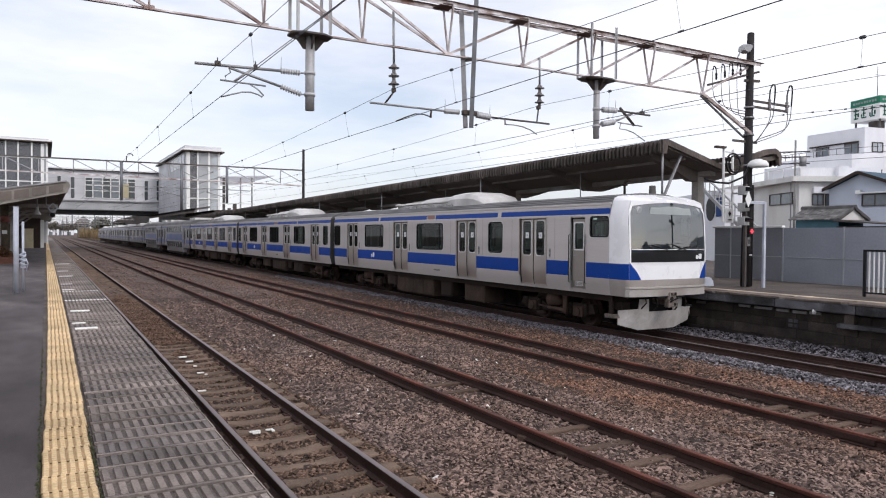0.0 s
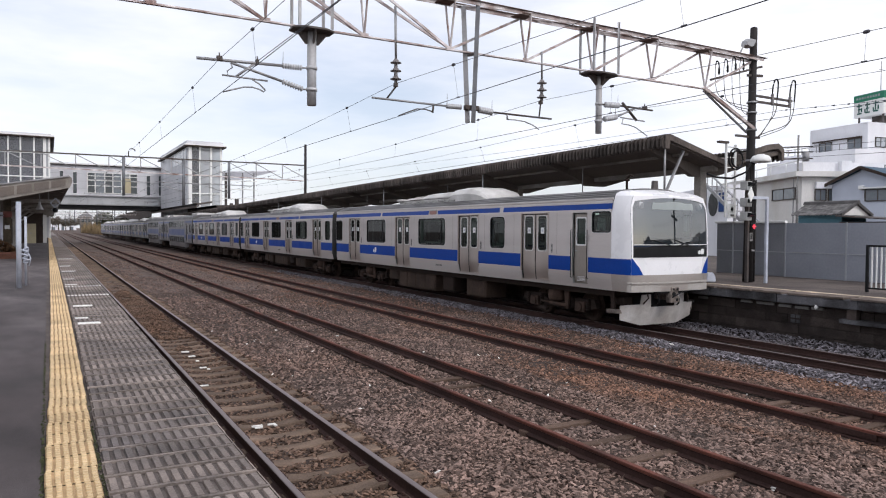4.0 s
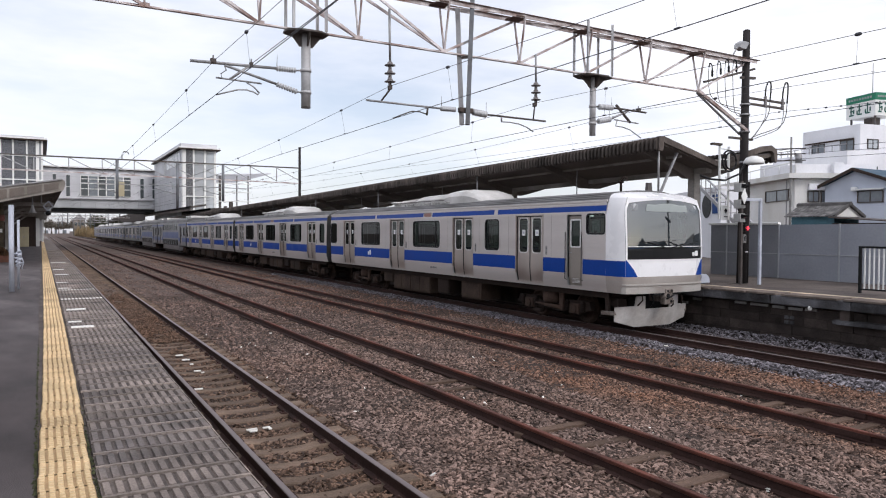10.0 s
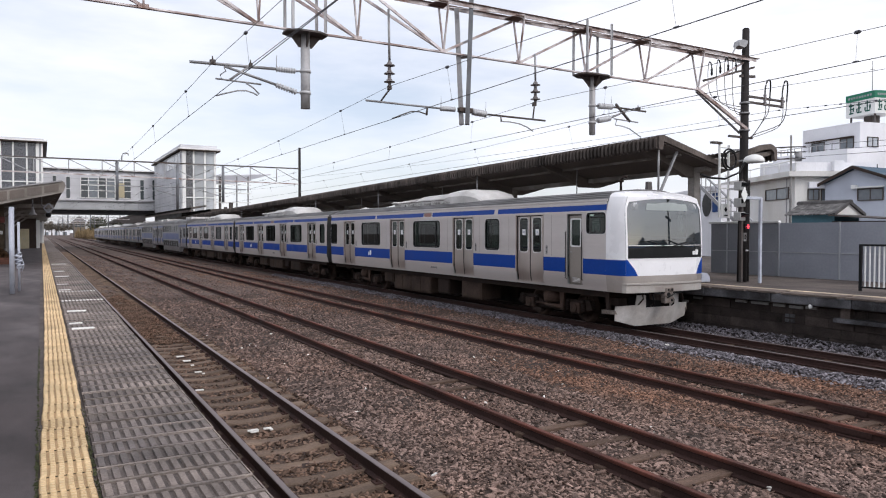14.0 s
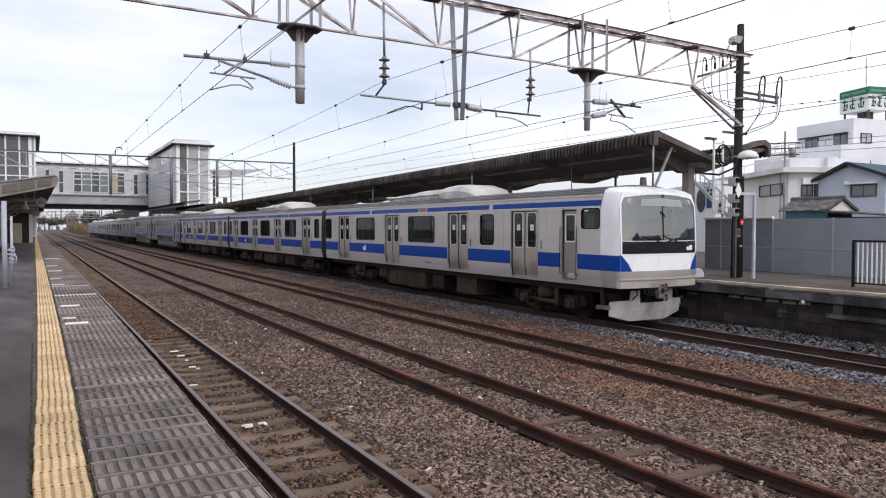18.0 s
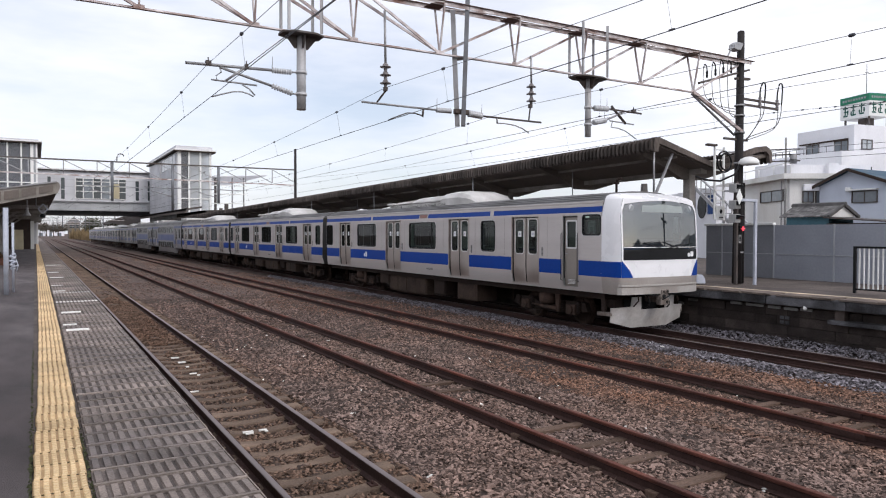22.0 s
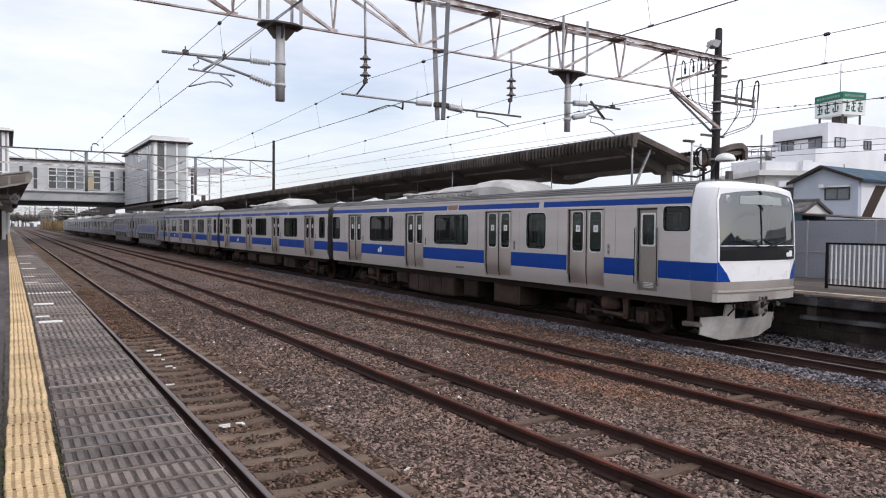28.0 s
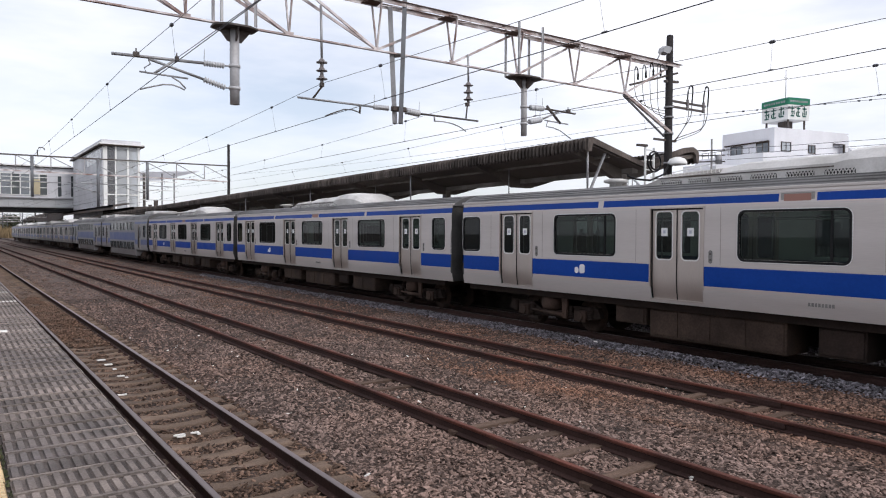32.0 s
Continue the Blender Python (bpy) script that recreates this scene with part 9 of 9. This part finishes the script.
for y, d in ((17.55, 0.22), (20.3, 0.1)):
    row = thing("painted_row", "row of white painted ribs across the platform edge", "floor marking", "rows of painted ribs", pose(0.72 + edge_bow(y), y, PZ))
    for i in range(12):
        bm = B()
        x = -0.388 + i * 0.0705
        box(bm, x - 0.021, x + 0.021, -d / 2, d / 2, 0.004, 0.021)
        part("painted_rib", bm, M["white_paint"], row)

# white dabs of paint on the sleepers of the near track
for x, y, w, d in ((2.36, 9.08, 0.14, 0.05), (2.36, 9.0, 0.1, 0.03), (2.55, 9.08, 0.1, 0.04), (2.58, 9.02, 0.04, 0.07), (2.47, 15.26, 0.15, 0.09), (2.5, 14.67, 0.14, 0.09), (2.51, 14.12, 0.06, 0.07), (2.48, 13.39, 0.12, 0.06), (2.54, 13.2, 0.05, 0.05), (2.21, 11.84, 0.14, 0.05)):
    bm = B()
    box(bm, x - w / 2, x + w / 2, y - d / 2, y + d / 2, -0.13, -0.112, bevel=0.004)
    solo("paint_dab", bm, M["white_paint"], "white paint dab on a track sleeper", "floor marking", "paint dabs between the rails")

# moss in the joints beside the yellow blocks
v, f = [], []
rng = np.random.default_rng(8)
for side in (-0.04, 0.28):
    for k in range(420):
        y = 3.6 + 7 * rng.random() ** 2 + 0.25 * math.sin(k * 1.7)
        x = side + rng.normal(0, 0.006)
        r = rng.uniform(0.003, 0.01)
        b0 = len(v)
        v += [(x - r, y - r, PZ + 0.001), (x + r, y - r, PZ + 0.001), (x + r, y + r, PZ + 0.001), (x - r, y + r, PZ + 0.001), (x, y, PZ + 0.001 + r * 1.3)]
        f += [(b0, b0 + 1, b0 + 4), (b0 + 1, b0 + 2, b0 + 4), (b0 + 2, b0 + 3, b0 + 4), (b0 + 3, b0, b0 + 4)]
tagged(new("moss", big_mesh("moss", np.array(v), np.array(f), [M["moss"]])), "dark green moss tufts in the paving joints", "moss", kind="stuff")

# island platform: coping stones, edge slabs and the sooty block wall under them
coping = thing("island_coping", "grey concrete coping along the island platform", "platform edge", kind="structure", at=pose(0, 0, IZ))
bm = B()
box(bm, 15.67, 16.02, -0.99, 0.99, -0.26, -0.05, bevel=0.02)
cop = mesh_of(bm, "coping_stone", M["coping"])
for k in range(30):
    part("coping_stone", cop, None, coping, at=pose(rnd.uniform(-0.008, 0.008), -8 + 2.0 * k, rnd.uniform(-0.006, 0.004)))
bm = B()
box(bm, 15.64, 16.24, -0.245, 0.245, -0.044, 0.004, bevel=0.008)
top_slab = mesh_of(bm, "island_edge_slab", M["island_slab"])
for k in range(60):
    part("edge_slab", top_slab, None, coping, at=pose(rnd.uniform(-0.01, 0.01), -6.0 + 0.5 * k, rnd.uniform(-0.004, 0.003), 0, 0, rnd.uniform(-0.4, 0.4)))
bm = B()
box(bm, 15.66, 16.22, 24.2, 230, -0.044, 0.002)
box(bm, 15.66, 16.22, -40, -6.3, -0.044, 0.002)
part("edge_band", bm, M["island_slab"], coping)
wall = thing("island_wall", "soot-dark block wall below the island platform edge", "retaining wall", kind="structure")
bm = B()
box(bm, 16.08, 16.5, -40, 60, -0.6, IZ - 0.171)
part("wall_core", bm, M["concrete_dark"], wall)
bm = B()
box(bm, -0.09, 0.06, -0.297, 0.297, -0.114, 0.114, bevel=0.01)
blk = mesh_of(bm, "wall_block", M["concrete_dark"])
for row in range(4):
    for k in range(38):
        if row == 3 and 4.0 < 3.0 + k * 0.6 < 8.9:
            continue
        part("wall_block", blk, None, wall, at=pose(16.06 + rnd.uniform(-0.012, 0.008), 1.0 + k * 0.6 + (0.3 if row % 2 else 0), -0.14 + row * 0.235, 0, 0, rnd.uniform(-0.6, 0.6)))
for y, w, z in ((13.45, 0.3, 0.63), (12.05, 0.34, 0.66), (11.5, 0.5, 0.655), (10.95, 0.34, 0.645), (10.5, 0.36, 0.64), (10.1, 0.3, 0.655), (13.9, 0.24, 0.5)):
    bm = B()
    box(bm, 15.93, 16.02, y - w / 2, y + w / 2, z - 0.035, z + 0.035, bevel=0.012)
    part("pale_brick", bm, M["concrete"], wall, "pale worn brick course showing under the coping")
bm = B()
lathe(bm, (15.7, 9.98, 0.71), ((-0.05, 0.03), (0.0, 0.05), (0.06, 0.03)), 8)
part("cable_clip", bm, M["sign_white"], wall)
bm = B()
box(bm, 15.72, 15.98, -4.0, 9.45, 0.4, 0.5, bevel=0.015)
part("ledge_beam", bm, M["coping"], wall, "pale concrete beam under the coping")
for y in (9.2, 7.0, 4.8, 2.6):
    bm = B()
    box(bm, 15.78, 16.05, y - 0.11, y + 0.11, 0.5, 0.74, bevel=0.01)
    part("bracket_block", bm, M["concrete_dark"], wall)
for k in range(4):
    bm = B()
    box(bm, 15.96, 15.985, 10.55 + (k % 2) * 0.14, 10.66 + (k % 2) * 0.14, 0.25 + (k // 2) * 0.12, 0.33 + (k // 2) * 0.12)
    part("vent_hole", bm, M["coping"], wall)


# ---- the train stands, then draws away and gathers speed ----
def run(t):
    """Metres gone since the start."""
    return 0.296 * max(0.0, t - 24.58) ** 2 + 0.075 * max(0.0, t - 29.8) ** 2 / (max(0.0, t - 29.8) + 0.6)


def motions():
    times = [0.0, 24.5] + [24.5 + 0.1 * k for k in range(1, 76)]
    for car, y in CARS:
        walk(car, [(t, pose(CX, y - run(t), CZ)) for t in times])
    for w, a in WHEELS:
        walk(w, [(t, pose(0, a, WHEEL_R) @ pose(0, 0, 0, math.degrees(run(t) / WHEEL_R))) for t in times])


motions()
